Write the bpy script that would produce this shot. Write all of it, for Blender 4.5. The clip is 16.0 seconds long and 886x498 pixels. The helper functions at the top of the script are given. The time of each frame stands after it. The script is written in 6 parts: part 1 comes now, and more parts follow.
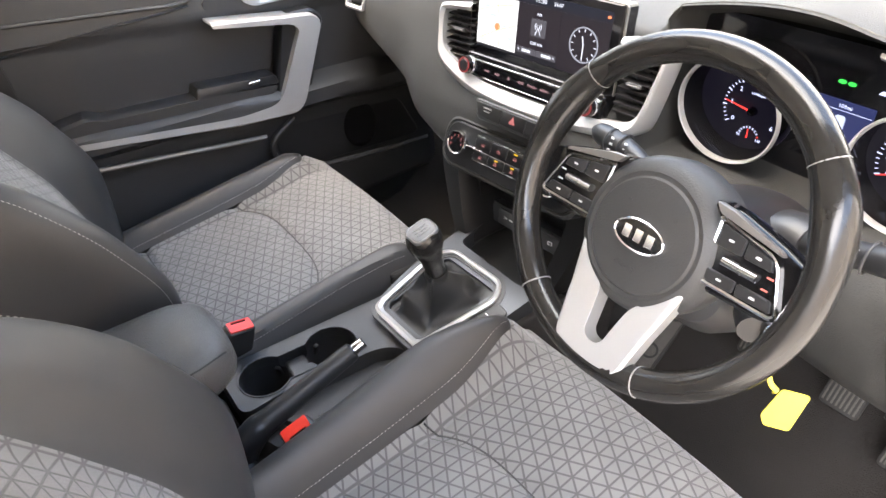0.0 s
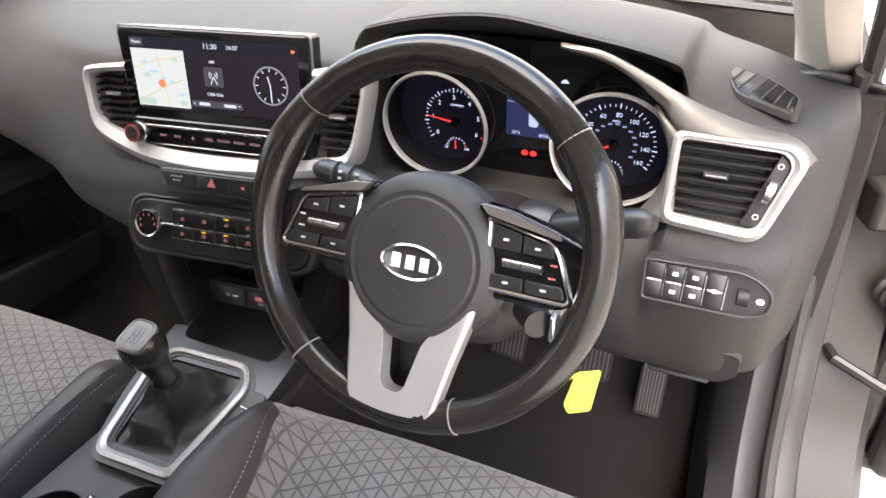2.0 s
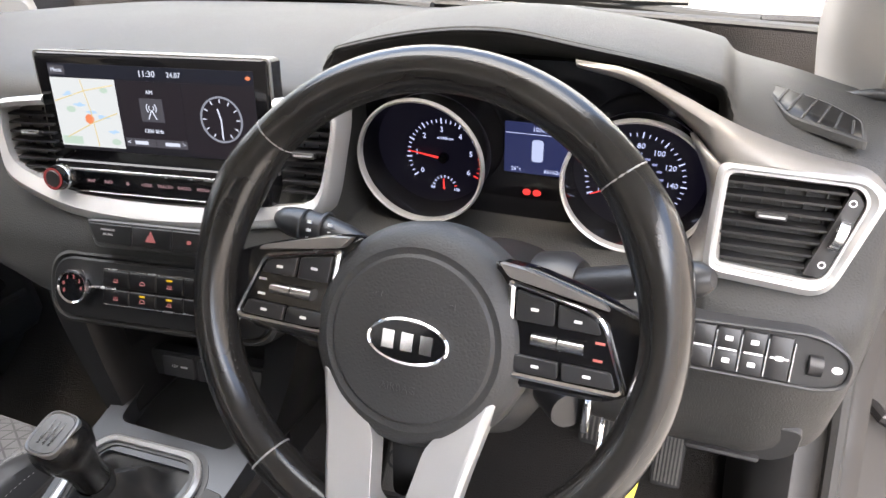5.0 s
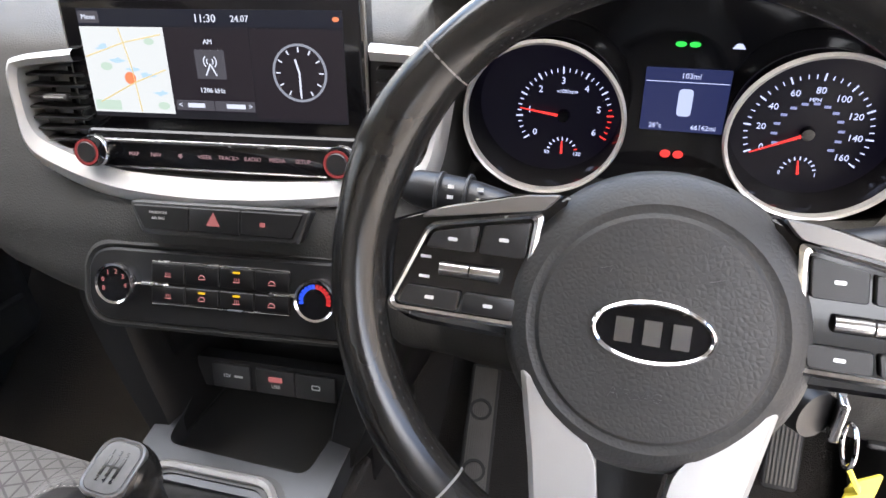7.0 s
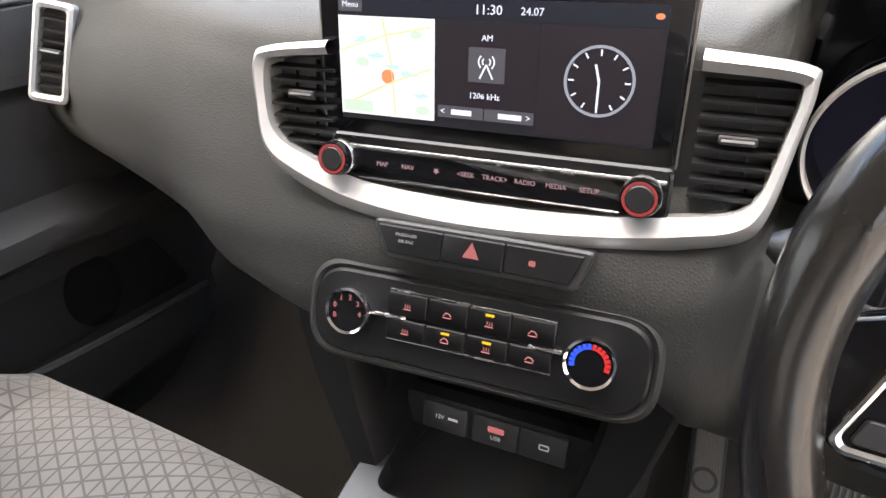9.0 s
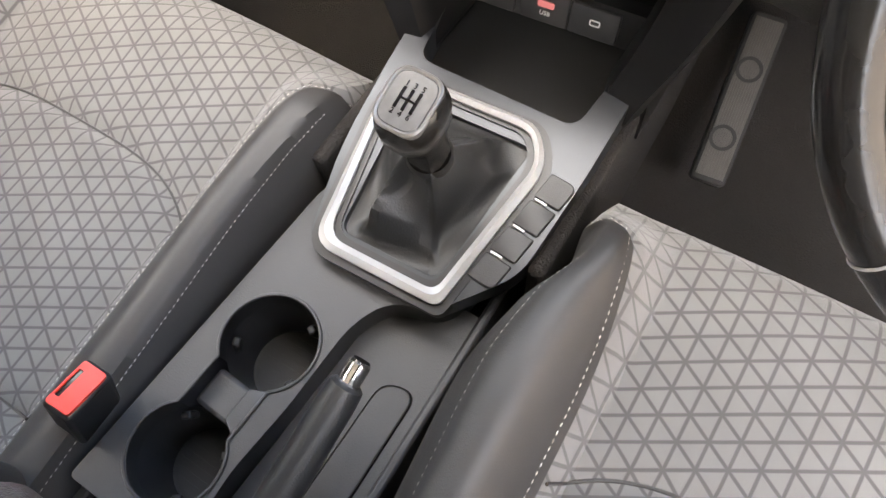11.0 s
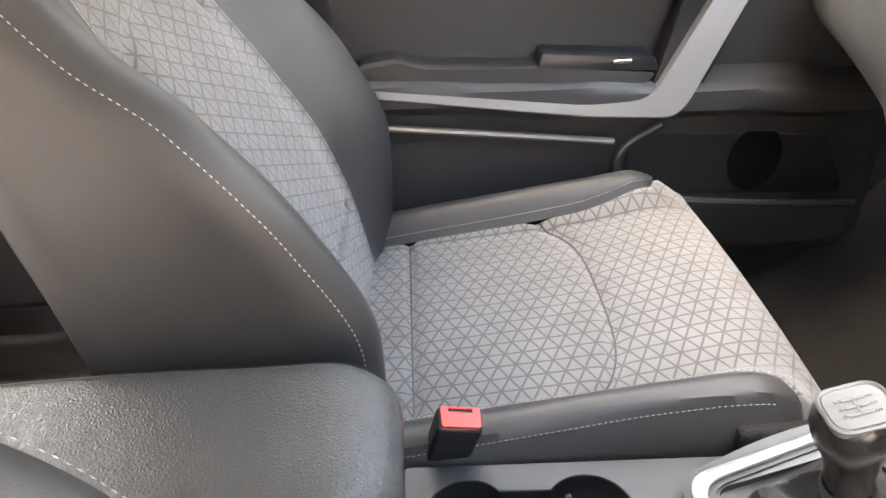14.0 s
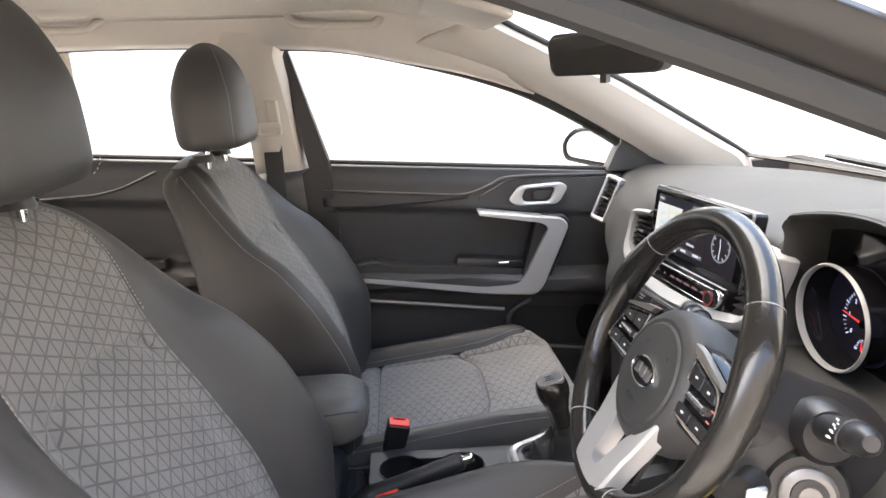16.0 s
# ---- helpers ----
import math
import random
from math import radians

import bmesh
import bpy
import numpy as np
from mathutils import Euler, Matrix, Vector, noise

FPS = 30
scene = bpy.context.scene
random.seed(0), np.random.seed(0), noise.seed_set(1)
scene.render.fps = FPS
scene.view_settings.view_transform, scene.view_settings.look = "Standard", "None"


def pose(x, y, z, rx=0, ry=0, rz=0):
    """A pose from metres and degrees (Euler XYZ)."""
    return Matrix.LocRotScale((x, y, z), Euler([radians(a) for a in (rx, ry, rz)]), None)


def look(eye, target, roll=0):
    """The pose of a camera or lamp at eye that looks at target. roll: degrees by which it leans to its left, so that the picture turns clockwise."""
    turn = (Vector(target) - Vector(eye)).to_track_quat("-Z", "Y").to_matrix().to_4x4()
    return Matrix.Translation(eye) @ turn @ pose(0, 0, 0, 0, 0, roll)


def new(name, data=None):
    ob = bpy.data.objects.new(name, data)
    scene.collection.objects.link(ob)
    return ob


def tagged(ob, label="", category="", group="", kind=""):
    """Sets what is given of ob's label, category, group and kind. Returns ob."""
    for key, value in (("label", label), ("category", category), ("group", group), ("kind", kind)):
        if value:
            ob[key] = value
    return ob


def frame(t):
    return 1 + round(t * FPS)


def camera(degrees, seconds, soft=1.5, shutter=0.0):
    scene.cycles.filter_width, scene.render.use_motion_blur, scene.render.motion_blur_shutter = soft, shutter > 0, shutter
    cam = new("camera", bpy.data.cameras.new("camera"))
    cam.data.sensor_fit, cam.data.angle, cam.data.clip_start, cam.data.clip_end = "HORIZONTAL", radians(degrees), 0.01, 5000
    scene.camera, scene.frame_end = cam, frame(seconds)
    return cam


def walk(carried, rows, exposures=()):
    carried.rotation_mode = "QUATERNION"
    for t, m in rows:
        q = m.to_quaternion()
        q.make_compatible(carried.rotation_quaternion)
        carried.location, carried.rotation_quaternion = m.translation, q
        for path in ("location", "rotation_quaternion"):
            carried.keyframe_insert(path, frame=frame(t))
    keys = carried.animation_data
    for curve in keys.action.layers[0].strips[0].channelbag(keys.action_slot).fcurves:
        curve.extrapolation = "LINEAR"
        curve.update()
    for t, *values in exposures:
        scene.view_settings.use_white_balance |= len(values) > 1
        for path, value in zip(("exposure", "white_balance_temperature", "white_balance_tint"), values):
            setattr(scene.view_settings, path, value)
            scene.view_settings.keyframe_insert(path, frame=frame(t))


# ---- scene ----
# x: to the driver's side, y: to the front of the car, z: up from the ground
cam = camera(66.9, 16.0)
PATH = [
    (0, (0.695, -0.436, 1.271), (-0.638, 0.434, 0.061), -4.6),
    (0.5, (0.683, -0.437, 1.28), (-0.689, 0.552, 0.211), -4.3),
    (1, (0.652, -0.435, 1.259), (-0.376, 0.914, 0.199), -3.0),
    (1.5, (0.634, -0.43, 1.227), (-0.115, 1.091, 0.166), -2.2),
    (2, (0.599, -0.426, 1.212), (-0.1, 1.088, 0.108), -2.1),
    (2.5, (0.582, -0.418, 1.198), (-0.102, 1.056, 0.033), -2.1),
    (3, (0.572, -0.393, 1.188), (-0.052, 1.089, -0.002), -2.0),
    (3.5, (0.561, -0.388, 1.165), (-0.068, 1.155, 0.059), -1.9),
    (4, (0.553, -0.355, 1.159), (-0.095, 1.249, 0.155), -1.9),
    (4.2, (0.545, -0.346, 1.16), (-0.105, 1.265, 0.169), -1.9),
    (6.3, (0.455, -0.289, 1.13), (-0.081, 1.3, 0.07), -1.7),
    (6.5, (0.434, -0.286, 1.12), (-0.098, 1.309, 0.068), -1.8),
    (7, (0.356, -0.276, 1.086), (-0.18, 1.354, 0.059), -2.0),
    (7.5, (0.262, -0.229, 1.078), (-0.377, 1.4, 0.111), -2.5),
    (8, (0.225, -0.213, 1.079), (-0.57, 1.377, 0.164), -3.2),
    (8.2, (0.213, -0.21, 1.079), (-0.627, 1.358, 0.164), -3.4),
    (10.3, (0.19, -0.235, 1.043), (-0.492, 0.743, -0.562), -5.5),
    (10.5, (0.19, -0.234, 1.043), (-0.426, 0.593, -0.671), -6.5),
    (11, (0.193, -0.237, 1.042), (-0.361, 0.464, -0.747), -7.1),
    (11.5, (0.204, -0.254, 1.044), (-0.441, 0.371, -0.744), -7.9),
    (12, (0.224, -0.268, 1.044), (-0.624, 0.149, -0.719), -9.1),
    (12.5, (0.238, -0.286, 1.048), (-0.726, -0.123, -0.697), -7.9),
    (13, (0.239, -0.298, 1.049), (-0.743, -0.276, -0.693), -6.3),
    (13.5, (0.24, -0.294, 1.054), (-1.011, -0.272, -0.506), -4.9),
    (14, (0.309, -0.295, 1.054), (-1.351, -0.277, -0.061), -4.3),
    (14.5, (0.444, -0.322, 1.074), (-1.455, -0.278, 0.448), -3.0),
    (15, (0.618, -0.319, 1.132), (-1.321, -0.271, 0.643), -3.0),
    (15.5, (0.816, -0.271, 1.18), (-1.124, -0.219, 0.695), -3.1),
    (16, (1.027, -0.246, 1.206), (-0.904, -0.142, 0.697), -3.3),
]
EXPOSURES = [(0, 4.35, 7400, 10), (1.5, 3.78, 7300, 10), (4, 3.68, 7200, 10), (7, 3.82, 7000, 10), (8.2, 3.95, 7200, 10), (10.5, 4.4, 7800, 10), (12, 4.8, 8100, 10), (13, 4.9, 8200, 10), (14.5, 4.9, 7500, 10), (16, 3.72, 7300, 10)]
walk(cam, [(t, look(eye, target, roll)) for t, eye, target, roll in PATH], EXPOSURES)

# ---- world and light ----
world = bpy.data.worlds.new("world")
scene.world = world
world.use_nodes = True
wn = world.node_tree
sky = wn.nodes.new("ShaderNodeTexSky")
sky.sky_type, sky.sun_disc = "NISHITA", False
sky.dust_density, sky.ozone_density = 3.0, 0.4
sky.sun_elevation, sky.sun_rotation = radians(60), radians(-165)
wn.links.new(sky.outputs[0], wn.nodes["Background"].inputs[0])
wn.nodes["Background"].inputs[1].default_value = 0.15
sun = new("sun", bpy.data.lights.new("sun", "SUN"))
sun.data.energy, sun.data.angle, sun.data.color = 1.1, radians(105), (1.0, 0.93, 0.85)
sun.matrix_world = look((-0.45, -1.7, 3.3), (0, 0, 0))

# ---- mesh helpers ----


def part(name, bm, mat, parent=None, label="", smooth=38, bevel=0.0, solid=0.0, sub=0, at=None):
    """Links a bmesh as one mesh object, under a thing or a part."""
    me = bpy.data.meshes.new(name)
    bmesh.ops.recalc_face_normals(bm, faces=bm.faces)
    bm.to_mesh(me)
    bm.free()
    for poly in me.polygons:
        poly.use_smooth = True
    me.set_sharp_from_angle(angle=radians(smooth))
    if mat:
        me.materials.append(mat)
    ob = new(name, me)
    if at is not None:
        ob.matrix_world = at
    if parent:
        ob.parent = parent
    if label:
        ob["label"] = label
    if solid:
        m = ob.modifiers.new("solid", "SOLIDIFY")
        m.thickness, m.offset = solid, -1.0
    if bevel:
        m = ob.modifiers.new("bevel", "BEVEL")
        m.width, m.segments, m.limit_method, m.angle_limit = bevel, 2, "ANGLE", radians(40)
    if sub:
        m = ob.modifiers.new("sub", "SUBSURF")
        m.levels = m.render_levels = sub
    return ob


def thing(name, label, category, group="", kind=""):
    return tagged(new(name), label, category, group, kind)


def box(sx, sy, sz, m=None):
    bm = bmesh.new()
    bmesh.ops.create_cube(bm, size=1, matrix=(m or Matrix()) @ Matrix.Diagonal((sx, sy, sz, 1)))
    return bm


def slab(x0, x1, y0, y1, z0, z1):
    return box(x1 - x0, y1 - y0, z1 - z0, Matrix.Translation(((x0 + x1) / 2, (y0 + y1) / 2, (z0 + z1) / 2)))


def cyl(r0, r1, h, m=None, n=24):
    """A tapered cylinder from z = 0 to h."""
    bm = bmesh.new()
    bmesh.ops.create_cone(bm, cap_ends=True, segments=n, radius1=r0, radius2=r1, depth=h, matrix=(m or Matrix()) @ Matrix.Translation((0, 0, h / 2)))
    return bm


def add(bm, other):
    me = bpy.data.meshes.new("join")
    other.to_mesh(me)
    other.free()
    bm.from_mesh(me)
    bpy.data.meshes.remove(me)
    return bm


def sheet(rows, closed=False, flat_uv=None):
    """A surface through rows of points, with a uv map in metres."""
    bm = bmesh.new()
    vs = [[bm.verts.new(p) for p in row] for row in rows]
    n, w = len(rows), len(rows[0])
    mid_r, mid_c = n // 2, w // 2
    us = [0.0]
    for a, b in zip(rows[mid_r], rows[mid_r][1:]):
        us.append(us[-1] + (Vector(b) - Vector(a)).length)
    vv = [0.0]
    for i in range(1, n):
        vv.append(vv[-1] + (Vector(rows[i][mid_c]) - Vector(rows[i - 1][mid_c])).length)
    uv = bm.loops.layers.uv.new("UVMap")
    for i in range(n - 1):
        for j in range(w if closed else w - 1):
            k = (j + 1) % w
            f = bm.faces.new((vs[i][j], vs[i][k], vs[i + 1][k], vs[i + 1][j]))
            for loop, (r, c) in zip(f.loops, ((i, j), (i, k), (i + 1, k), (i + 1, j))):
                loop[uv].uv = flat_uv(rows[r][c]) if flat_uv else (us[c] - us[mid_c], vv[r])
    return bm


def spline(pts, n):
    """n + 1 points on a smooth curve through pts."""
    pts = [Vector(p) for p in pts]
    out = []
    for k in range(n + 1):
        s = k / n * (len(pts) - 1)
        i = min(int(s), len(pts) - 2)
        f = s - i
        p1, p2 = pts[i], pts[i + 1]
        p0 = pts[i - 1] if i else p1 * 2 - p2
        p3 = pts[i + 2] if i + 2 < len(pts) else p2 * 2 - p1
        out.append(0.5 * (2 * p1 + (p2 - p0) * f + (2 * p0 - 5 * p1 + 4 * p2 - p3) * f**2 + (3 * p1 - p0 - 3 * p2 + p3) * f**3))
    return out


def tube(path, r, n=10, closed=False, flat=1.0, caps=True):
    """A round or oval rod along a path; r may be one radius or one for each point."""
    path = [Vector(p) for p in path]
    rs = r if isinstance(r, (list, tuple)) else [r] * len(path)
    rows, side = [], None
    for i, p in enumerate(path):
        a = path[i - 1] if i or closed else p
        b = path[(i + 1) % len(path)] if i + 1 < len(path) or closed else p
        d = (b - a).normalized()
        if side is None:
            side = d.orthogonal().normalized() if abs(d.z) > 0.9 else d.cross(Vector((0, 0, 1))).normalized()
        side = (side - d * side.dot(d)).normalized()
        up = d.cross(side)
        rows.append([p + rs[i] * (math.cos(t) * side + flat * math.sin(t) * up) for t in (2 * math.pi * k / n for k in range(n))])
    if closed:
        rows.append(rows[0])
    bm = sheet(rows, True)
    if closed:
        bmesh.ops.remove_doubles(bm, verts=bm.verts, dist=1e-6)
    elif caps:
        bmesh.ops.holes_fill(bm, edges=[e for e in bm.edges if e.is_boundary], sides=0)
    return bm


def rounded(pts, r, n=5):
    """A polygon with its corners rounded; r may be one radius or one for each corner."""
    out = []
    for i, p in enumerate(pts):
        p, a, b = Vector(p), Vector(pts[i - 1]), Vector(pts[(i + 1) % len(pts)])
        rr = r[i] if isinstance(r, (list, tuple)) else r
        da, db = (a - p), (b - p)
        rr = min(rr, da.length * 0.49, db.length * 0.49)
        s, e = p + da.normalized() * rr, p + db.normalized() * rr
        for k in range(n + 1):
            t = k / n
            out.append((1 - t) ** 2 * s + 2 * t * (1 - t) * p + t**2 * e)
    return out


def rect(x0, x1, y0, y1, r, n=5):
    return rounded([(x0, y0), (x1, y0), (x1, y1), (x0, y1)], r, n)


def ellipse(cx, cy, rx, ry, n=32):
    return [(cx + rx * math.cos(2 * math.pi * k / n), cy + ry * math.sin(2 * math.pi * k / n)) for k in range(n)]


def grown(loop, d):
    """A loop scaled about its centre so that its half sizes grow by d."""
    cx, cy = sum(p[0] for p in loop) / len(loop), sum(p[1] for p in loop) / len(loop)
    hx, hy = max(abs(p[0] - cx) for p in loop), max(abs(p[1] - cy) for p in loop)
    return [(cx + (p[0] - cx) * (1 + d / hx), cy + (p[1] - cy) * (1 + d / hy)) for p in loop]


def prism(loop, z0, z1, soft=0.0):
    """A flat plate of an outline, from z0 to z1, with a softened top edge."""
    rings = [[(p[0], p[1], z0) for p in loop], [(p[0], p[1], z1 - soft) for p in loop]]
    if soft:
        rings.append([(p[0], p[1], z1) for p in grown(loop, -soft)])
    bm = sheet(rings, True)
    bm.verts.ensure_lookup_table()
    n = len(loop)
    bm.faces.new([bm.verts[k] for k in range(n)][::-1])
    bm.faces.new([bm.verts[k] for k in range(len(bm.verts) - n, len(bm.verts))])
    return bm


def hoop(outer, inner, z0, z1, crown=0.0):
    """A frame between two outlines of as many points."""
    rings = [[(p[0], p[1], z0) for p in outer], [(p[0], p[1], z1) for p in outer]]
    if crown:
        rings.append([((p[0] + q[0]) / 2, (p[1] + q[1]) / 2, z1 + crown) for p, q in zip(outer, inner)])
    rings += [[(p[0], p[1], z1) for p in inner], [(p[0], p[1], z0) for p in inner]]
    rings.append(rings[0])
    bm = sheet(rings, True)
    bmesh.ops.remove_doubles(bm, verts=bm.verts, dist=1e-6)
    return bm


def lathe(profile, n=32):
    """A body of revolution about z from (radius, height) pairs."""
    rows = [[(r * math.cos(2 * math.pi * k / n), r * math.sin(2 * math.pi * k / n), z) for k in range(n)] for r, z in profile]
    return sheet(rows, True)


def text(name, body, size, mat, parent, at, label="", align="CENTER", deep=0.0003):
    """Raised lettering in the built-in font."""
    cu = bpy.data.curves.new(name, "FONT")
    cu.body, cu.size, cu.extrude, cu.align_x, cu.align_y, cu.resolution_u = body, size, deep, align, "CENTER", 2
    tmp = bpy.data.objects.new(name, cu)
    me = bpy.data.meshes.new_from_object(tmp)
    bpy.data.objects.remove(tmp)
    me.materials.clear()
    me.materials.append(mat)
    ob = new(name, me)
    ob.matrix_world = at
    ob.parent = parent
    if label:
        ob["label"] = label
    return ob


def lerp(a, b, t):
    return a + (b - a) * t


def ramp(x, table):
    """Smooth interpolation in a table of (x, value)."""
    if x <= table[0][0]:
        return table[0][1]
    for (x0, v0), (x1, v1) in zip(table, table[1:]):
        if x <= x1:
            t = (x - x0) / (x1 - x0)
            t = t * t * (3 - 2 * t)
            if isinstance(v0, tuple):
                return tuple(lerp(a, b, t) for a, b in zip(v0, v1))
            return lerp(v0, v1, t)
    return table[-1][1]


def flow(x, table):
    """A smooth curve through a table of (x, value), with no steps at its points."""
    xs, vs = [p[0] for p in table], [p[1] for p in table]
    if x <= xs[0] or x >= xs[-1]:
        return vs[0] if x <= xs[0] else vs[-1]
    k = max(i for i in range(len(xs) - 1) if xs[i] <= x)
    slope = [(b - a) / (d - c) for a, b, c, d in zip(vs, vs[1:], xs, xs[1:])]

    def lean(i):
        if i in (0, len(xs) - 1):
            return slope[0] if i == 0 else slope[-1]
        return 0.0 if slope[i - 1] * slope[i] <= 0 else 2 * slope[i - 1] * slope[i] / (slope[i - 1] + slope[i])

    h = xs[k + 1] - xs[k]
    t = (x - xs[k]) / h
    return (2 * t**3 - 3 * t**2 + 1) * vs[k] + (t**3 - 2 * t**2 + t) * h * lean(k) + (3 * t**2 - 2 * t**3) * vs[k + 1] + (t**3 - t**2) * h * lean(k + 1)


def stitches(path, name, parent, length=0.0042, gap=0.0016, r=0.00055):
    """A line of sewn stitches along a path."""
    pts = [Vector(p) for p in path]
    bm = bmesh.new()
    want, gone = 0.0, 0.0
    for a, b in zip(pts, pts[1:]):
        d = b - a
        while want <= gone + d.length and d.length > 1e-9:
            p = a + d * ((want - gone) / d.length)
            q = p + d.normalized() * length
            side = d.cross(Vector((0, 0, 1)))
            side = (side if side.length > 1e-9 else Vector((1, 0, 0))).normalized() * r
            up = side.cross(d).normalized() * r
            m = (p + q) / 2
            vs = [bm.verts.new(v) for v in (p, m + side, m + up, m - side, m - up, q)]
            for i in range(4):
                j = i % 4 + 1
                k = (i + 1) % 4 + 1
                bm.faces.new((vs[0], vs[j], vs[k]))
                bm.faces.new((vs[5], vs[k], vs[j]))
            want += length + gap
        gone += d.length
    return part(name, bm, thread, parent, "pale sewn stitching")


# ---- materials ----


def material(name, colour, rough=0.5, metal=0.0, **more):
    """A principled material; grain: bump scale and strength; blotch: how far its colour varies."""
    mat = bpy.data.materials.new(name)
    mat.use_nodes = True
    nt = mat.node_tree
    p = nt.nodes["Principled BSDF"]
    p.inputs["Base Color"].default_value = (*colour, 1)
    p.inputs["Roughness"].default_value = rough
    p.inputs["Metallic"].default_value = metal
    for key, val in (("coat", "Coat Weight"), ("sheen", "Sheen Weight"), ("spec", "Specular IOR Level"), ("coat_rough", "Coat Roughness")):
        if key in more:
            p.inputs[val].default_value = more[key]
    coord = nt.nodes.new("ShaderNodeTexCoord")
    if "blotch" in more:
        big = nt.nodes.new("ShaderNodeTexNoise")
        big.inputs["Scale"].default_value, big.inputs["Detail"].default_value = more.get("blotch_scale", 9.0), 5
        nt.links.new(coord.outputs["Object"], big.inputs["Vector"])
        mix = nt.nodes.new("ShaderNodeMix")
        mix.data_type = "RGBA"
        k = more["blotch"]
        mix.inputs[6].default_value = (*[c * (1 - k) for c in colour], 1)
        mix.inputs[7].default_value = (*[min(1, c * (1 + k)) for c in colour], 1)
        nt.links.new(big.outputs[0], mix.inputs[0])
        nt.links.new(mix.outputs[2], p.inputs["Base Color"])
        rg = nt.nodes.new("ShaderNodeMapRange")
        rg.inputs[3].default_value, rg.inputs[4].default_value = max(0.02, rough - 0.1), min(1, rough + 0.1)
        nt.links.new(big.outputs[0], rg.inputs[0])
        nt.links.new(rg.outputs[0], p.inputs["Roughness"])
    if "grain" in more:
        scale, strength = more["grain"]
        if more.get("cells"):
            tex = nt.nodes.new("ShaderNodeTexVoronoi")
            tex.feature = "DISTANCE_TO_EDGE"
        else:
            tex = nt.nodes.new("ShaderNodeTexNoise")
            tex.inputs["Detail"].default_value = 4
        tex.inputs["Scale"].default_value = scale
        nt.links.new(coord.outputs["Object"], tex.inputs["Vector"])
        bump = nt.nodes.new("ShaderNodeBump")
        bump.inputs["Strength"].default_value, bump.inputs["Distance"].default_value = strength, more.get("deep", 0.0006)
        nt.links.new(tex.outputs[0], bump.inputs["Height"])
        nt.links.new(bump.outputs[0], p.inputs["Normal"])
    return mat


def glowing(name, colour, strength):
    mat = material(name, (0.008, 0.008, 0.008), 0.3, spec=0.15)
    p = mat.node_tree.nodes["Principled BSDF"]
    p.inputs["Emission Color"].default_value = (colour[0] * 0.9, colour[1], colour[2] * 1.25, 1)
    p.inputs["Emission Strength"].default_value = strength * 0.065
    return mat


def glass(name, tint, gloss=0.05):
    mat = bpy.data.materials.new(name)
    mat.use_nodes = True
    nt = mat.node_tree
    nt.nodes.remove(nt.nodes["Principled BSDF"])
    clear, shine, mix = (nt.nodes.new(k) for k in ("ShaderNodeBsdfTransparent", "ShaderNodeBsdfGlossy", "ShaderNodeMixShader"))
    clear.inputs[0].default_value = (*tint, 1)
    shine.inputs["Roughness"].default_value = 0.02
    mix.inputs[0].default_value = gloss
    nt.links.new(clear.outputs[0], mix.inputs[1])
    nt.links.new(shine.outputs[0], mix.inputs[2])
    nt.links.new(mix.outputs[0], nt.nodes["Material Output"].inputs[0])
    return mat


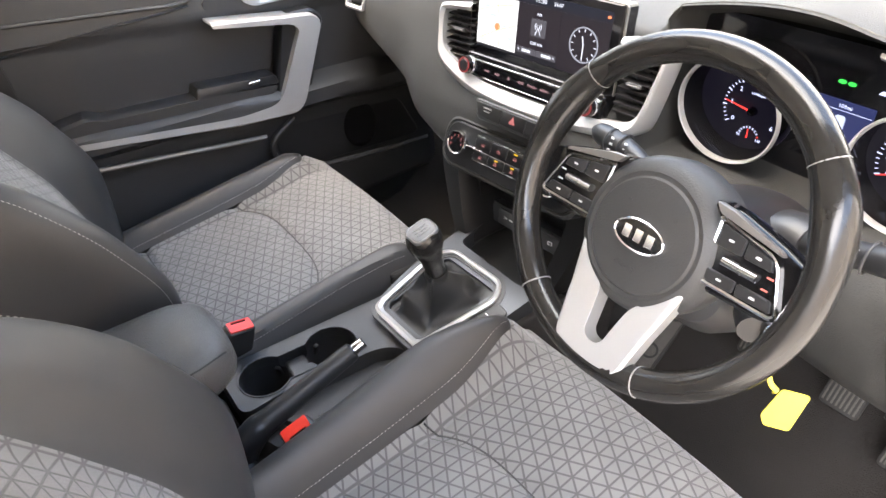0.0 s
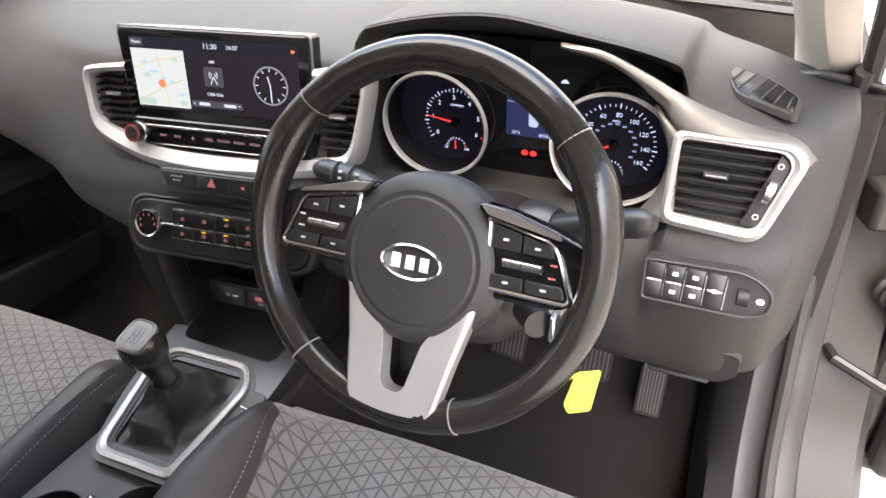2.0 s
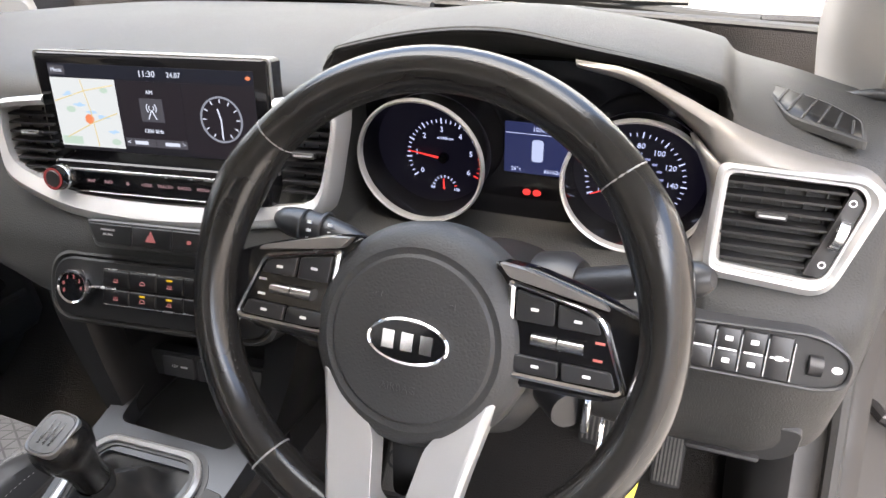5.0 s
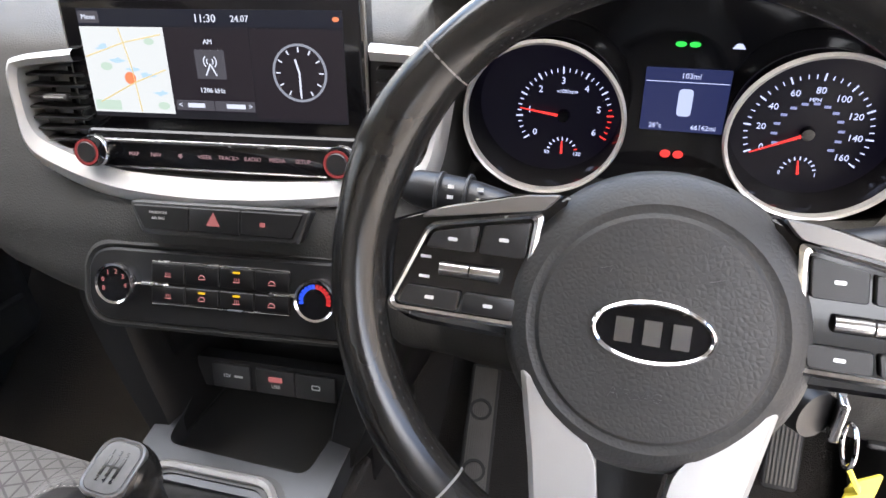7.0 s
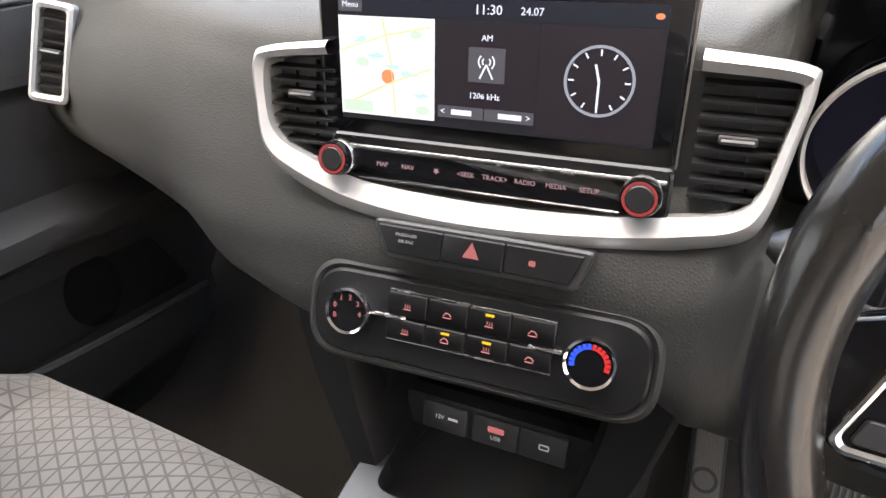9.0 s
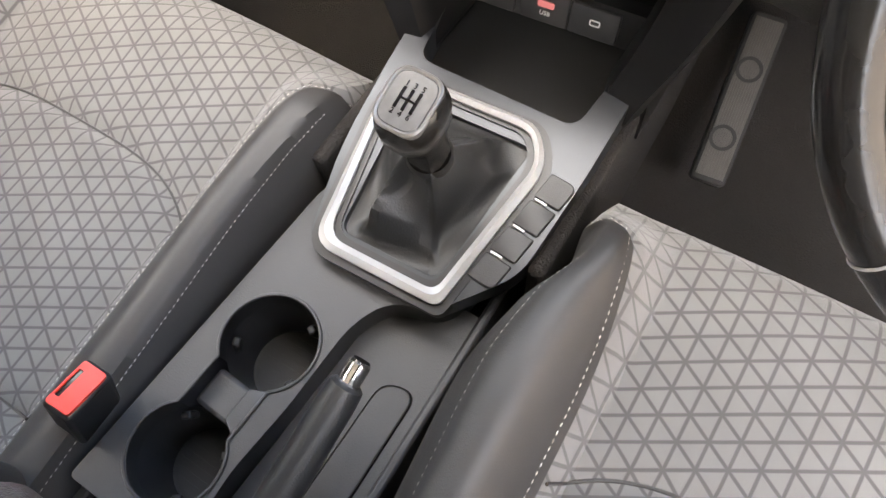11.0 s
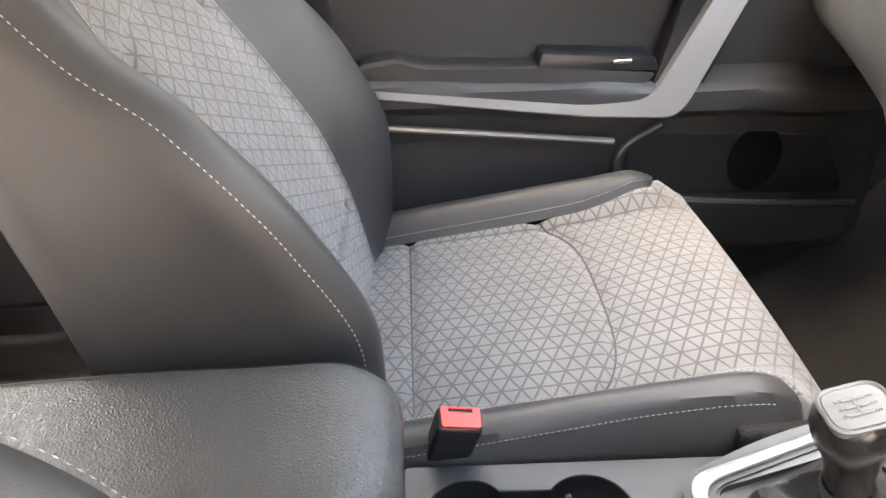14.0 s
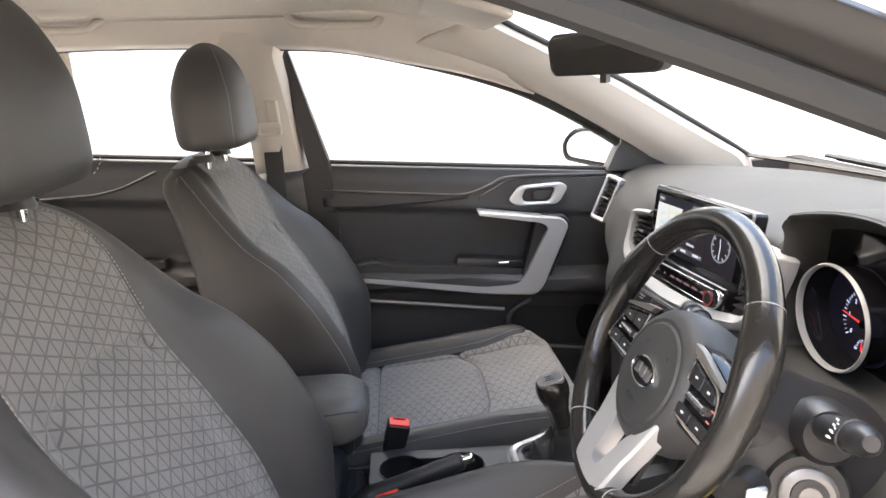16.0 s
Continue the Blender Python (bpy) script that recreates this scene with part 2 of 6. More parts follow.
def woven(name, fill, line, pitch=0.0215):
    """Seat cloth: ribbed triangles between darker woven lines, laid out in uv metres."""
    mat = material(name, fill, 0.85, sheen=0.25)
    nt = mat.node_tree
    p = nt.nodes["Principled BSDF"]

    def math_node(op, a, b=None, c=None):
        n = nt.nodes.new("ShaderNodeMath")
        n.operation = op
        for k, v in enumerate((a, b, c)):
            if v is None:
                continue
            if isinstance(v, (int, float)):
                n.inputs[k].default_value = v
            else:
                nt.links.new(v, n.inputs[k])
        return n.outputs[0]

    uv = nt.nodes.new("ShaderNodeUVMap")
    sep = nt.nodes.new("ShaderNodeSeparateXYZ")
    nt.links.new(uv.outputs[0], sep.inputs[0])
    u, v = sep.outputs[0], sep.outputs[1]
    h = pitch * math.sin(radians(60))
    near = None
    for deg in (0, 60, 120):
        c, s = math.cos(radians(deg)), math.sin(radians(deg))
        d = math_node("ADD", math_node("MULTIPLY", u, c / h), math_node("MULTIPLY", v, s / h))
        d = math_node("ABSOLUTE", math_node("SUBTRACT", math_node("FRACT", d), 0.5))
        d = math_node("SUBTRACT", 0.5, d)
        near = d if near is None else math_node("MINIMUM", near, d)
    edge = nt.nodes.new("ShaderNodeMapRange")
    edge.inputs[1].default_value, edge.inputs[2].default_value = 0.045, 0.09
    nt.links.new(near, edge.inputs[0])
    rib = math_node("SINE", math_node("MULTIPLY", math_node("ADD", u, v), 5200.0))
    noise_tex = nt.nodes.new("ShaderNodeTexNoise")
    noise_tex.inputs["Scale"].default_value, noise_tex.inputs["Detail"].default_value = 14, 5
    nt.links.new(uv.outputs[0], noise_tex.inputs["Vector"])
    tone = math_node("MULTIPLY_ADD", noise_tex.outputs[0], 0.5, 0.75)
    mix = nt.nodes.new("ShaderNodeMix")
    mix.data_type = "RGBA"
    mix.inputs[6].default_value, mix.inputs[7].default_value = (*line, 1), (*fill, 1)
    nt.links.new(edge.outputs[0], mix.inputs[0])
    mul = nt.nodes.new("ShaderNodeVectorMath")
    mul.operation = "SCALE"
    nt.links.new(mix.outputs[2], mul.inputs[0])
    nt.links.new(tone, mul.inputs[3])
    nt.links.new(mul.outputs[0], p.inputs["Base Color"])
    height = math_node("MULTIPLY_ADD", rib, 0.12, edge.outputs[0])
    bump = nt.nodes.new("ShaderNodeBump")
    bump.inputs["Strength"].default_value, bump.inputs["Distance"].default_value = 0.5, 0.0006
    nt.links.new(height, bump.inputs["Height"])
    nt.links.new(bump.outputs[0], p.inputs["Normal"])
    return mat


soft_dash = material("soft_dash", (0.026, 0.026, 0.025), 0.6, grain=(330, 0.75), cells=True, spec=0.35, blotch=0.15, blotch_scale=4)
hard_plastic = material("hard_plastic", (0.029, 0.029, 0.030), 0.5, grain=(700, 0.3), blotch=0.15)
smooth_black = material("smooth_black", (0.016, 0.016, 0.017), 0.38, grain=(900, 0.1), blotch=0.2)
gloss_black = material("gloss_black", (0.006, 0.006, 0.007), 0.09, spec=0.3, coat=0.1)
leather = material("leather", (0.017, 0.017, 0.017), 0.45, grain=(380, 0.3), cells=True, blotch=0.25, blotch_scale=14)
leatherette = material("leatherette", (0.032, 0.0305, 0.0295), 0.52, grain=(900, 0.25), blotch=0.15)
armrest_skin = material("armrest_skin", (0.066, 0.064, 0.061), 0.36, grain=(330, 0.9), cells=True, deep=0.001, blotch=0.15)
rim_leather = material("rim_leather", (0.016, 0.015, 0.014), 0.2, grain=(260, 0.12), blotch=0.3, blotch_scale=18)
satin = material("satin_silver", (0.44, 0.44, 0.435), 0.36, 0.5, grain=(1200, 0.05), blotch=0.06)
graphite = material("graphite_trim", (0.19, 0.18, 0.17), 0.38, 0.5, grain=(1200, 0.06), blotch=0.08)
chrome = material("chrome", (0.85, 0.85, 0.86), 0.1, 1.0)
dull_chrome = material("dull_chrome", (0.6, 0.6, 0.6), 0.25, 1.0, blotch=0.2, blotch_scale=60)
cloth = woven("seat_cloth", (0.138, 0.134, 0.130), (0.066, 0.064, 0.062))
cover_skin = material("cover_skin", (0.036, 0.036, 0.036), 0.5, grain=(330, 0.55), cells=True, blotch=0.12, blotch_scale=14)
key_black = material("key_black", (0.008, 0.008, 0.0085), 0.4, spec=0.25, grain=(900, 0.1), blotch=0.2)
plate_metal = material("plate_metal", (0.085, 0.082, 0.08), 0.36, 0.5, blotch=0.35, blotch_scale=120)
thread = material("thread", (0.38, 0.365, 0.34), 0.8)
headlining = material("headlining", (0.5, 0.47, 0.43), 0.95, grain=(900, 0.3), blotch=0.04)
pillar_trim = material("pillar_trim", (0.44, 0.41, 0.37), 0.7, grain=(700, 0.25), blotch=0.04)
carpet = material("carpet", (0.015, 0.013, 0.012), 0.95, grain=(500, 0.9), deep=0.003, blotch=0.35, blotch_scale=30)
red_plastic = material("red_plastic", (0.75, 0.035, 0.02), 0.35)
yellow_tag = material("yellow_tag", (0.72, 0.58, 0.06), 0.5, blotch=0.12, blotch_scale=60)
rubber = material("rubber", (0.02, 0.02, 0.02), 0.7, grain=(400, 0.3))
pedal_rubber = material("pedal_rubber", (0.085, 0.08, 0.073), 0.7, grain=(300, 0.5), blotch=0.35, blotch_scale=40)
steel = material("steel", (0.3, 0.3, 0.3), 0.4, 1.0, blotch=0.3)
paint = material("car_paint", (0.027, 0.0255, 0.025), 0.45, 0.0, spec=0.25, coat=0.12, coat_rough=0.08, blotch=0.15, blotch_scale=6)
clear = glass("clear_glass", (0.93, 0.96, 0.95))
mirror = material("mirror_glass", (0.85, 0.86, 0.86), 0.02, 1.0)
dim_mark = material("dim_mark", (0.28, 0.28, 0.28), 0.5)
white_mark = material("white_mark", (0.75, 0.75, 0.75), 0.5)
red_mark = material("red_mark", (0.6, 0.15, 0.12), 0.5)
belt_web = material("belt_webbing", (0.03, 0.03, 0.032), 0.8, grain=(900, 0.5))
wall_white = material("white_wall", (0.60, 0.60, 0.59), 0.9, grain=(6, 0.8), cells=True, deep=0.05, blotch=0.04, blotch_scale=3)
shutter_mat = material("shutter", (0.33, 0.27, 0.19), 0.6, blotch=0.06)
cream_render = material("cream_render", (0.58, 0.51, 0.44), 0.9, grain=(30, 0.6), deep=0.01, blotch=0.2, blotch_scale=2)
concrete = material("concrete", (0.36, 0.35, 0.33), 0.9, grain=(60, 0.5), deep=0.004, blotch=0.2, blotch_scale=3)

# ---- outside ----
g = slab(-400, 400, -400, 400, -0.3, 0.0)
tagged(part("ground", g, concrete), "pale grey concrete yard around the car", "ground", kind="structure")
w = slab(-4.3, -4.0, -2.50, 4.5, 0, 3.4)
tagged(part("wall_west", w, wall_white), "white rough-rendered yard wall", "wall", kind="structure")
w = slab(-4.0, 5.0, 4.2, 4.5, 0, 3.4)
tagged(part("wall_north", w, wall_white), "white rough-rendered yard wall", "wall", kind="structure")

# unseen wall, added to tint reflections and bounce warm light through the driver's opening
w = slab(5.0, 5.3, -10.3, 9.0, 0, 3.4)
tagged(part("wall_east", w, cream_render), "unseen cream wall added to bounce light into the driver's side", "wall", kind="structure")
# unseen wall, added to close off sky and reflections to the rear
w = slab(-4.3, 5.0, -10.3, -10.0, 0, 4.2)
tagged(part("wall_rear", w, cream_render), "unseen cream wall added to close the yard behind the car", "wall", kind="structure")

shutter = thing("roller_shutter", "cream ribbed roller shutter beside the white wall", "shutter")
bm = sheet([[(-4.05 + 0.018 * math.cos(k * math.pi), y, 0.02 + k * 0.045) for y in (-7.5, -2.76)] for k in range(72)])
part("curtain", bm, shutter_mat, shutter, solid=0.01, smooth=20)
part("guide", slab(-4.12, -3.96, -2.76, -2.66, 0, 3.3), white_mark, shutter)
part("pipe", cyl(0.05, 0.05, 3.3, Matrix.Translation((-3.92, -2.62, 0)), 12), shutter_mat, shutter)
w = slab(-4.3, -4.1, -9.0, -2.50, 0, 3.4)
tagged(part("wall_south", w, shutter_mat), "cream wall behind the roller shutter", "wall", kind="structure")

drain = thing("drain_pipe", "black drain pipe on the white yard wall", "pipe")
part("pipe", cyl(0.028, 0.028, 3.3, Matrix.Translation((-1.06, 4.15, 0)), 14), smooth_black, drain)
for z in (0.5, 1.9, 3.0):
    part("bracket", slab(-1.10, -1.02, 4.11, 4.2, z, z + 0.03), smooth_black, drain)

# ---- car body ----
RAIL = [(0.70, 0.43, 0.945), (0.665, 0.25, 1.062), (0.645, 0.09, 1.150), (0.632, -0.06, 1.208), (0.62, -0.24, 1.258), (0.62, -0.37, 1.287), (0.62, -0.5, 1.30), (0.62, -0.8, 1.318), (0.62, -1.1, 1.32), (0.6, -1.5, 1.28)]
SCREEN_EDGE = [(0.66, 0.632, 0.942), (0.645, 0.549, 0.993), (0.625, 0.409, 1.075), (0.60, 0.274, 1.153), (0.575, 0.147, 1.215), (0.545, 0.004, 1.285), (0.53, -0.06, 1.32)]
DRIVER_RAIL = [(0.70, 0.43, 0.955), (0.675, 0.29, 1.060), (0.655, 0.15, 1.128), (0.655, 0.01, 1.183), (0.655, -0.12, 1.233), (0.655, -0.26, 1.283), (0.655, -0.42, 1.325), (0.65, -0.75, 1.35), (0.64, -1.1, 1.345), (0.60, -1.5, 1.28)]


def sill_z(y):
    return 0.9615 - 0.088 * y


car = thing("car", "dark grey hatchback body with its door apertures and trim", "car")
bm = sheet([[(x, y, 0.26 + ramp(y, [(0.30, 0.0), (0.75, 0.36)]) + 0.10 * math.exp(-((x / 0.13) ** 2))) for x in np.linspace(-0.74, 0.74, 40)] for y in np.linspace(-1.7, 0.8, 40)])
part("floor_carpet", bm, carpet, car, "black carpet", solid=0.02)

part("bulkhead", slab(-0.74, 0.74, 0.80, 0.84, 0.2, 0.935), carpet, car, "dark bulkhead")
for side in (-1, 1):
    part("kick_panel", slab(min(side * 0.725, side * 0.755), max(side * 0.725, side * 0.755), 0.40, 0.82, 0.2, 0.93), carpet, car, "dark carpeted kick panel")
    part("side_sill", slab(min(side * 0.70, side * 0.80), max(side * 0.70, side * 0.80), -1.7, 0.45, 0.18, 0.345), hard_plastic, car, "dark plastic sill cover", bevel=0.01)

# headlining


def roof_z(x, y):
    return ramp(-y, [(0.05, 1.315), (0.35, 1.350), (1.1, 1.368), (1.7, 1.31)]) + 0.065 * (1 - (x / 0.6) ** 2)


rows = []
for y in np.linspace(-1.7, -0.05, 24):
    rows.append([(x, y - 0.0 + 0.10 * (1 - (x / 0.6) ** 2) * (1 if y > -0.1 else 0), roof_z(x, y)) for x in np.linspace(-0.6, 0.6, 25)])
part("headlining", sheet(rows), headlining, car, "pale beige cloth headlining", solid=0.012)
rows = [[(x * 1.12, y, z + 0.05) for x, y, z in row] for row in rows]
part("roof_panel", sheet(rows), paint, car, "dark grey painted roof", solid=0.01)

# pillars: an inner trim between the windscreen edge and the door opening, on both sides
for side in (-1, 1):
    low = spline([(0.712, 0.475, 0.87), (0.695, 0.425, 0.945), (0.656, 0.25, 1.060), (0.638, 0.09, 1.148), *RAIL[3:5]], 24)
    high = spline([(0.675, 0.66, 0.87), *SCREEN_EDGE], 24)
    rows = []
    for a, b in zip(low, high):
        mid = (a + b) / 2 + Vector((-0.012, -0.012, -0.004))
        rows.append([(side * p.x, p.y, p.z) for p in (a + Vector((0.03, 0, 0)), a, a.lerp(mid, 0.6) , mid, mid.lerp(b, 0.6), b, b + Vector((0.02, 0.03, 0.01)))])
    part("windscreen_pillar", sheet(rows), pillar_trim, car, "pale beige plastic pillar trim", solid=0.008)
    line = RAIL if side < 0 else DRIVER_RAIL
    rail = spline(line[2:], 32)
    rows = [[(side * (p.x + dx * min(1, k / 9)), p.y, p.z + dz * min(1, k / 9)) for dx, dz in ((0.03, -0.012), (0.0, -0.004), (-0.02, 0.02), (-0.04, 0.055))] for k, p in enumerate(rail)]
    for row, p in zip(rows, rail):
        t = ramp(-p.y, [(-0.02, 0.0), (0.05, 1.0)])
        a, b = Vector(row[-1]), Vector((side * 0.545, p.y, roof_z(0.545, p.y) - 0.003))
        row += [a.lerp(b, 0.6 * t), a.lerp(b, t)]
    part("roof_rail_trim", sheet(rows), headlining, car, "pale beige roof rail trim", solid=0.01)
    seal = spline([(side * (x + 0.037), y, z - 0.014) for x, y, z in line], 40)
    part("door_seal", tube(seal, 0.011, 8), rubber, car, "black rubber door seal")
    outer = spline([(side * (x + 0.06), y + 0.012, z + 0.012) for x, y, z in line], 40)
    rows = [[(p.x, p.y, p.z), (p.x + side * 0.035, p.y + 0.01, p.z + 0.03), (p.x + side * 0.02, p.y + 0.03, p.z + 0.07), (p.x - side * 0.02, p.y + 0.05, p.z + 0.085)] for p in outer]
    flange = spline([(side * x, y, z) for x, y, z in line], 40)
    rows = [[(p.x + side * 0.026, p.y, p.z - 0.008), (p.x + side * 0.035, p.y + 0.004, p.z + 0.002), (p.x + side * 0.052, p.y + 0.010, p.z + 0.008), (p.x + side * 0.064, p.y + 0.014, p.z + 0.020)] for p in flange]
    part("door_flange", sheet(rows), paint, car, "dark grey painted flange", solid=0.004)
    if side > 0:
        part("door_seal", tube([p + Vector((0.018, 0.004, 0.022)) for p in outer], 0.009, 8), rubber, car, "black rubber outer seal")
    part("roof_side", sheet(rows), paint, car, "dark grey painted roof side", solid=0.008)

# driver's door opening: painted jamb, rubber seal, sill and lower pillar trim
jamb_path = [(0.715, 0.40, 0.955), (0.722, 0.445, 0.90), (0.728, 0.455, 0.80), (0.73, 0.42, 0.68), (0.732, 0.36, 0.56), (0.735, 0.27, 0.44), (0.74, 0.1, 0.395), (0.74, -0.4, 0.385), (0.74, -0.9, 0.40)]
jp = spline(jamb_path, 50)
part("door_seal", tube([p + Vector((0.008, -0.012, 0.01)) for p in jp], 0.010, 8), rubber, car, "black rubber door seal")
rows = [[p, p + Vector((0.04, 0.012, -0.012)), p + Vector((0.05, 0.06, -0.03)), p + Vector((0.12, 0.07, -0.035)), p + Vector((0.135, 0.10, -0.05)), p + Vector((0.150, 0.11, -0.16))] for p in jp]
part("door_jamb", sheet(rows), paint, car, "dark grey painted door jamb", solid=0.006)
rows = [[p, p + Vector((-0.03, -0.006, 0.004)), p + Vector((-0.06, 0.02, -0.01)), p + Vector((-0.08, 0.12, -0.06))] for p in jp]
part("aperture_trim", sheet(rows), hard_plastic, car, "dark plastic trim inside the door seal", solid=0.006)
hinge = tube([(0.78, 0.47, 0.555), (0.80, 0.41, 0.56), (0.86, 0.39, 0.545), (0.93, 0.38, 0.54)], 0.008, 8)
part("check_strap", hinge, smooth_black, car, "black door check strap")
part("strap_bracket", box(0.05, 0.02, 0.05, pose(0.80, 0.47, 0.56)), smooth_black, car, bevel=0.004)
bm = tube(spline([(0.84, 0.47, 0.66), (0.88, 0.42, 0.65), (0.93, 0.42, 0.63)], 20), [0.022 + 0.004 * (k % 2) for k in range(21)], 12)
part("wiring_gaiter", bm, rubber, car, "ribbed black rubber wiring gaiter")

# driver's door, swung wide open on its hinges
driver_door = thing("driver_door", "open dark grey driver's door with black inner panel", "door")
driver_door.matrix_basis = pose(0.868, 0.43, 0, 0, 0, 20)
part("shell", slab(0.0, 0.98, 0.035, 0.13, 0.30, 0.93), paint, driver_door, "dark grey painted shell", bevel=0.02)
part("panel", slab(0.04, 0.95, -0.02, 0.036, 0.33, 0.92), hard_plastic, driver_door, "black inner panel", bevel=0.02)
part("door_pocket", slab(0.12, 0.75, -0.06, -0.015, 0.36, 0.52), hard_plastic, driver_door, "black pocket", bevel=0.015)
part("edge_seal", tube(spline([(0.02, 0.02, 0.90), (0.012, 0.02, 0.7), (0.015, 0.02, 0.45), (0.06, 0.02, 0.33), (0.5, 0.02, 0.325)], 24), 0.012, 8), rubber, driver_door, "black rubber seal")
for z in (0.48, 0.78):
    part("hinge", box(0.09, 0.05, 0.06, pose(-0.03, 0.05, z)), paint, driver_door, "dark grey painted hinge", bevel=0.008)
part("window_frame", tube(spline([(0.02, 0.06, 0.92), (0.35, 0.06, 1.18), (0.75, 0.05, 1.29), (0.95, 0.05, 1.27), (0.97, 0.06, 0.92)], 30), 0.016, 8), smooth_black, driver_door, "black window frame")

# rear of the cabin: closing wall, tailgate trim and rear bench
part("rear_bulkhead", slab(-0.7, 0.7, -1.75, -1.70, 0.26, 1.0), hard_plastic, car)
bench = thing("rear_bench", "dark rear bench seat in cloth and leatherette", "seat")
part("cushion", slab(-0.62, 0.62, -1.55, -1.06, 0.36, 0.60), leatherette, bench, bevel=0.04)
bm = box(1.24, 0.14, 0.62, pose(0, -1.58, 0.86, -18))
part("backrest", bm, leatherette, bench, bevel=0.04)

# ---- glazing ----
glazing = thing("windscreen", "clear laminated windscreen with black edge", "window")
rows = []
for k in range(13):
    t = k / 12
    e = Vector(spline(SCREEN_EDGE, 12)[k])
    base = Vector((0, 0.80, 0.94)).lerp(Vector((0, 0.05, 1.385)), t)
    rows.append([(e.x * s * 1.03, lerp(base.y, e.y + 0.03, s * s), lerp(base.z, e.z + 0.01, s * s)) for s in np.linspace(-1, 1, 25)])
ob = part("pane", sheet(rows), clear, glazing)
ob.visible_shadow = False
edge = [Vector(p) for p in rows[0]]
part("lower_edge", tube(edge, 0.012, 8, flat=0.5), rubber, glazing, "black frit along the lower edge")
for s in (0, -1):
    part("side_edge", tube([Vector(r[s]) for r in rows], 0.007, 8), rubber, glazing)
for x0, x1 in ((-0.52, 0.10), (0.08, 0.6)):
    wiper = thing("wiper", "black windscreen wiper parked below the screen", "wiper", "wipers")
    bm = tube([(x0, 0.80, 0.955), ((x0 + x1) / 2, 0.83, 0.945), (x1, 0.76, 0.94)], 0.008, 8)
    part("arm", bm, rubber, wiper)
    part("blade", tube([(x0 - 0.03, 0.79, 0.958), (x1 - 0.1, 0.80, 0.955)], 0.006, 6), smooth_black, wiper)


# ---- passenger's doors ----
def door_x(z, zs):
    return ramp(zs - z, [(0.0, -0.725), (0.012, -0.71), (0.05, -0.698), (0.11, -0.69), (0.125, -0.70), (0.27, -0.705), (0.275, -0.665), (0.29, -0.645), (0.32, -0.645), (0.34, -0.672), (0.40, -0.682), (0.62, -0.675)])


def door_panel(y0, y1):
    rows = []
    for k in range(60):
        rows.append([])
        for y in np.linspace(y0, y1, 40):
            zs = sill_z(y)
            z = lerp(zs, 0.34, k / 59)
            rows[-1].append((door_x(z, zs), y, z))
    return sheet(rows)


def window(y0, y1, parent, top):
    """A side window between the sill and the roof rail."""
    rows = []
    for k in range(9):
        t = k / 8
        rows.append([(lerp(-0.735, -0.665, t), y, lerp(sill_z(y) - 0.01, top(y), t)) for y in np.linspace(y0, y1, 20)])
    ob = part("pane", sheet(rows), clear, parent, "clear side glass")
    ob.visible_shadow = False


def rail_z(y):
    pts = sorted((p[1], p[2]) for p in RAIL)
    return float(np.interp(y, [p[0] for p in pts], [p[1] for p in pts]))


front_door = thing("passenger_door", "black passenger door panel with satin silver pull", "door")
part("panel", door_panel(-0.455, 0.46), hard_plastic, front_door, solid=0.01)
window(-0.46, 0.44, front_door, lambda y: max(rail_z(y), sill_z(y)))
part("outer_skin", slab(-0.80, -0.74, -0.47, 0.6, 0.30, 0.90), paint, front_door, "dark grey painted door skin", bevel=0.01)
rear_door = thing("rear_door", "black rear passenger door panel", "door")
part("panel", door_panel(-1.45, -0.56), hard_plastic, rear_door, solid=0.01)
window(-1.45, -0.56, rear_door, lambda y: max(rail_z(y), sill_z(y)))
part("outer_skin", slab(-0.80, -0.74, -1.5, -0.53, 0.30, 0.95), paint, rear_door, "dark grey painted door skin", bevel=0.01)

# ---- front seats ----


def cushion_point(lift, u, y):
    """Top of a seat cushion; lift: height of its bolsters, u: across from its middle, y: along the car."""
    a = abs(u)
    base = flow(y, [(-0.42, 0.487), (-0.30, 0.497), (-0.08, 0.512), (0.04, 0.528), (0.085, 0.518), (0.115, 0.48), (0.125, 0.43)])
    fade = flow(y, [(-0.42, 0.7), (-0.22, 0.95), (-0.09, 1.1), (0.0, 0.95), (0.085, 0.0)])
    bulge = lift * fade * flow(a, [(0.165, 0.0), (0.215, 1.0), (0.24, 0.85)])
    drop = flow(a, [(0.232, 0.0), (0.25, 0.05), (0.258, 0.16)])
    crown = 0.008 * (1 - (a / 0.2) ** 2) if a < 0.2 else 0
    return base + bulge - drop + crown


def inner_panel(u, y):
    """Distance to the seams of the cushion's inner panel: a curve in front, a straight line behind."""
    front = -0.092 - 0.085 * (abs(u) / 0.205) ** 4
    return min(abs(y - front) / (1 + abs(u) * 4), abs(y + 0.335))


def bolster_edge(lift, y):
    """How far out the cushion's bolster reaches."""
    return 0.258 + (lift - 0.052) / 0.036 * flow(y, [(-0.42, 0.0), (-0.27, 0.004), (-0.18, 0.013), (-0.10, 0.018), (-0.04, 0.008), (0.01, -0.015), (0.06, -0.012)])


def seat_edge(y):
    return flow(y, [(-0.42, 0.175), (-0.1, 0.180), (0.03, 0.20), (0.06, 0.245), (0.125, 0.25)])


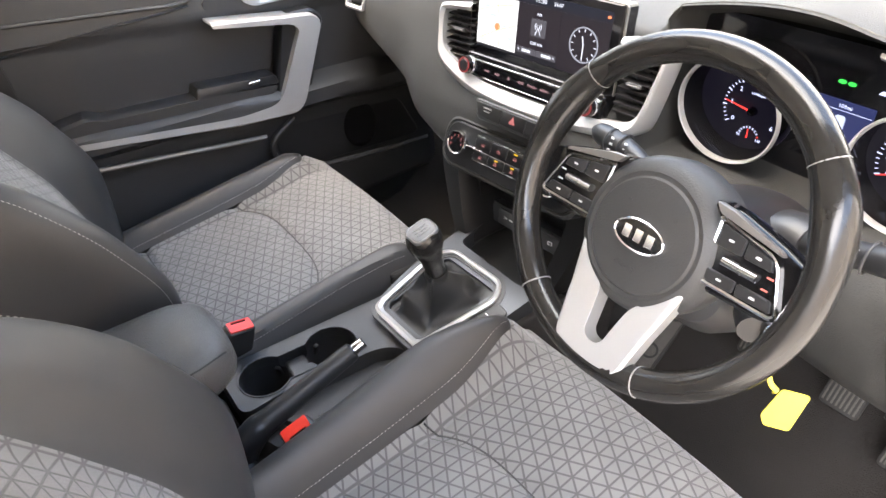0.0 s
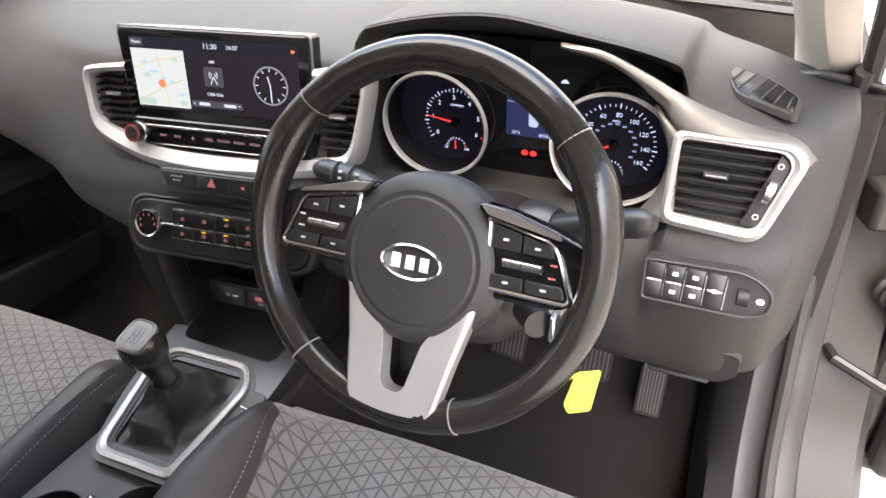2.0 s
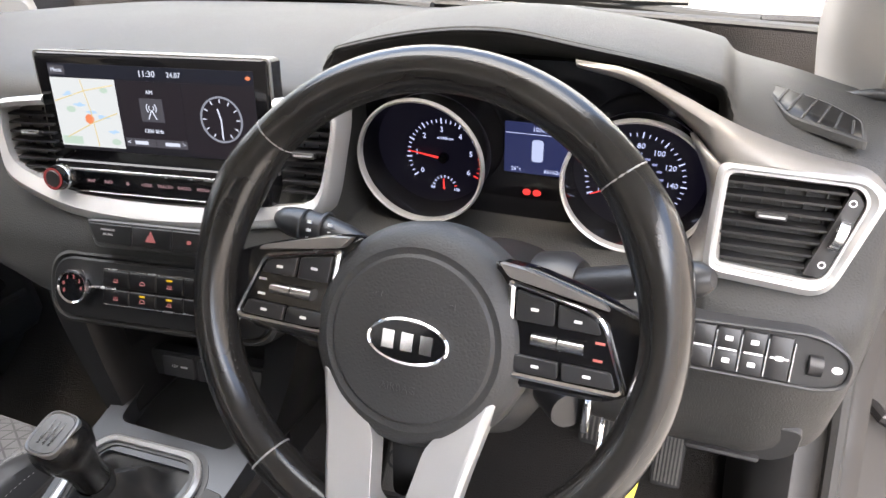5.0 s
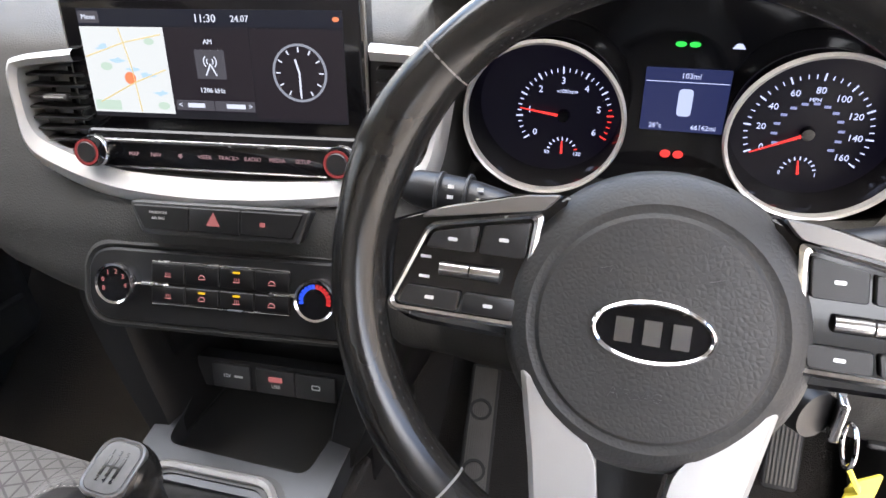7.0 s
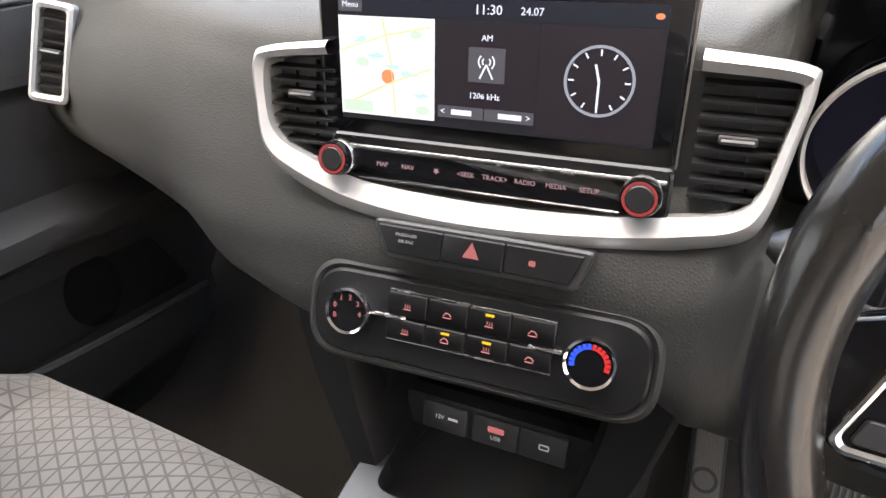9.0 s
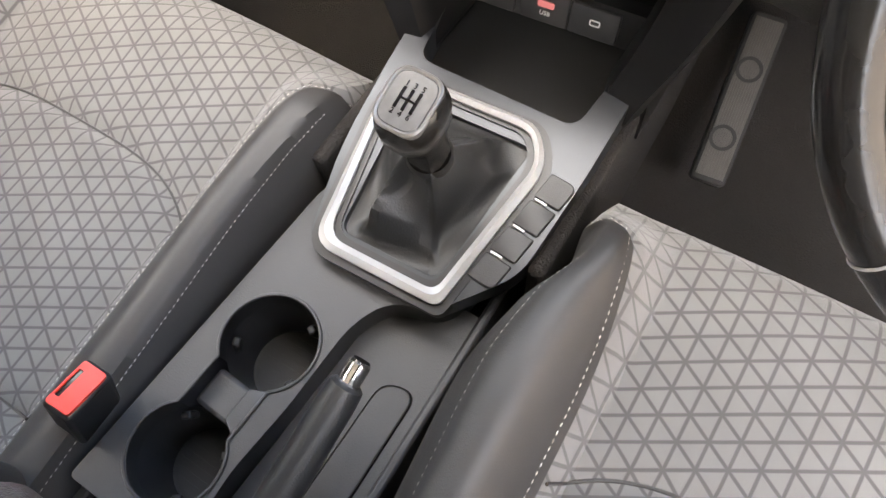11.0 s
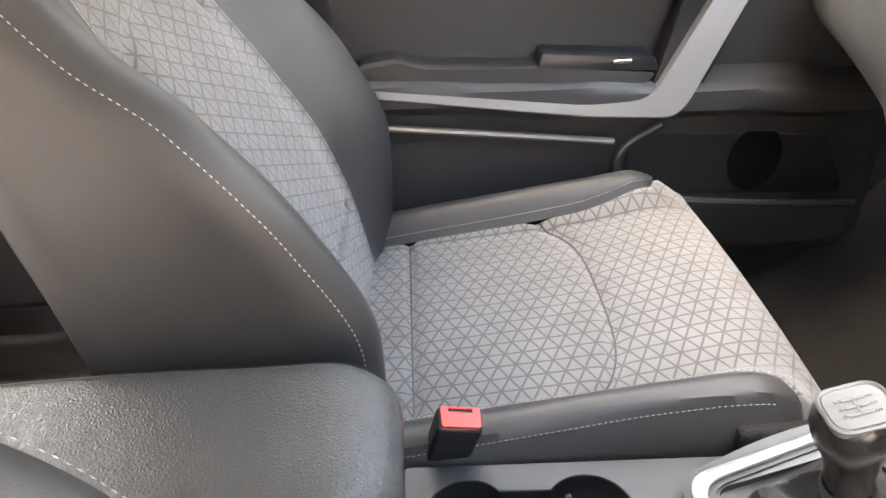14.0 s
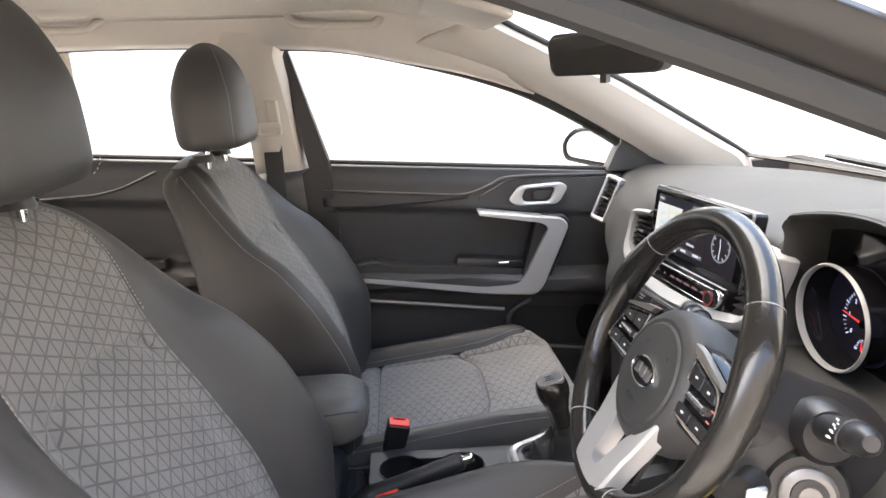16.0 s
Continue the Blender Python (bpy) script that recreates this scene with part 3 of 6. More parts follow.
def back_ring(z):
    """Half of a level cut through the backrest: (u, y) from its front middle round to its rear middle."""
    yf = flow(z, [(0.46, -0.385), (0.60, -0.405), (0.70, -0.432), (0.80, -0.482), (0.90, -0.54), (1.0, -0.580), (1.04, -0.605), (1.063, -0.635)])
    crest = flow(z, [(0.46, -0.375), (0.54, -0.358), (0.66, -0.350), (0.78, -0.393), (0.875, -0.460), (0.92, -0.514), (0.96, -0.550), (1.0, -0.582), (1.04, -0.616), (1.063, -0.645)])
    yb = flow(z, [(0.46, -0.59), (0.726, -0.607), (0.89, -0.632), (0.98, -0.662), (1.04, -0.685), (1.063, -0.67)])
    w = flow(z, [(0.46, 0.225), (0.58, 0.248), (0.80, 0.25), (0.92, 0.227), (1.0, 0.198), (1.04, 0.172), (1.063, 0.138)])
    ub = min(0.135, w * 0.68)
    crest = max(crest, yf - 0.012)
    depth = crest - yb
    return [(0, yf - 0.004), (ub * 0.55, yf - 0.002), (ub, yf + 0.002), (lerp(ub, w, 0.45), lerp(yf, crest, 0.72)), (lerp(ub, w, 0.80), crest), (w, crest - 0.022), (w + 0.004, lerp(crest, yb, 0.4)), (w - 0.002, yb + 0.03), (w - 0.03, yb), (0.0, yb - 0.012)]


def back_grid(z0, z1, s0, s1, nz, ns, side):
    rows = []
    for i in range(nz + 1):
        z = lerp(z0, z1, i / nz)
        ring = spline([(p[0], p[1], z) for p in back_ring(z)], 90)
        rows.append([])
        for j in range(ns + 1):
            s = lerp(s0, s1, j / ns) * 90 / 9
            k = min(int(s), 89)
            p = ring[k].lerp(ring[k + 1], s - k)
            rows[-1].append((side * p.x, p.y, p.z))
    return rows


def front_seat(label, lift):
    seat = thing("front_seat", label, "seat", "front seats")
    # cushion: middle in cloth, bolsters and apron in leatherette
    rows = []
    for y in np.linspace(-0.42, 0.124, 130):
        e = seat_edge(y)
        rows.append([])
        for s in np.linspace(-1, 1, 91):
            u = s * e
            z = cushion_point(lift, u, y) - 0.007 * math.exp(-((inner_panel(u, y) / 0.008) ** 2)) - 0.006 * math.exp(-(((1 - abs(s)) * e / 0.006) ** 2))
            rows[-1].append((u, y, z))
    part("cushion", sheet(rows, flat_uv=lambda p: (p[0], p[1])), cloth, seat, "grey cloth woven with triangles")
    for side in (-1, 1):
        rows = []
        for y in np.linspace(-0.42, 0.124, 130):
            e = seat_edge(y)
            rows.append([(side * u, y - 0.012 * ramp(u, [(0.24, 0), (0.262, 1)]), cushion_point(lift, u, y) - 0.006 * math.exp(-(((u - e) / 0.006) ** 2))) for u in np.linspace(e, 0.258, 20)])
            k = (bolster_edge(lift, y) - e) / (0.258 - e)
            rows[-1] = [(side * (e + (abs(x) - e) * k), yy, z) for x, yy, z in rows[-1]]
            rows[-1].append((side * (bolster_edge(lift, y) - 0.003), y - 0.015, 0.33))
        part("cushion_bolster", sheet(rows), leatherette, seat, "dark leatherette bolster")
        line = [(side * (seat_edge(y) + 0.006), y, cushion_point(lift, seat_edge(y) + 0.006, y) + 0.0005) for y in np.linspace(-0.40, 0.05, 60)]
        stitches(line, "stitching", seat)
        line = [(side * (0.236 + 0.7 * (bolster_edge(lift, y) - 0.258)), y, cushion_point(lift, 0.236, y) + 0.0008) for y in np.linspace(-0.40, 0.02, 60)]
        stitches(line, "stitching", seat)
    path = [(u, -0.092 - 0.085 * (abs(u) / 0.205) ** 4) for u in np.linspace(-0.176, 0.176, 60)]
    part("cushion_seam", tube([Vector((u, y, cushion_point(lift, u, y) - 0.0068)) for u, y in path], 0.0014, 6), leatherette, seat, "dark sewn seam")
    part("cushion_seam", tube([Vector((u, -0.335, cushion_point(lift, u, -0.335) - 0.0068)) for u in np.linspace(-0.17, 0.17, 30)], 0.0014, 6), leatherette, seat, "dark sewn seam")
    part("apron", slab(-0.25, 0.25, 0.06, 0.112, 0.31, 0.455), leatherette, seat, bevel=0.015)
    part("seat_base", slab(-0.22, 0.22, -0.42, 0.05, 0.27, 0.40), smooth_black, seat, bevel=0.01)
    # backrest
    half = back_grid(0.46, 1.063, 0, 2.0, 170, 50, 1)
    rows = []
    for row in half:
        full = [(-x, y, z) for x, y, z in row[:0:-1]] + row
        rows.append([])
        for x, y, z in full:
            arch = abs(((abs(x) / 0.131) ** 4 + ((z - 0.77) / 0.137) ** 4) ** 0.25 - 1) * 0.13 if z > 0.79 else 9
            d = min(arch + 0.05 * max(0, abs(x) - 0.112), abs(z - 0.61))
            d += 0.02 * ramp(abs(x), [(0.108, 0), (0.128, 1)])
            rows[-1].append((x, y - 0.005 * math.exp(-((d / 0.007) ** 2)), z))
    part("backrest", sheet(rows, flat_uv=lambda p: (p[0], p[2] * 1.15)), cloth, seat, "grey cloth woven with triangles")
    for side in (-1, 1):
        part("back_bolster", sheet(back_grid(0.46, 1.063, 2.0, 7.0, 70, 44, side)), leatherette, seat, "dark leatherette bolster and side")
        line = [Vector(r[0]) + Vector((0, 0.001, 0)) for r in back_grid(0.50, 1.05, 4.9, 6, 90, 1, side)]
        stitches([p + Vector((side * 0.0022, 0.0022, 0)) for p in line], "stitching", seat, r=0.00065)
        line = [Vector(r[0]) + Vector((0, 0.0015, 0.0)) for r in back_grid(0.92, 1.06, 2.05, 3, 30, 1, side)]
        stitches(line, "stitching", seat)
    half = back_grid(0.46, 1.063, 7.0, 9.0, 30, 12, 1)
    rows = [[(-x, y, z) for x, y, z in row[:-1]] + row[::-1] for row in half]
    part("back_shell", sheet(rows), leatherette, seat, "dark leatherette seat back")
    ring = [(p[0], p[1]) for p in spline([(a, b, 0) for a, b in back_ring(1.063)], 30)]
    rows = [[(x, y, 1.063), (x * 0.6, lerp(y, -0.66, 0.3), 1.072), (0, -0.66, 1.074)] for x, y in ring] + [[(-x, y, 1.063), (-x * 0.6, lerp(y, -0.66, 0.3), 1.072), (0, -0.66, 1.074)] for x, y in ring[::-1]]
    part("back_top", sheet(rows), leatherette, seat)
    # headrest on two posts
    rows = []
    for k in range(17):
        t = k / 16
        z = lerp(1.083, 1.288, t)
        w = flow(t, [(0, 0.115), (0.1, 0.128), (0.5, 0.120), (0.8, 0.092), (0.93, 0.060), (1.0, 0.018)])
        d = flow(t, [(0, 0.052), (0.1, 0.066), (0.45, 0.067), (0.75, 0.052), (0.93, 0.030), (1.0, 0.008)])
        yc = lerp(-0.606, -0.612, t)
        rows.append([(w * math.copysign(abs(math.cos(a)) ** 0.6, math.cos(a)), yc + d * math.copysign(abs(math.sin(a)) ** 0.7, math.sin(a)), z) for a in np.linspace(0, 2 * math.pi, 37)[:-1]])
    bm = sheet(rows, True)
    bmesh.ops.holes_fill(bm, edges=[e for e in bm.edges if e.is_boundary], sides=0)
    head = part("headrest", bm, leatherette, seat, "dark leatherette headrest", sub=1)
    for side in (-1, 1):
        line = []
        for t in np.linspace(0.03, 0.95, 40):
            w = flow(t, [(0, 0.115), (0.1, 0.128), (0.5, 0.120), (0.8, 0.092), (0.93, 0.060), (1.0, 0.018)])
            d = flow(t, [(0, 0.052), (0.1, 0.066), (0.45, 0.067), (0.75, 0.052), (0.93, 0.030), (1.0, 0.008)])
            line.append(Vector((side * (w * 0.88 + 0.001), lerp(-0.606, -0.612, t) + d * 0.80 + 0.001, lerp(1.083, 1.288, t))))
        stitches(line, "stitching", head)
        part("post", cyl(0.006, 0.006, 0.06, Matrix.Translation((side * 0.065, -0.62, 1.05)), 12), chrome, head, "chrome post")
        part("post_collar", cyl(0.023, 0.019, 0.014, Matrix.Translation((side * 0.065, -0.628, 1.064)), 20), smooth_black, head)
    return seat


passenger_seat = front_seat("grey cloth and black leatherette passenger seat", 0.044)
passenger_seat.matrix_basis = Matrix.Translation((-0.365, 0, 0))
driver_seat = front_seat("grey cloth and black leatherette driver's seat", 0.088)
driver_seat.matrix_basis = Matrix.Translation((0.375, -0.025, 0.03))

# ---- dashboard ----
# profiles across the car: from the windscreen base over the top and down the face, as (y, z)
TURNED = 6.5  # degrees by which the middle of the dashboard faces the driver
PROFILES = [
    (-0.70, [(0.50, 0.93), (0.44, 0.94), (0.38, 0.94), (0.34, 0.925), (0.32, 0.90), (0.30, 0.86), (0.29, 0.82), (0.29, 0.77), (0.32, 0.73), (0.38, 0.70), (0.55, 0.66)]),
    (-0.57, [(0.64, 0.935), (0.50, 0.95), (0.40, 0.95), (0.325, 0.935), (0.285, 0.905), (0.258, 0.86), (0.248, 0.82), (0.25, 0.77), (0.29, 0.73), (0.36, 0.70), (0.55, 0.66)]),
    (-0.38, [(0.71, 0.94), (0.54, 0.953), (0.40, 0.955), (0.295, 0.945), (0.245, 0.915), (0.215, 0.87), (0.20, 0.82), (0.20, 0.77), (0.235, 0.72), (0.34, 0.69), (0.55, 0.65)]),
    (-0.24, [(0.735, 0.94), (0.56, 0.955), (0.40, 0.955), (0.265, 0.945), (0.225, 0.91), (0.200, 0.87), (0.170, 0.82), (0.15, 0.77), (0.165, 0.72), (0.30, 0.68), (0.55, 0.64)]),
    (-0.13, [(0.75, 0.94), (0.58, 0.955), (0.40, 0.955), (0.275, 0.945), (0.245, 0.91), (0.225, 0.87), (0.168, 0.815), (0.146, 0.775), (0.142, 0.715), (0.25, 0.70), (0.55, 0.64)]),
    (0.0, [(0.76, 0.94), (0.58, 0.955), (0.40, 0.957), (0.285, 0.947), (0.26, 0.91), (0.24, 0.87), (0.180, 0.815), (0.160, 0.775), (0.156, 0.715), (0.25, 0.70), (0.55, 0.64)]),
    (0.14, [(0.755, 0.94), (0.58, 0.957), (0.40, 0.96), (0.295, 0.952), (0.27, 0.92), (0.25, 0.87), (0.196, 0.815), (0.173, 0.775), (0.168, 0.715), (0.25, 0.69), (0.55, 0.62)]),
    (0.165, [(0.745, 0.94), (0.57, 0.965), (0.40, 0.972), (0.29, 0.972), (0.268, 0.945), (0.250, 0.885), (0.212, 0.83), (0.18, 0.785), (0.172, 0.70), (0.25, 0.66), (0.55, 0.60)]),
    (0.180, [(0.74, 0.94), (0.56, 0.972), (0.40, 0.985), (0.268, 0.985), (0.262, 0.965), (0.262, 0.885), (0.235, 0.815), (0.20, 0.79), (0.185, 0.70), (0.26, 0.64), (0.55, 0.60)]),
    (0.196, [(0.735, 0.94), (0.56, 0.98), (0.40, 0.998), (0.262, 1.0), (0.30, 0.985), (0.335, 0.95), (0.325, 0.825), (0.24, 0.80), (0.20, 0.70), (0.26, 0.63), (0.55, 0.58)]),
    (0.35, [(0.71, 0.94), (0.55, 0.99), (0.40, 1.018), (0.26, 1.025), (0.305, 1.008), (0.345, 0.96), (0.335, 0.825), (0.24, 0.795), (0.20, 0.70), (0.26, 0.61), (0.55, 0.56)]),
    (0.43, [(0.68, 0.94), (0.53, 0.985), (0.40, 1.013), (0.262, 1.015), (0.305, 0.998), (0.345, 0.955), (0.335, 0.825), (0.24, 0.80), (0.195, 0.71), (0.26, 0.62), (0.55, 0.56)]),
    (0.545, [(0.63, 0.94), (0.50, 0.975), (0.39, 0.995), (0.272, 0.99), (0.305, 0.97), (0.335, 0.94), (0.325, 0.83), (0.235, 0.81), (0.185, 0.72), (0.25, 0.62), (0.55, 0.56)]),
    (0.562, [(0.59, 0.94), (0.48, 0.965), (0.385, 0.975), (0.282, 0.968), (0.262, 0.945), (0.248, 0.89), (0.228, 0.84), (0.20, 0.805), (0.185, 0.72), (0.25, 0.62), (0.55, 0.56)]),
    (0.61, [(0.54, 0.94), (0.45, 0.955), (0.38, 0.96), (0.285, 0.95), (0.262, 0.93), (0.245, 0.885), (0.222, 0.84), (0.19, 0.80), (0.185, 0.72), (0.25, 0.62), (0.55, 0.55)]),
    (0.68, [(0.48, 0.935), (0.42, 0.945), (0.375, 0.95), (0.295, 0.94), (0.265, 0.92), (0.245, 0.88), (0.225, 0.84), (0.20, 0.80), (0.205, 0.72), (0.275, 0.62), (0.55, 0.55)]),
    (0.725, [(0.45, 0.93), (0.42, 0.94), (0.385, 0.94), (0.34, 0.93), (0.32, 0.91), (0.31, 0.88), (0.30, 0.84), (0.30, 0.80), (0.32, 0.72), (0.36, 0.62), (0.55, 0.54)]),
]


def dash_profile(x):
    tables = [[[(px, pts[i][k]) for px, pts in PROFILES] for k in (0, 1)] for i in range(11)]
    return [(flow(x, ty), flow(x, tz)) for ty, tz in tables]


def dash_point(x, s, out=0.0):
    """A place on the dashboard; s runs from 0 at the windscreen to 10 under the face."""
    pts = spline([(x, y, z) for y, z in dash_profile(x)], 100)
    k = min(int(s * 10), 99)
    p = pts[k].lerp(pts[k + 1], s * 10 - k)
    d = (pts[k + 1] - pts[k]).normalized()
    return p + Vector((0, d.z, -d.y)) * -out


dashboard = thing("dashboard", "dark grey soft-touch dashboard with satin silver trim", "dashboard")
rows = [spline([(x, y, z) for y, z in dash_profile(x)], 70) for x in np.concatenate([np.linspace(-0.70, 0.155, 80), np.linspace(0.16, 0.57, 110), np.linspace(0.58, 0.725, 22)])]
part("dash_body", sheet(rows), soft_dash, dashboard, "grained soft-touch skin", solid=0.004)

# sewn lines on the padded top
for off in (0.0, 0.007):
    path = [dash_point(x, 2.62 - 12 * off, 0.0008) for x in np.linspace(-0.56, 0.17, 90)]
    stitches(path, "stitching", dashboard, 0.004, 0.003, 0.0005).data.materials[0] = hard_plastic
    path = [dash_point(x, 2.75 - 14 * off, 0.0008) for x in np.linspace(0.43, 0.70, 50)]
    stitches(path, "stitching", dashboard, 0.004, 0.003, 0.0006).data.materials[0] = hard_plastic

MID = lambda y, z, tilt: pose(0, y, z, 90 - tilt, 0, TURNED)  # noqa: E731
KEYROW, CLIMATE, HAZARD, SCREEN = MID(0.203, 0.852, 15), MID(0.146, 0.744, 24), MID(0.163, 0.809, 25), MID(0.230, 0.923, 8)
BAND = MID(0.197, 0.852, 15)

# silver band that runs under the screen and round both middle vents
outer = [(-0.14, 0.093), (-0.195, 0.086), (-0.211, 0.076), (-0.209, 0.04), (-0.198, -0.002), (-0.17, -0.022), (-0.111, -0.042), (-0.039, -0.050), (0.031, -0.048), (0.095, -0.040), (0.145, -0.030), (0.178, -0.019), (0.190, 0.0), (0.198, 0.045), (0.203, 0.084), (0.195, 0.096), (0.135, 0.102)]
inner = [(-0.14, 0.082), (-0.190, 0.077), (-0.200, 0.070), (-0.200, 0.045), (-0.192, 0.018), (-0.165, 0.002), (-0.11, -0.013), (-0.04, -0.018), (0.03, -0.018), (0.095, -0.014), (0.14, -0.008), (0.168, -0.002), (0.182, 0.012), (0.190, 0.045), (0.195, 0.077), (0.188, 0.085), (0.135, 0.088)]
band = thing("silver_dash_band", "satin silver band under the screen and round the vents", "trim")
oo, ii = spline([(*p, 0) for p in outer], 110), spline([(*p, 0) for p in inner], 110)
rows = []
for a, b in zip(oo, ii):
    m = a.lerp(b, 0.5)
    wide = (a - b).length
    rows.append([(a.x, a.y, -0.035), (a.x, a.y, 0.003), (a.lerp(b, 0.25).x, a.lerp(b, 0.25).y, 0.004 + 0.25 * wide), (m.x, m.y, 0.005 + 0.30 * wide), (b.x, b.y, 0.004), (b.x, b.y, -0.035)])
part("rail", sheet(rows), satin, band, at=BAND)
part("recess_plate", prism([(p.x, p.y) for p in ii], -0.05, -0.022), smooth_black, band, "black plate behind the vents", at=BAND)


def vent(name, label, at, lines, uprights, tab):
    """An air vent: level slats as (x0, x1, y), thin uprights behind, and a silver tab."""
    v = thing(name, label, "air vent", "air vents")
    v.matrix_basis = at
    for x0, x1, y in lines:
        part("slat", box(x1 - x0, 0.0022, 0.012, pose((x0 + x1) / 2, y, -0.004, 14)), smooth_black, v)
    for x, y0, y1 in uprights:
        part("upright", slab(x - 0.0008, x + 0.0008, y0, y1, -0.02, -0.011), smooth_black, v)
    if tab:
        x, y = tab
        t = part("tab", prism(rect(x - 0.012, x + 0.012, y - 0.003, y + 0.003, 0.002), 0.0, 0.007, 0.001), smooth_black, v)
        part("tab_strip", prism(rect(x - 0.010, x + 0.010, y - 0.0008, y + 0.0008, 0.0005), 0.007, 0.0082), satin, t, "silver strip")
    return v


lines = [(-0.199 + 0.0022 * max(0, 3 - k) ** 1.5 * 0.9, -0.140, 0.010 + 0.0098 * k) for k in range(7)]
vent("air_vent", "black slatted middle air vent beside the screen", KEYROW, lines, [(-0.185, 0.03, 0.07), (-0.165, 0.01, 0.075)], (-0.168, 0.048))
lines = [(0.137, 0.183 + 0.0016 * k, 0.006 + 0.0105 * k) for k in range(8)]
vent("air_vent", "black slatted middle air vent beside the wheel", KEYROW, lines, [(0.155, 0.0, 0.08), (0.172, 0.005, 0.08)], (0.163, 0.044))

# ---- media screen ----
pixel_dark = glowing("screen_dark", (0.016, 0.015, 0.018), 1.0)
pixel_panel = glowing("screen_panel", (0.024, 0.017, 0.021), 1.0)
pixel_bar = glowing("screen_bar", (0.014, 0.016, 0.026), 1.0)
pixel_white = glowing("screen_white", (0.85, 0.85, 0.87), 1.2)
pixel_map = glowing("screen_map", (0.84, 0.82, 0.72), 1.25)
pixel_blue = glowing("screen_blue", (0.55, 0.74, 0.86), 1.2)
pixel_green = glowing("screen_green", (0.66, 0.78, 0.58), 1.15)
pixel_road = glowing("screen_road", (0.88, 0.66, 0.28), 1.2)
pixel_orange = glowing("screen_orange", (0.9, 0.25, 0.1), 1.4)
pixel_key = glowing("screen_key", (0.11, 0.10, 0.105), 1.0)
screen = thing("media_screen", "wide black touchscreen showing a map, radio and clock", "screen")
screen.matrix_basis = SCREEN
casing = part("casing", prism(rect(-0.155, 0.124, -0.059, 0.063, 0.006), -0.02, 0.007, 0.002), gloss_black, screen, "glossy black casing")
part("casing_edge", hoop(rect(-0.156, 0.125, -0.060, 0.064, 0.006), rect(-0.1535, 0.1225, -0.0575, 0.0615, 0.005), 0.001, 0.0055), graphite, screen, "thin metallic edge")
disp = part("display", prism(rect(-0.138, 0.107, -0.043, 0.051, 0.001), 0.007, 0.0074), pixel_dark, screen, "lit display")
part("status_bar", prism(rect(-0.138, 0.107, 0.037, 0.051, 0.0005), 0.0074, 0.0077), pixel_bar, disp)
part("menu_key", prism(rect(-0.137, -0.117, 0.039, 0.049, 0.001), 0.0077, 0.008), pixel_key, disp)
part("map_view", prism(rect(-0.138, -0.057, -0.039, 0.036, 0.0005), 0.0074, 0.0077), pixel_map, disp, "pale map")
random.seed(4)
for k in range(5):
    cx, cy = -0.118 + 0.013 * k, 0.022 - 0.010 * k + random.uniform(-0.006, 0.006)
    blob = [(cx + random.uniform(0.003, 0.010) * math.cos(a), cy + random.uniform(0.001, 0.0035) * math.sin(a)) for a in np.linspace(0, 2 * math.pi, 13)[:-1]]
    part("map_water", prism(blob, 0.0077, 0.00785), pixel_blue, disp, "pale blue water")
for cx, cy, r in ((-0.118, 0.002, 0.006), (-0.072, 0.024, 0.005), (-0.067, -0.032, 0.006)):
    part("map_park", prism(ellipse(cx, cy, r, r * 0.6, 12), 0.0077, 0.00783), pixel_green, disp, "pale green park")
for a, b in (((-0.137, 0.01), (-0.06, 0.03)), ((-0.13, -0.03), (-0.06, 0.0)), ((-0.10, 0.035), (-0.09, -0.038))):
    a, b = Vector((*a, 0.0079)), Vector((*b, 0.0079))
    part("map_road", tube([a, a.lerp(b, 0.5) + Vector((0.002, 0.003, 0)), b], 0.0006, 4), pixel_road, disp, "yellow road")
part("map_marker", prism(ellipse(-0.096, -0.008, 0.0055, 0.0055, 18), 0.0079, 0.0082), pixel_orange, disp, "orange position marker")
part("map_key", prism(rect(-0.136, -0.110, -0.037, -0.028, 0.001), 0.0079, 0.0081), pixel_green, disp)
part("radio_view", prism(rect(-0.056, 0.0225, -0.036, 0.036, 0.0005), 0.0074, 0.0076), pixel_panel, disp)
part("clock_view", prism(rect(0.0235, 0.106, -0.041, 0.036, 0.0005), 0.0074, 0.0076), pixel_panel, disp)
part("radio_icon", prism(rect(-0.030, -0.002, -0.007, 0.018, 0.001), 0.0076, 0.0079), pixel_key, disp)
for s in (-1, 1):
    part("mast", tube([(-0.016, 0.006, 0.0081), (-0.016 + s * 0.005, -0.004, 0.0081)], 0.0007, 4), pixel_white, disp)
    for r in (0.003, 0.006):
        part("mast_wave", tube([(-0.016 + s * r * math.cos(a), 0.008 + r * math.sin(a), 0.0081) for a in np.linspace(-0.8, 0.8, 7)], 0.0006, 4), pixel_white, disp)
for x0, x1 in ((-0.054, -0.0175), (-0.0165, 0.0215)):
    part("station_key", prism(rect(x0, x1, -0.035, -0.026, 0.001), 0.0076, 0.0079), pixel_key, disp)
    part("station_bar", prism(rect(x0 + 0.011, x1 - 0.009, -0.0325, -0.0285, 0.0005), 0.0079, 0.0081), pixel_white, disp)
FRONT = SCREEN @ pose(0, 0, 0.0081)
for body, x, y, size in (("11:30", -0.016, 0.0435, 0.0095), ("24.07", 0.016, 0.0435, 0.0075), ("Menu", -0.127, 0.044, 0.0062), ("AM", -0.016, 0.0245, 0.006), ("1206 kHz", -0.017, -0.017, 0.0062), ("<", -0.050, -0.0305, 0.007), (">", 0.0175, -0.0305, 0.007)):
    text("lettering", body, size, pixel_white, disp, pose(x, y, 0.0081))
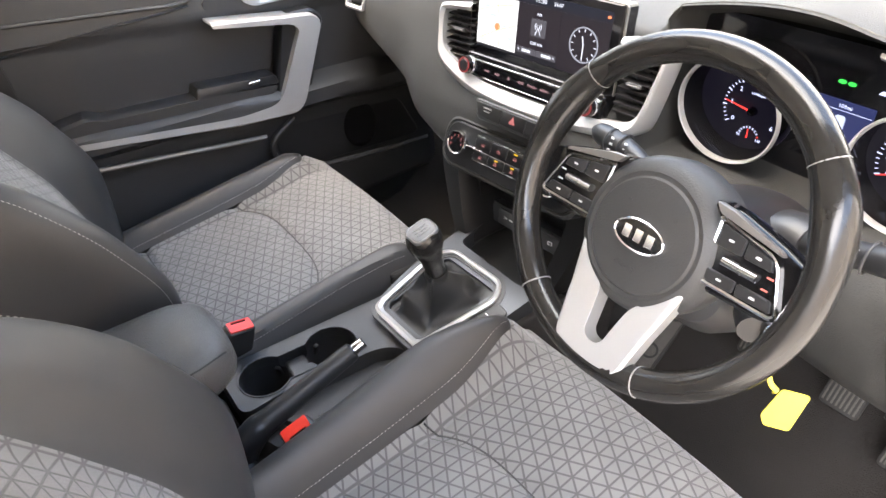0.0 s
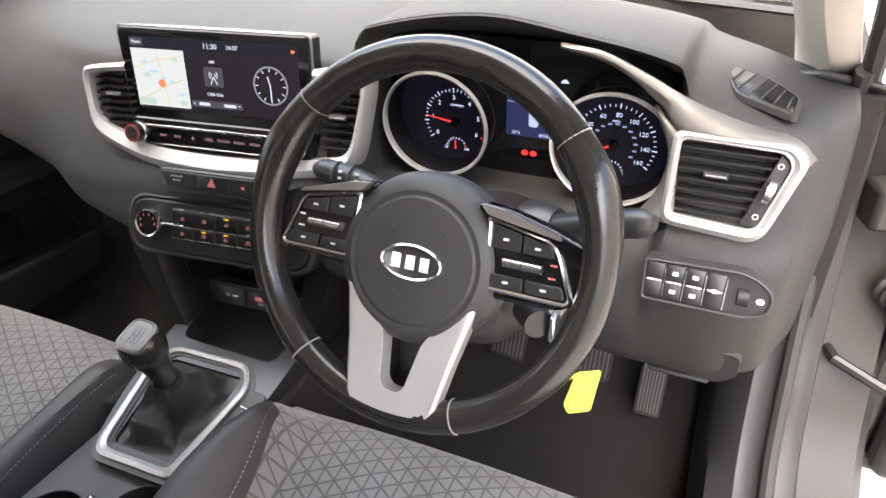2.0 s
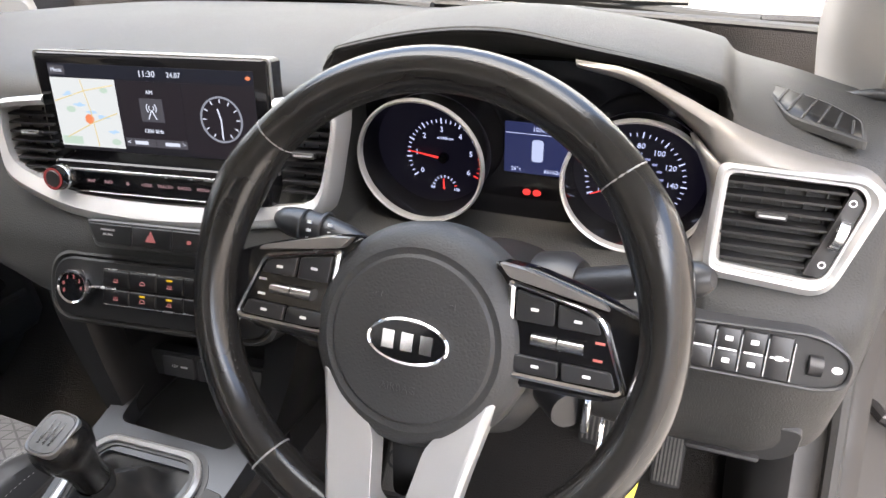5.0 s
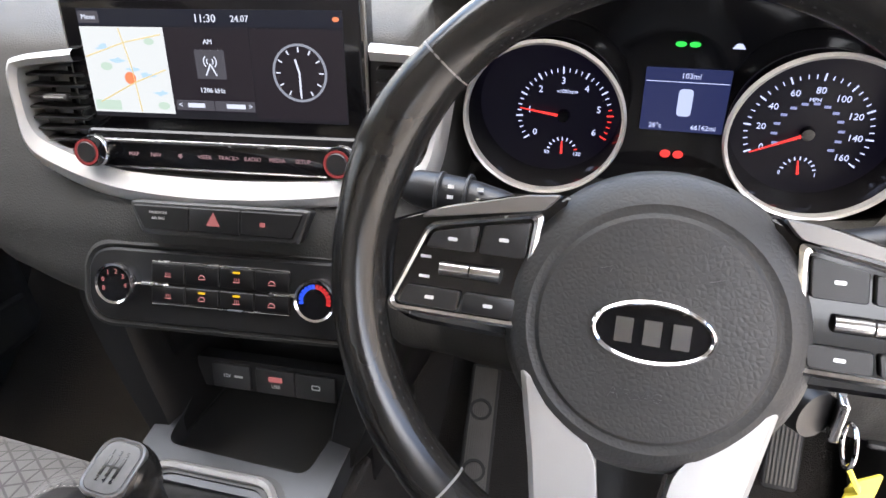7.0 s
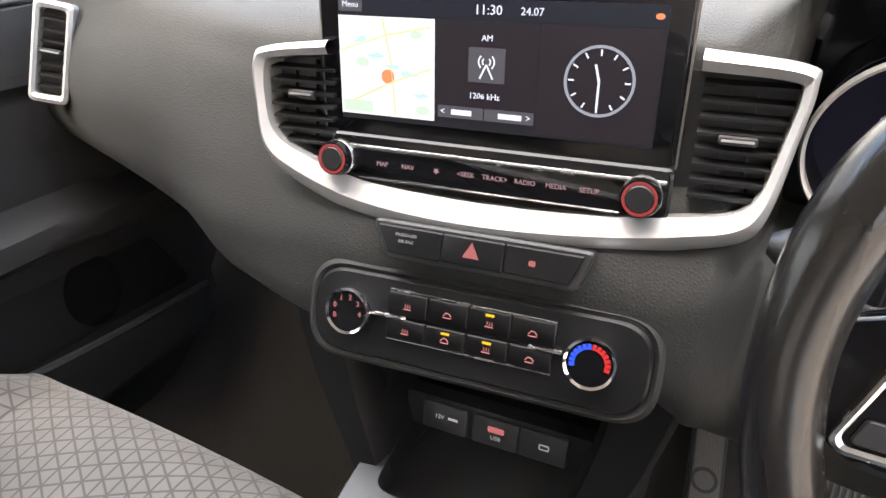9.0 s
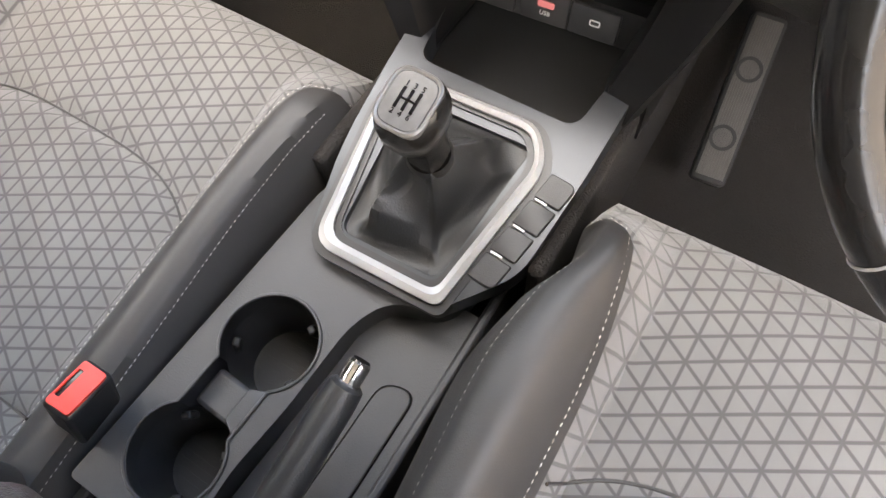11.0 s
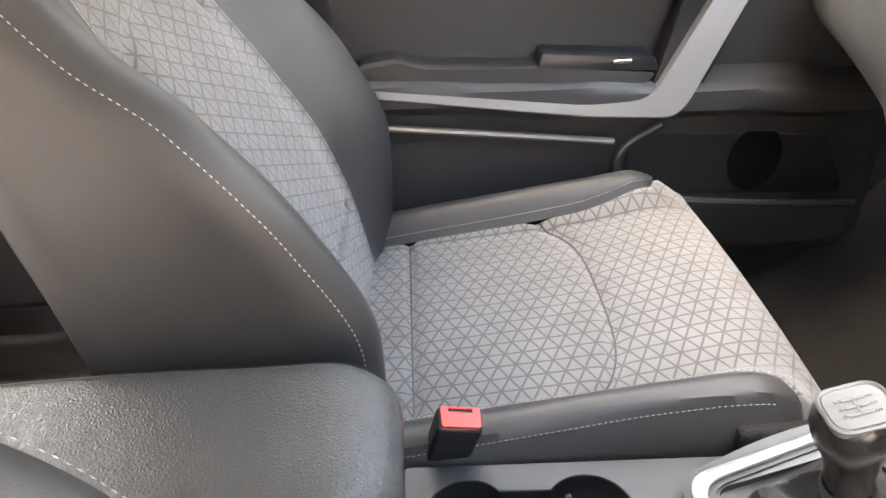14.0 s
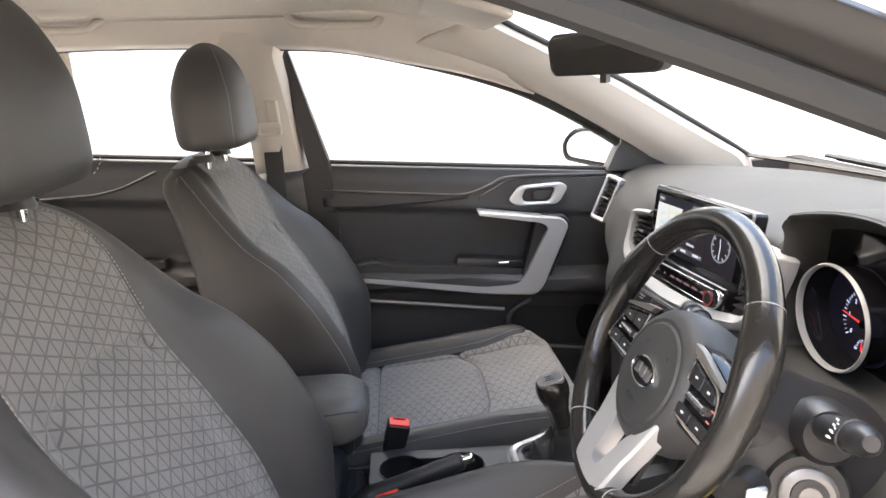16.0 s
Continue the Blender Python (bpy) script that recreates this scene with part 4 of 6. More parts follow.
part("status_light", prism(ellipse(0.101, 0.044, 0.003, 0.002, 12), 0.0077, 0.0081), pixel_orange, disp)
part("clock_rim", hoop(ellipse(0.066, 0, 0.0245, 0.0245, 40), ellipse(0.066, 0, 0.0225, 0.0225, 40), 0.0076, 0.0083), glowing("clock_rim", (0.5, 0.5, 0.52), 0.8), disp, "pale grey clock rim")
for k in range(12):
    m = pose(0.066, 0, 0, 0, 0, 30 * k)
    part("clock_mark", box(0.0012, 0.004, 0.0004, m @ pose(0, 0.0195, 0.008)), pixel_white, disp)
for ang, ln in ((15, 0.012), (180, 0.019)):
    part("clock_pointer", box(0.0016, ln, 0.0005, pose(0.066, 0, 0, 0, 0, ang) @ pose(0, ln / 2, 0.0085)), pixel_white, disp)

# ---- keys under the screen ----
strip = thing("media_key_strip", "glossy black key strip with two red-ringed knobs", "control panel")
strip.matrix_basis = KEYROW
part("panel", prism(rect(-0.137, 0.128, -0.014, 0.022, 0.006), -0.03, 0.010, 0.002), gloss_black, strip)
part("upper_rail", tube([(-0.132, 0.012, 0.012), (0.124, 0.012, 0.011)], 0.0018, 8, flat=0.6), dull_chrome, strip, "chrome rail")
part("lower_rail", tube([(-0.11, -0.0125, 0.011), (0.095, -0.0125, 0.011)], 0.0008, 6), chrome, strip)
ring_red = glowing("ring_red", (0.8, 0.1, 0.09), 0.5)
for x in (-0.127, 0.109):
    knob = part("knob", lathe([(0.0135, 0.005), (0.0135, 0.022), (0.0125, 0.025), (0.0, 0.025)], 28), gloss_black, strip, "ribbed black knob", at=pose(x, 0.002, 0))
    part("knob_rim", lathe([(0.0142, 0.008), (0.0145, 0.016), (0.0138, 0.017), (0.0134, 0.008)], 28), dull_chrome, knob)
    part("red_ring", hoop(ellipse(0, 0, 0.0118, 0.0118, 28), ellipse(0, 0, 0.0098, 0.0098, 28), 0.0248, 0.0256), ring_red, knob, "red lit ring")
    part("knob_cap", prism(ellipse(0, 0, 0.0096, 0.0096, 24), 0.0245, 0.0262, 0.001), smooth_black, knob)
pale_red = glowing("pale_red_mark", (0.9, 0.5, 0.48), 0.5)
for body, x in (("MAP", -0.090), ("NAV", -0.068), ("<SEEK", -0.020), ("TRACK>", 0.003), ("RADIO", 0.026), ("MEDIA", 0.049), ("SETUP", 0.073)):
    text("lettering", body, 0.0052, pale_red, strip, pose(x, 0.0, 0.0102))
star = [((0.0028 if k % 2 else 0.0013) * math.sin(k * math.pi / 5) - 0.044, (0.0028 if k % 2 else 0.0013) * math.cos(k * math.pi / 5)) for k in range(10)]
part("star_mark", prism(star, 0.010, 0.0104), pale_red, strip)

# ---- hazard strip ----
hazard = thing("hazard_switch_strip", "black switch strip with a red hazard triangle", "control panel")
hazard.matrix_basis = HAZARD
part("frame", prism(rounded([(-0.083, 0.013), (-0.070, -0.017), (0.080, -0.018), (0.091, 0.013)], 0.006), -0.02, 0.004, 0.002), smooth_black, hazard)
for a, b, c, d in ((-0.077, -0.023, -0.067, -0.023), (-0.0225, 0.026, -0.0225, 0.026), (0.0265, 0.084, 0.0265, 0.075)):
    part("key", prism(rounded([(a, 0.009), (c, -0.012), (d, -0.013), (b, 0.009)], 0.002), 0.003, 0.006, 0.001), key_black, hazard)
red_lit = glowing("red_lit", (0.9, 0.25, 0.22), 0.6)
part("hazard_triangle", prism([(-0.0055, -0.006), (0.0075, -0.006), (0.001, 0.006)], 0.006, 0.0064), red_lit, hazard, "red triangle")
part("lock_mark", prism(rect(0.045, 0.050, -0.004, 0.0, 0.001), 0.006, 0.0064), red_lit, hazard)
for y, w in ((0.003, 0.011), (-0.002, 0.008)):
    text("lettering", "PASSENGER" if y > 0 else "AIR BAG", 0.0034, dim_mark, hazard, pose(-0.052, y, 0.0062))

# ---- climate panel ----
climate = thing("climate_panel", "black climate panel with two chrome-ringed dials", "control panel")
climate.matrix_basis = CLIMATE
part("surround", hoop(rect(-0.138, 0.149, -0.043, 0.040, 0.034, 8), rect(-0.130, 0.141, -0.036, 0.033, 0.028, 8), -0.03, 0.001, 0.003), soft_dash, climate, "soft grained surround")
part("panel", prism(rect(-0.130, 0.141, -0.036, 0.033, 0.028, 8), -0.03, 0.006, 0.002), key_black, climate, "matt black stadium panel")
for y0, y1 in ((0.004, 0.0225), (-0.0145, 0.001)):
    for k in range(4):
        x = -0.0462 + 0.0338 * k
        key = part("key", prism(rect(x - 0.0165, x + 0.0165, y0, y1, 0.001), 0.005, 0.009, 0.0008), key_black, climate, "black push key")
        cy = (y0 + y1) / 2 - 0.001
        glyph = tube([(x - 0.0034, cy - 0.0022, 0.009), (x + 0.0034, cy - 0.0022, 0.009)], 0.0005, 4)
        if k % 2 == 0:
            for dx in (-0.002, 0.0, 0.002):
                glyph = add(glyph, tube([(x + dx, cy - 0.0012, 0.009), (x + dx + 0.0006, cy, 0.009), (x + dx, cy + 0.0018, 0.009)], 0.0004, 4))
        else:
            glyph = add(glyph, tube([(x - 0.0032, cy - 0.001, 0.009), (x - 0.0012, cy + 0.0016, 0.009), (x + 0.0016, cy + 0.0012, 0.009), (x + 0.0032, cy - 0.001, 0.009)], 0.0006, 4))
        part("mark", glyph, red_lit, key, "red symbol")
        lit = (y0 > 0 and k == 2) or (y0 < 0 and k in (1, 2))
        part("light", prism(rect(x - 0.0035, x + 0.0035, y1 - 0.0045, y1 - 0.0025, 0.0005), 0.009, 0.0093), glowing("amber", (1.0, 0.55, 0.02), 1.2) if lit else key_black, key, "amber light" if lit else "unlit light")
for y in (0.0238, -0.0158):
    part("rail", tube([(-0.062, y, 0.008), (0.072, y, 0.008)], 0.0009, 6), dull_chrome, climate, "thin chrome rail")
part("rail", tube([(-0.075, 0.002, 0.008), (-0.05, 0.002, 0.008), (-0.048, 0.0025, 0.006)], 0.0018, 6), dull_chrome, climate)
part("rail", tube([(0.078, 0.002, 0.008), (0.053, 0.002, 0.008)], 0.0018, 6), dull_chrome, climate)
for x in (-0.093, 0.100):
    dial = part("dial", lathe([(0.0185, 0.004), (0.0185, 0.018), (0.017, 0.020), (0.0, 0.020)], 32), gloss_black, climate, "black dial", at=pose(x, 0.002, 0))
    part("dial_ring", lathe([(0.0195, 0.004), (0.0198, 0.018), (0.0185, 0.0215), (0.0165, 0.0205)], 32), chrome, dial, "chrome ring")
    if x < 0:
        for k, body in enumerate("B01234"):
            a = radians(205 - 42 * k)
            text("lettering", body, 0.006, red_lit, dial, pose(0.0115 * math.cos(a), 0.0115 * math.sin(a), 0.0203))
    else:
        for k in range(14):
            a = radians(190 - 200 * k / 13)
            m = pose(0, 0, 0, 0, 0, math.degrees(a)) @ pose(0.0125, 0, 0.0203)
            part("temperature_mark", box(0.004, 0.0028, 0.0004, m), glowing("cold", (0.03, 0.12, 1.0), 1.0) if k < 7 else glowing("hot", (1.0, 0.04, 0.04), 0.8), dial, "blue mark" if k < 7 else "red mark")

# ---- instrument cluster ----
cluster = thing("instrument_cluster", "instrument cluster with two chrome-ringed lit dials", "instrument cluster")
CLUSTER = pose(0.38, 0.318, 0.885, 90)
cluster.matrix_basis = CLUSTER
part("back_plate", prism(rect(-0.20, 0.175, -0.105, 0.10, 0.03), -0.02, 0.0), gloss_black, cluster, "black glossy plate")
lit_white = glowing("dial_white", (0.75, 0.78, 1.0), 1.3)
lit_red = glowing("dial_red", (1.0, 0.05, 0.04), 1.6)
lit_green = glowing("lamp_green", (0.03, 0.9, 0.1), 1.2)
dial_face = glowing("dial_face", (0.008, 0.006, 0.015), 0.5)
for side, cx, px in ((-1, -0.112, -0.098), (1, 0.106, 0.103)):
    d = part("dial", prism(ellipse(cx, -0.006, 0.066, 0.064, 48), 0.0, 0.002), dial_face, cluster, "dark blue-black dial face")
    rows = [[(cx + r * math.cos(a), -0.004 + r * 0.97 * math.sin(a), z) for a in np.linspace(0, 2 * math.pi, 65)[:-1]] for r, z in ((0.064, 0.002), (0.0655, 0.03), (0.068, 0.042))]
    part("cowl", sheet(rows, True), gloss_black, d)
    rows = [[(cx + r * math.cos(a), -0.004 + r * 0.97 * math.sin(a), z) for a in np.linspace(0, 2 * math.pi, 65)[:-1]] for r, z in ((0.0668, 0.036), (0.0672, 0.0435), (0.0694, 0.045), (0.0712, 0.040))]
    part("ring", sheet(rows, True), satin, d, "chrome ring")
    hub = Vector((px, -0.011, 0.004))
    n, r = (33, 0.041) if side < 0 else (33, 0.047)
    a0, a1 = (215, -28) if side < 0 else (205, -33)
    for k in range(n):
        a = radians(lerp(a0, a1, k / (n - 1)))
        big = k % 4 == 0
        m = pose(hub.x, hub.y, 0, 0, 0, math.degrees(a)) @ pose(r, 0, 0.0035)
        hot = side < 0 and k > 26
        part("tick", box(0.006 if big else 0.0035, 0.0013 if big else 0.0008, 0.0006, m), lit_red if hot else lit_white, d)
    marks = [str(k) for k in range(7)] if side < 0 else [str(20 * k) for k in range(9)]
    for k, body in enumerate(marks):
        a = radians(lerp(a0, a1, k / (len(marks) - 1)))
        rr = r - (0.0095 if side < 0 else 0.011)
        text("lettering", body, 0.0085 if side < 0 else 0.0078, lit_white, d, pose(hub.x + rr * math.cos(a), hub.y + rr * math.sin(a), 0.004))
    if side > 0:
        for k in range(13):
            a = radians(lerp(a0, a1, k / 12))
            part("inner_mark", box(0.005, 0.0022, 0.0004, pose(hub.x + 0.025 * math.cos(a), hub.y + 0.025 * math.sin(a), 0.004)), glowing("dim_white", (0.5, 0.52, 0.8), 0.8), d)
        text("lettering", "MPH", 0.0045, lit_white, d, pose(hub.x, hub.y + 0.028, 0.004))
    else:
        text("lettering", "x1000rpm", 0.0045, lit_white, d, pose(hub.x + 0.002, hub.y + 0.022, 0.004))
    a = radians(172 if side < 0 else 205)
    tip = hub + Vector((math.cos(a), math.sin(a), 0)) * (r - 0.001)
    part("needle", tube([hub + Vector((0, 0, 0.004)), tip + Vector((0, 0, 0.004))], [0.0016, 0.0006], 6), lit_red, d, "red needle")
    part("needle_hub", cyl(0.006, 0.005, 0.006, Matrix.Translation(hub), 16), gloss_black, d)
    sub = hub + Vector((0.0, -0.036, 0))
    for k in range(9):
        a = radians(lerp(165, 15, k / 8))
        m = pose(sub.x, sub.y, 0, 0, 0, math.degrees(a)) @ pose(0.013, 0, 0.0035)
        part("tick", box(0.003, 0.0011, 0.0005, m), lit_red if (side < 0 and k == 8) else lit_white, d)
    part("needle", tube([sub + Vector((0, 0, 0.003)), sub + Vector((-0.002 if side > 0 else 0, 0.012, 0.003))], [0.0013, 0.0007], 6), lit_red, d, "red needle")
    for x, body in ((-0.014, "50" if side < 0 else "0"), (0.014, "130" if side < 0 else "1")):
        text("lettering", body, 0.005, lit_white, d, pose(sub.x + x, sub.y - 0.001, 0.004))
part("trip_display", prism(rect(-0.031, 0.038, -0.019, 0.036, 0.001), 0.0, 0.002), glowing("trip_blue", (0.022, 0.028, 0.085), 1.3), cluster, "blue trip display")
part("trip_line", slab(-0.030, 0.037, 0.0245, 0.025, 0.002, 0.0024), lit_white, cluster)
part("trip_car", prism(rect(-0.002, 0.010, -0.005, 0.019, 0.004), 0.002, 0.0025), glowing("trip_car", (0.75, 0.8, 1.0), 1.0), cluster, "small white car symbol")
for body, x, y, s in (("103mi", 0.006, 0.030, 0.0065), ("26\u00b0c", -0.018, -0.0145, 0.006), ("66162mi", 0.022, -0.0145, 0.006)):
    text("lettering", body, s, lit_white, cluster, pose(x, y, 0.0025))
for x in (-0.006, 0.005):
    part("warning_lamp", prism(ellipse(x, -0.041, 0.0045, 0.0035, 14), 0.0, 0.0015), lit_red, cluster, "red warning lamp")
    part("tell_tale", prism(ellipse(x, 0.056, 0.0045, 0.0022, 14), 0.0, 0.0015), lit_green, cluster, "green tell-tale")
part("tell_tale", prism([(0.034, 0.054), (0.044, 0.054), (0.041, 0.058), (0.037, 0.058)], 0.0, 0.0015), lit_white, cluster, "white tell-tale")
# lower lip of the binnacle
path = spline([(0.205, 0.262, 0.895), (0.21, 0.25, 0.845), (0.245, 0.24, 0.815), (0.30, 0.235, 0.806), (0.38, 0.232, 0.812), (0.45, 0.235, 0.806), (0.50, 0.24, 0.815), (0.54, 0.25, 0.85), (0.553, 0.262, 0.90), (0.545, 0.27, 0.95)], 60)
part("cowl_lip", tube(path, 0.006, 8), smooth_black, cluster, "black lip")
part("cowl_line", tube([p + Vector((0, -0.002, 0.006)) for p in path[8:44]], 0.0012, 6), dull_chrome, cluster, "thin bright line")

# ---- driver's end of the dashboard ----
DVENT = pose(0.605, 0.232, 0.885, 90 - 15)
fascia = thing("driver_vent_trim", "metallic grey trim panel round the driver's air vent", "trim")
top = spline([(0.425, 0.262, 1.003), (0.47, 0.258, 0.998), (0.52, 0.258, 0.978), (0.57, 0.256, 0.957), (0.62, 0.256, 0.942), (0.665, 0.262, 0.931), (0.688, 0.262, 0.912)], 40)
low = spline([(0.428, 0.268, 0.994), (0.48, 0.275, 0.978), (0.53, 0.272, 0.945), (0.556, 0.246, 0.928), (0.60, 0.24, 0.927), (0.645, 0.24, 0.925), (0.672, 0.242, 0.905)], 40)
part("upper_panel", sheet([[a, a.lerp(b, 0.33) + Vector((0, -0.006, 0.0)), a.lerp(b, 0.66) + Vector((0, -0.006, 0)), b] for a, b in zip(top, low)]), graphite, fascia, "metallic grey panel", solid=0.004)
left = spline([(0.53, 0.272, 0.945), (0.552, 0.262, 0.90), (0.548, 0.25, 0.86), (0.53, 0.24, 0.83)], 16)
right = spline([(0.556, 0.246, 0.928), (0.562, 0.236, 0.90), (0.566, 0.224, 0.86), (0.57, 0.216, 0.838)], 16)
part("side_panel", sheet([[a, a.lerp(b, 0.5) + Vector((0, -0.004, 0)), b] for a, b in zip(left, right)]), graphite, fascia, "metallic grey panel", solid=0.004)
o = rounded([(-0.052, 0.048), (0.060, 0.047), (0.076, 0.033), (0.048, -0.056), (-0.051, -0.050)], [0.01, 0.015, 0.02, 0.02, 0.015])
i = rounded([(-0.044, 0.042), (0.054, 0.040), (0.062, 0.028), (0.042, -0.042), (-0.043, -0.037)], [0.008, 0.01, 0.01, 0.012, 0.008])
part("bezel", hoop(o, i, -0.03, 0.004, 0.006), satin, fascia, "satin silver bezel", at=DVENT)
part("inner_rim", hoop(grown(i, 0.002), grown(i, -0.001), 0.003, 0.007), satin, fascia, "bright inner rim", at=DVENT)
part("recess_plate", prism(grown(i, 0.003), -0.04, -0.02), smooth_black, fascia, at=DVENT)
lines = [(-0.043, 0.047 - 0.0028 * (6 - k), -0.031 + 0.0108 * k) for k in range(7)]
v = vent("air_vent", "black slatted air vent at the driver's door", DVENT, lines, [(-0.028 + 0.016 * k, -0.036, 0.04) for k in range(5)], (-0.005, 0.008))
part("wheel_plate", prism(rounded([(0.026, -0.037), (0.043, -0.039), (0.060, 0.027), (0.050, 0.038)], 0.003), -0.006, 0.004, 0.001), hard_plastic, v, "thumbwheel plate")
wheel_m = pose(0.0455, 0.0, 0.003, 0, 0, -13) @ pose(0, 0, 0, 0, 90)
part("thumbwheel", cyl(0.013, 0.013, 0.007, wheel_m @ pose(0, 0, -0.0035), 28), dull_chrome, v, "ribbed thumbwheel")
for y, x in ((0.026, 0.051), (-0.027, 0.039)):
    part("mark", hoop(ellipse(x, y, 0.003, 0.003, 16), ellipse(x, y, 0.002, 0.002, 16), 0.004, 0.0045), white_mark, v)

SWITCH = pose(0.61, 0.172, 0.808, 90 - 20)
switches = thing("switch_panel", "black switch panel with lamp and assist switches", "control panel")
switches.matrix_basis = SWITCH
shape = [(-0.060, 0.012), (0.040, 0.016), (0.066, 0.0), (0.064, -0.024), (0.045, -0.031), (-0.058, -0.032)]
part("surround", hoop(rounded(shape, [0.006, 0.02, 0.02, 0.02, 0.02, 0.006]), rounded([(p[0] * 0.95, p[1] * 0.88 - 0.001) for p in shape], [0.004, 0.016, 0.016, 0.016, 0.016, 0.004]), -0.03, 0.006, 0.001), hard_plastic, switches)
part("panel", prism(rounded([(p[0] * 0.96, p[1] * 0.9 - 0.001) for p in shape], [0.004, 0.016, 0.016, 0.016, 0.016, 0.004]), -0.03, 0.003), smooth_black, switches)
for k in range(4):
    x = -0.047 + 0.0195 * k
    for y0, y1 in ((-0.0275, -0.0095), (-0.0085, 0.0095)) if k < 3 else ((-0.0275, 0.0095),):
        key = part("key", prism(rect(x - 0.009, x + 0.009, y0, y1, 0.0015), 0.002, 0.006, 0.0008), smooth_black, switches, "black push switch")
        if k:
            part("mark", prism(rect(x - 0.003, x + 0.003, (y0 + y1) / 2 - 0.002, (y0 + y1) / 2 + 0.002, 0.001), 0.006, 0.0063), white_mark, key, "white symbol")
    part("divider", slab(x + 0.0092, x + 0.0102, -0.026, 0.006, 0.003, 0.0075), dull_chrome, switches, "bright divider")
    part("light_bar", slab(x - 0.007, x + 0.007, -0.0097, -0.0083, 0.0055, 0.0066), white_mark, switches)
part("thumbwheel", cyl(0.009, 0.009, 0.010, pose(0.038, -0.010, 0.001, 0, 90, 0) @ pose(0, 0, -0.005), 24), smooth_black, switches, "black ribbed thumbwheel")
part("mark", prism(ellipse(0.054, -0.011, 0.004, 0.003, 12), 0.003, 0.0036), white_mark, switches)

knee = thing("fuse_cover", "black plastic cover under the driver's switches", "cover")
KNEE = pose(0.60, 0.212, 0.668, 90 + 20)
part("panel", prism(rounded([(-0.085, 0.032), (0.065, 0.036), (0.068, -0.01), (0.05, -0.035), (-0.085, -0.028)], 0.012), -0.01, 0.004, 0.001), hard_plastic, knee, at=KNEE)
part("pull", prism(rect(-0.03, 0.04, -0.034, -0.027, 0.003), 0.003, 0.010, 0.002), smooth_black, knee, "finger pull", at=KNEE)

defrost = thing("window_vent", "black slotted window vent on the dashboard top", "air vent")


def vent_top(x, y, up=0.0):
    return Vector((x, y, 0.963 - 0.13 * (x - 0.58) + 0.04 * (y - 0.392) + up))


mouth = rounded([(0.584, 0.372), (0.637, 0.347), (0.661, 0.318), (0.657, 0.274), (0.606, 0.295)], [0.006, 0.01, 0.008, 0.006, 0.01])
rows = [[vent_top(*p, h) for p in grown(mouth, g)] for g, h in ((0.007, -0.004), (0.006, 0.002), (0.003, 0.003), (0.0, 0.0015), (-0.001, -0.008))]
part("frame", sheet(rows, True), soft_dash, defrost, "moulded frame")
bm = bmesh.new()
bm.faces.new([bm.verts.new(vent_top(*p, 0.0006)) for p in grown(mouth, 0.001)])
part("recess_plate", bm, key_black, defrost, solid=0.002)
for k in range(6):
    t = (k + 0.5) / 6
    low = Vector((0.592, 0.335)).lerp(Vector((0.606, 0.295)), t * 3) if t < 0.33 else Vector((0.606, 0.295)).lerp(Vector((0.657, 0.276)), (t - 0.33) / 0.67)
    high = Vector((0.600, 0.366)).lerp(Vector((0.637, 0.347)), t * 2) if t < 0.5 else Vector((0.637, 0.347)).lerp(Vector((0.660, 0.305)), t * 2 - 1)
    part("slat", tube([vent_top(*low, 0.001), vent_top(*high, 0.001)], 0.0018, 6, flat=1.6), soft_dash, defrost)

# passenger's air vent at the door
o = Vector((-0.598, 0.253, 0.818))
ex, ey = (o - Vector((-0.628, 0.231, 0.829))).normalized(), (Vector((-0.574, 0.305, 0.915)) - o).normalized()
ez = ex.cross(ey).normalized()
ey = ez.cross(ex)
PVENT = Matrix((ex, ey, ez)).transposed().to_4x4()
PVENT.translation = o - ex * 0.018 + ez * 0.006
v = vent("air_vent", "silver-framed air vent at the passenger's door", PVENT, [(-0.012, 0.013, 0.018 + 0.013 * k) for k in range(7)], [], (0.0, 0.058))
part("bezel", hoop(rect(-0.021, 0.022, -0.002, 0.116, 0.008), rect(-0.014, 0.015, 0.007, 0.107, 0.005), -0.02, 0.004, 0.003), satin, v, "satin silver bezel")
part("recess_plate", prism(rect(-0.016, 0.017, 0.004, 0.11, 0.005), -0.03, -0.012), smooth_black, v)

# ---- steering column ----
column = thing("steering_column", "black column shroud with two stalks", "steering column")
AXIS = pose(0.372, 0.02, 0.885, 90 - 26)
rows = [[AXIS @ Vector((w * math.cos(a), -0.015 + h * math.sin(a), z)) for a in np.linspace(0, 2 * math.pi, 33)[:-1]] for w, h, z in ((0.045, 0.045, -0.04), (0.062, 0.058, -0.055), (0.068, 0.06, -0.10), (0.075, 0.06, -0.17), (0.085, 0.06, -0.24))]
part("shroud", sheet(rows, True), smooth_black, column, "black plastic shroud")
left_stalk = part("stalk", tube(spline([AXIS @ Vector(p) for p in ((-0.05, 0.02, -0.075), (-0.10, 0.033, -0.085), (-0.14, 0.040, -0.091), (-0.178, 0.044, -0.095))], 16), [0.008, 0.009, 0.010, 0.011, 0.012, 0.013, 0.014, 0.014, 0.0145, 0.0145, 0.0145, 0.014, 0.014, 0.0135, 0.013, 0.011, 0.006], 14), smooth_black, column, "black indicator stalk")
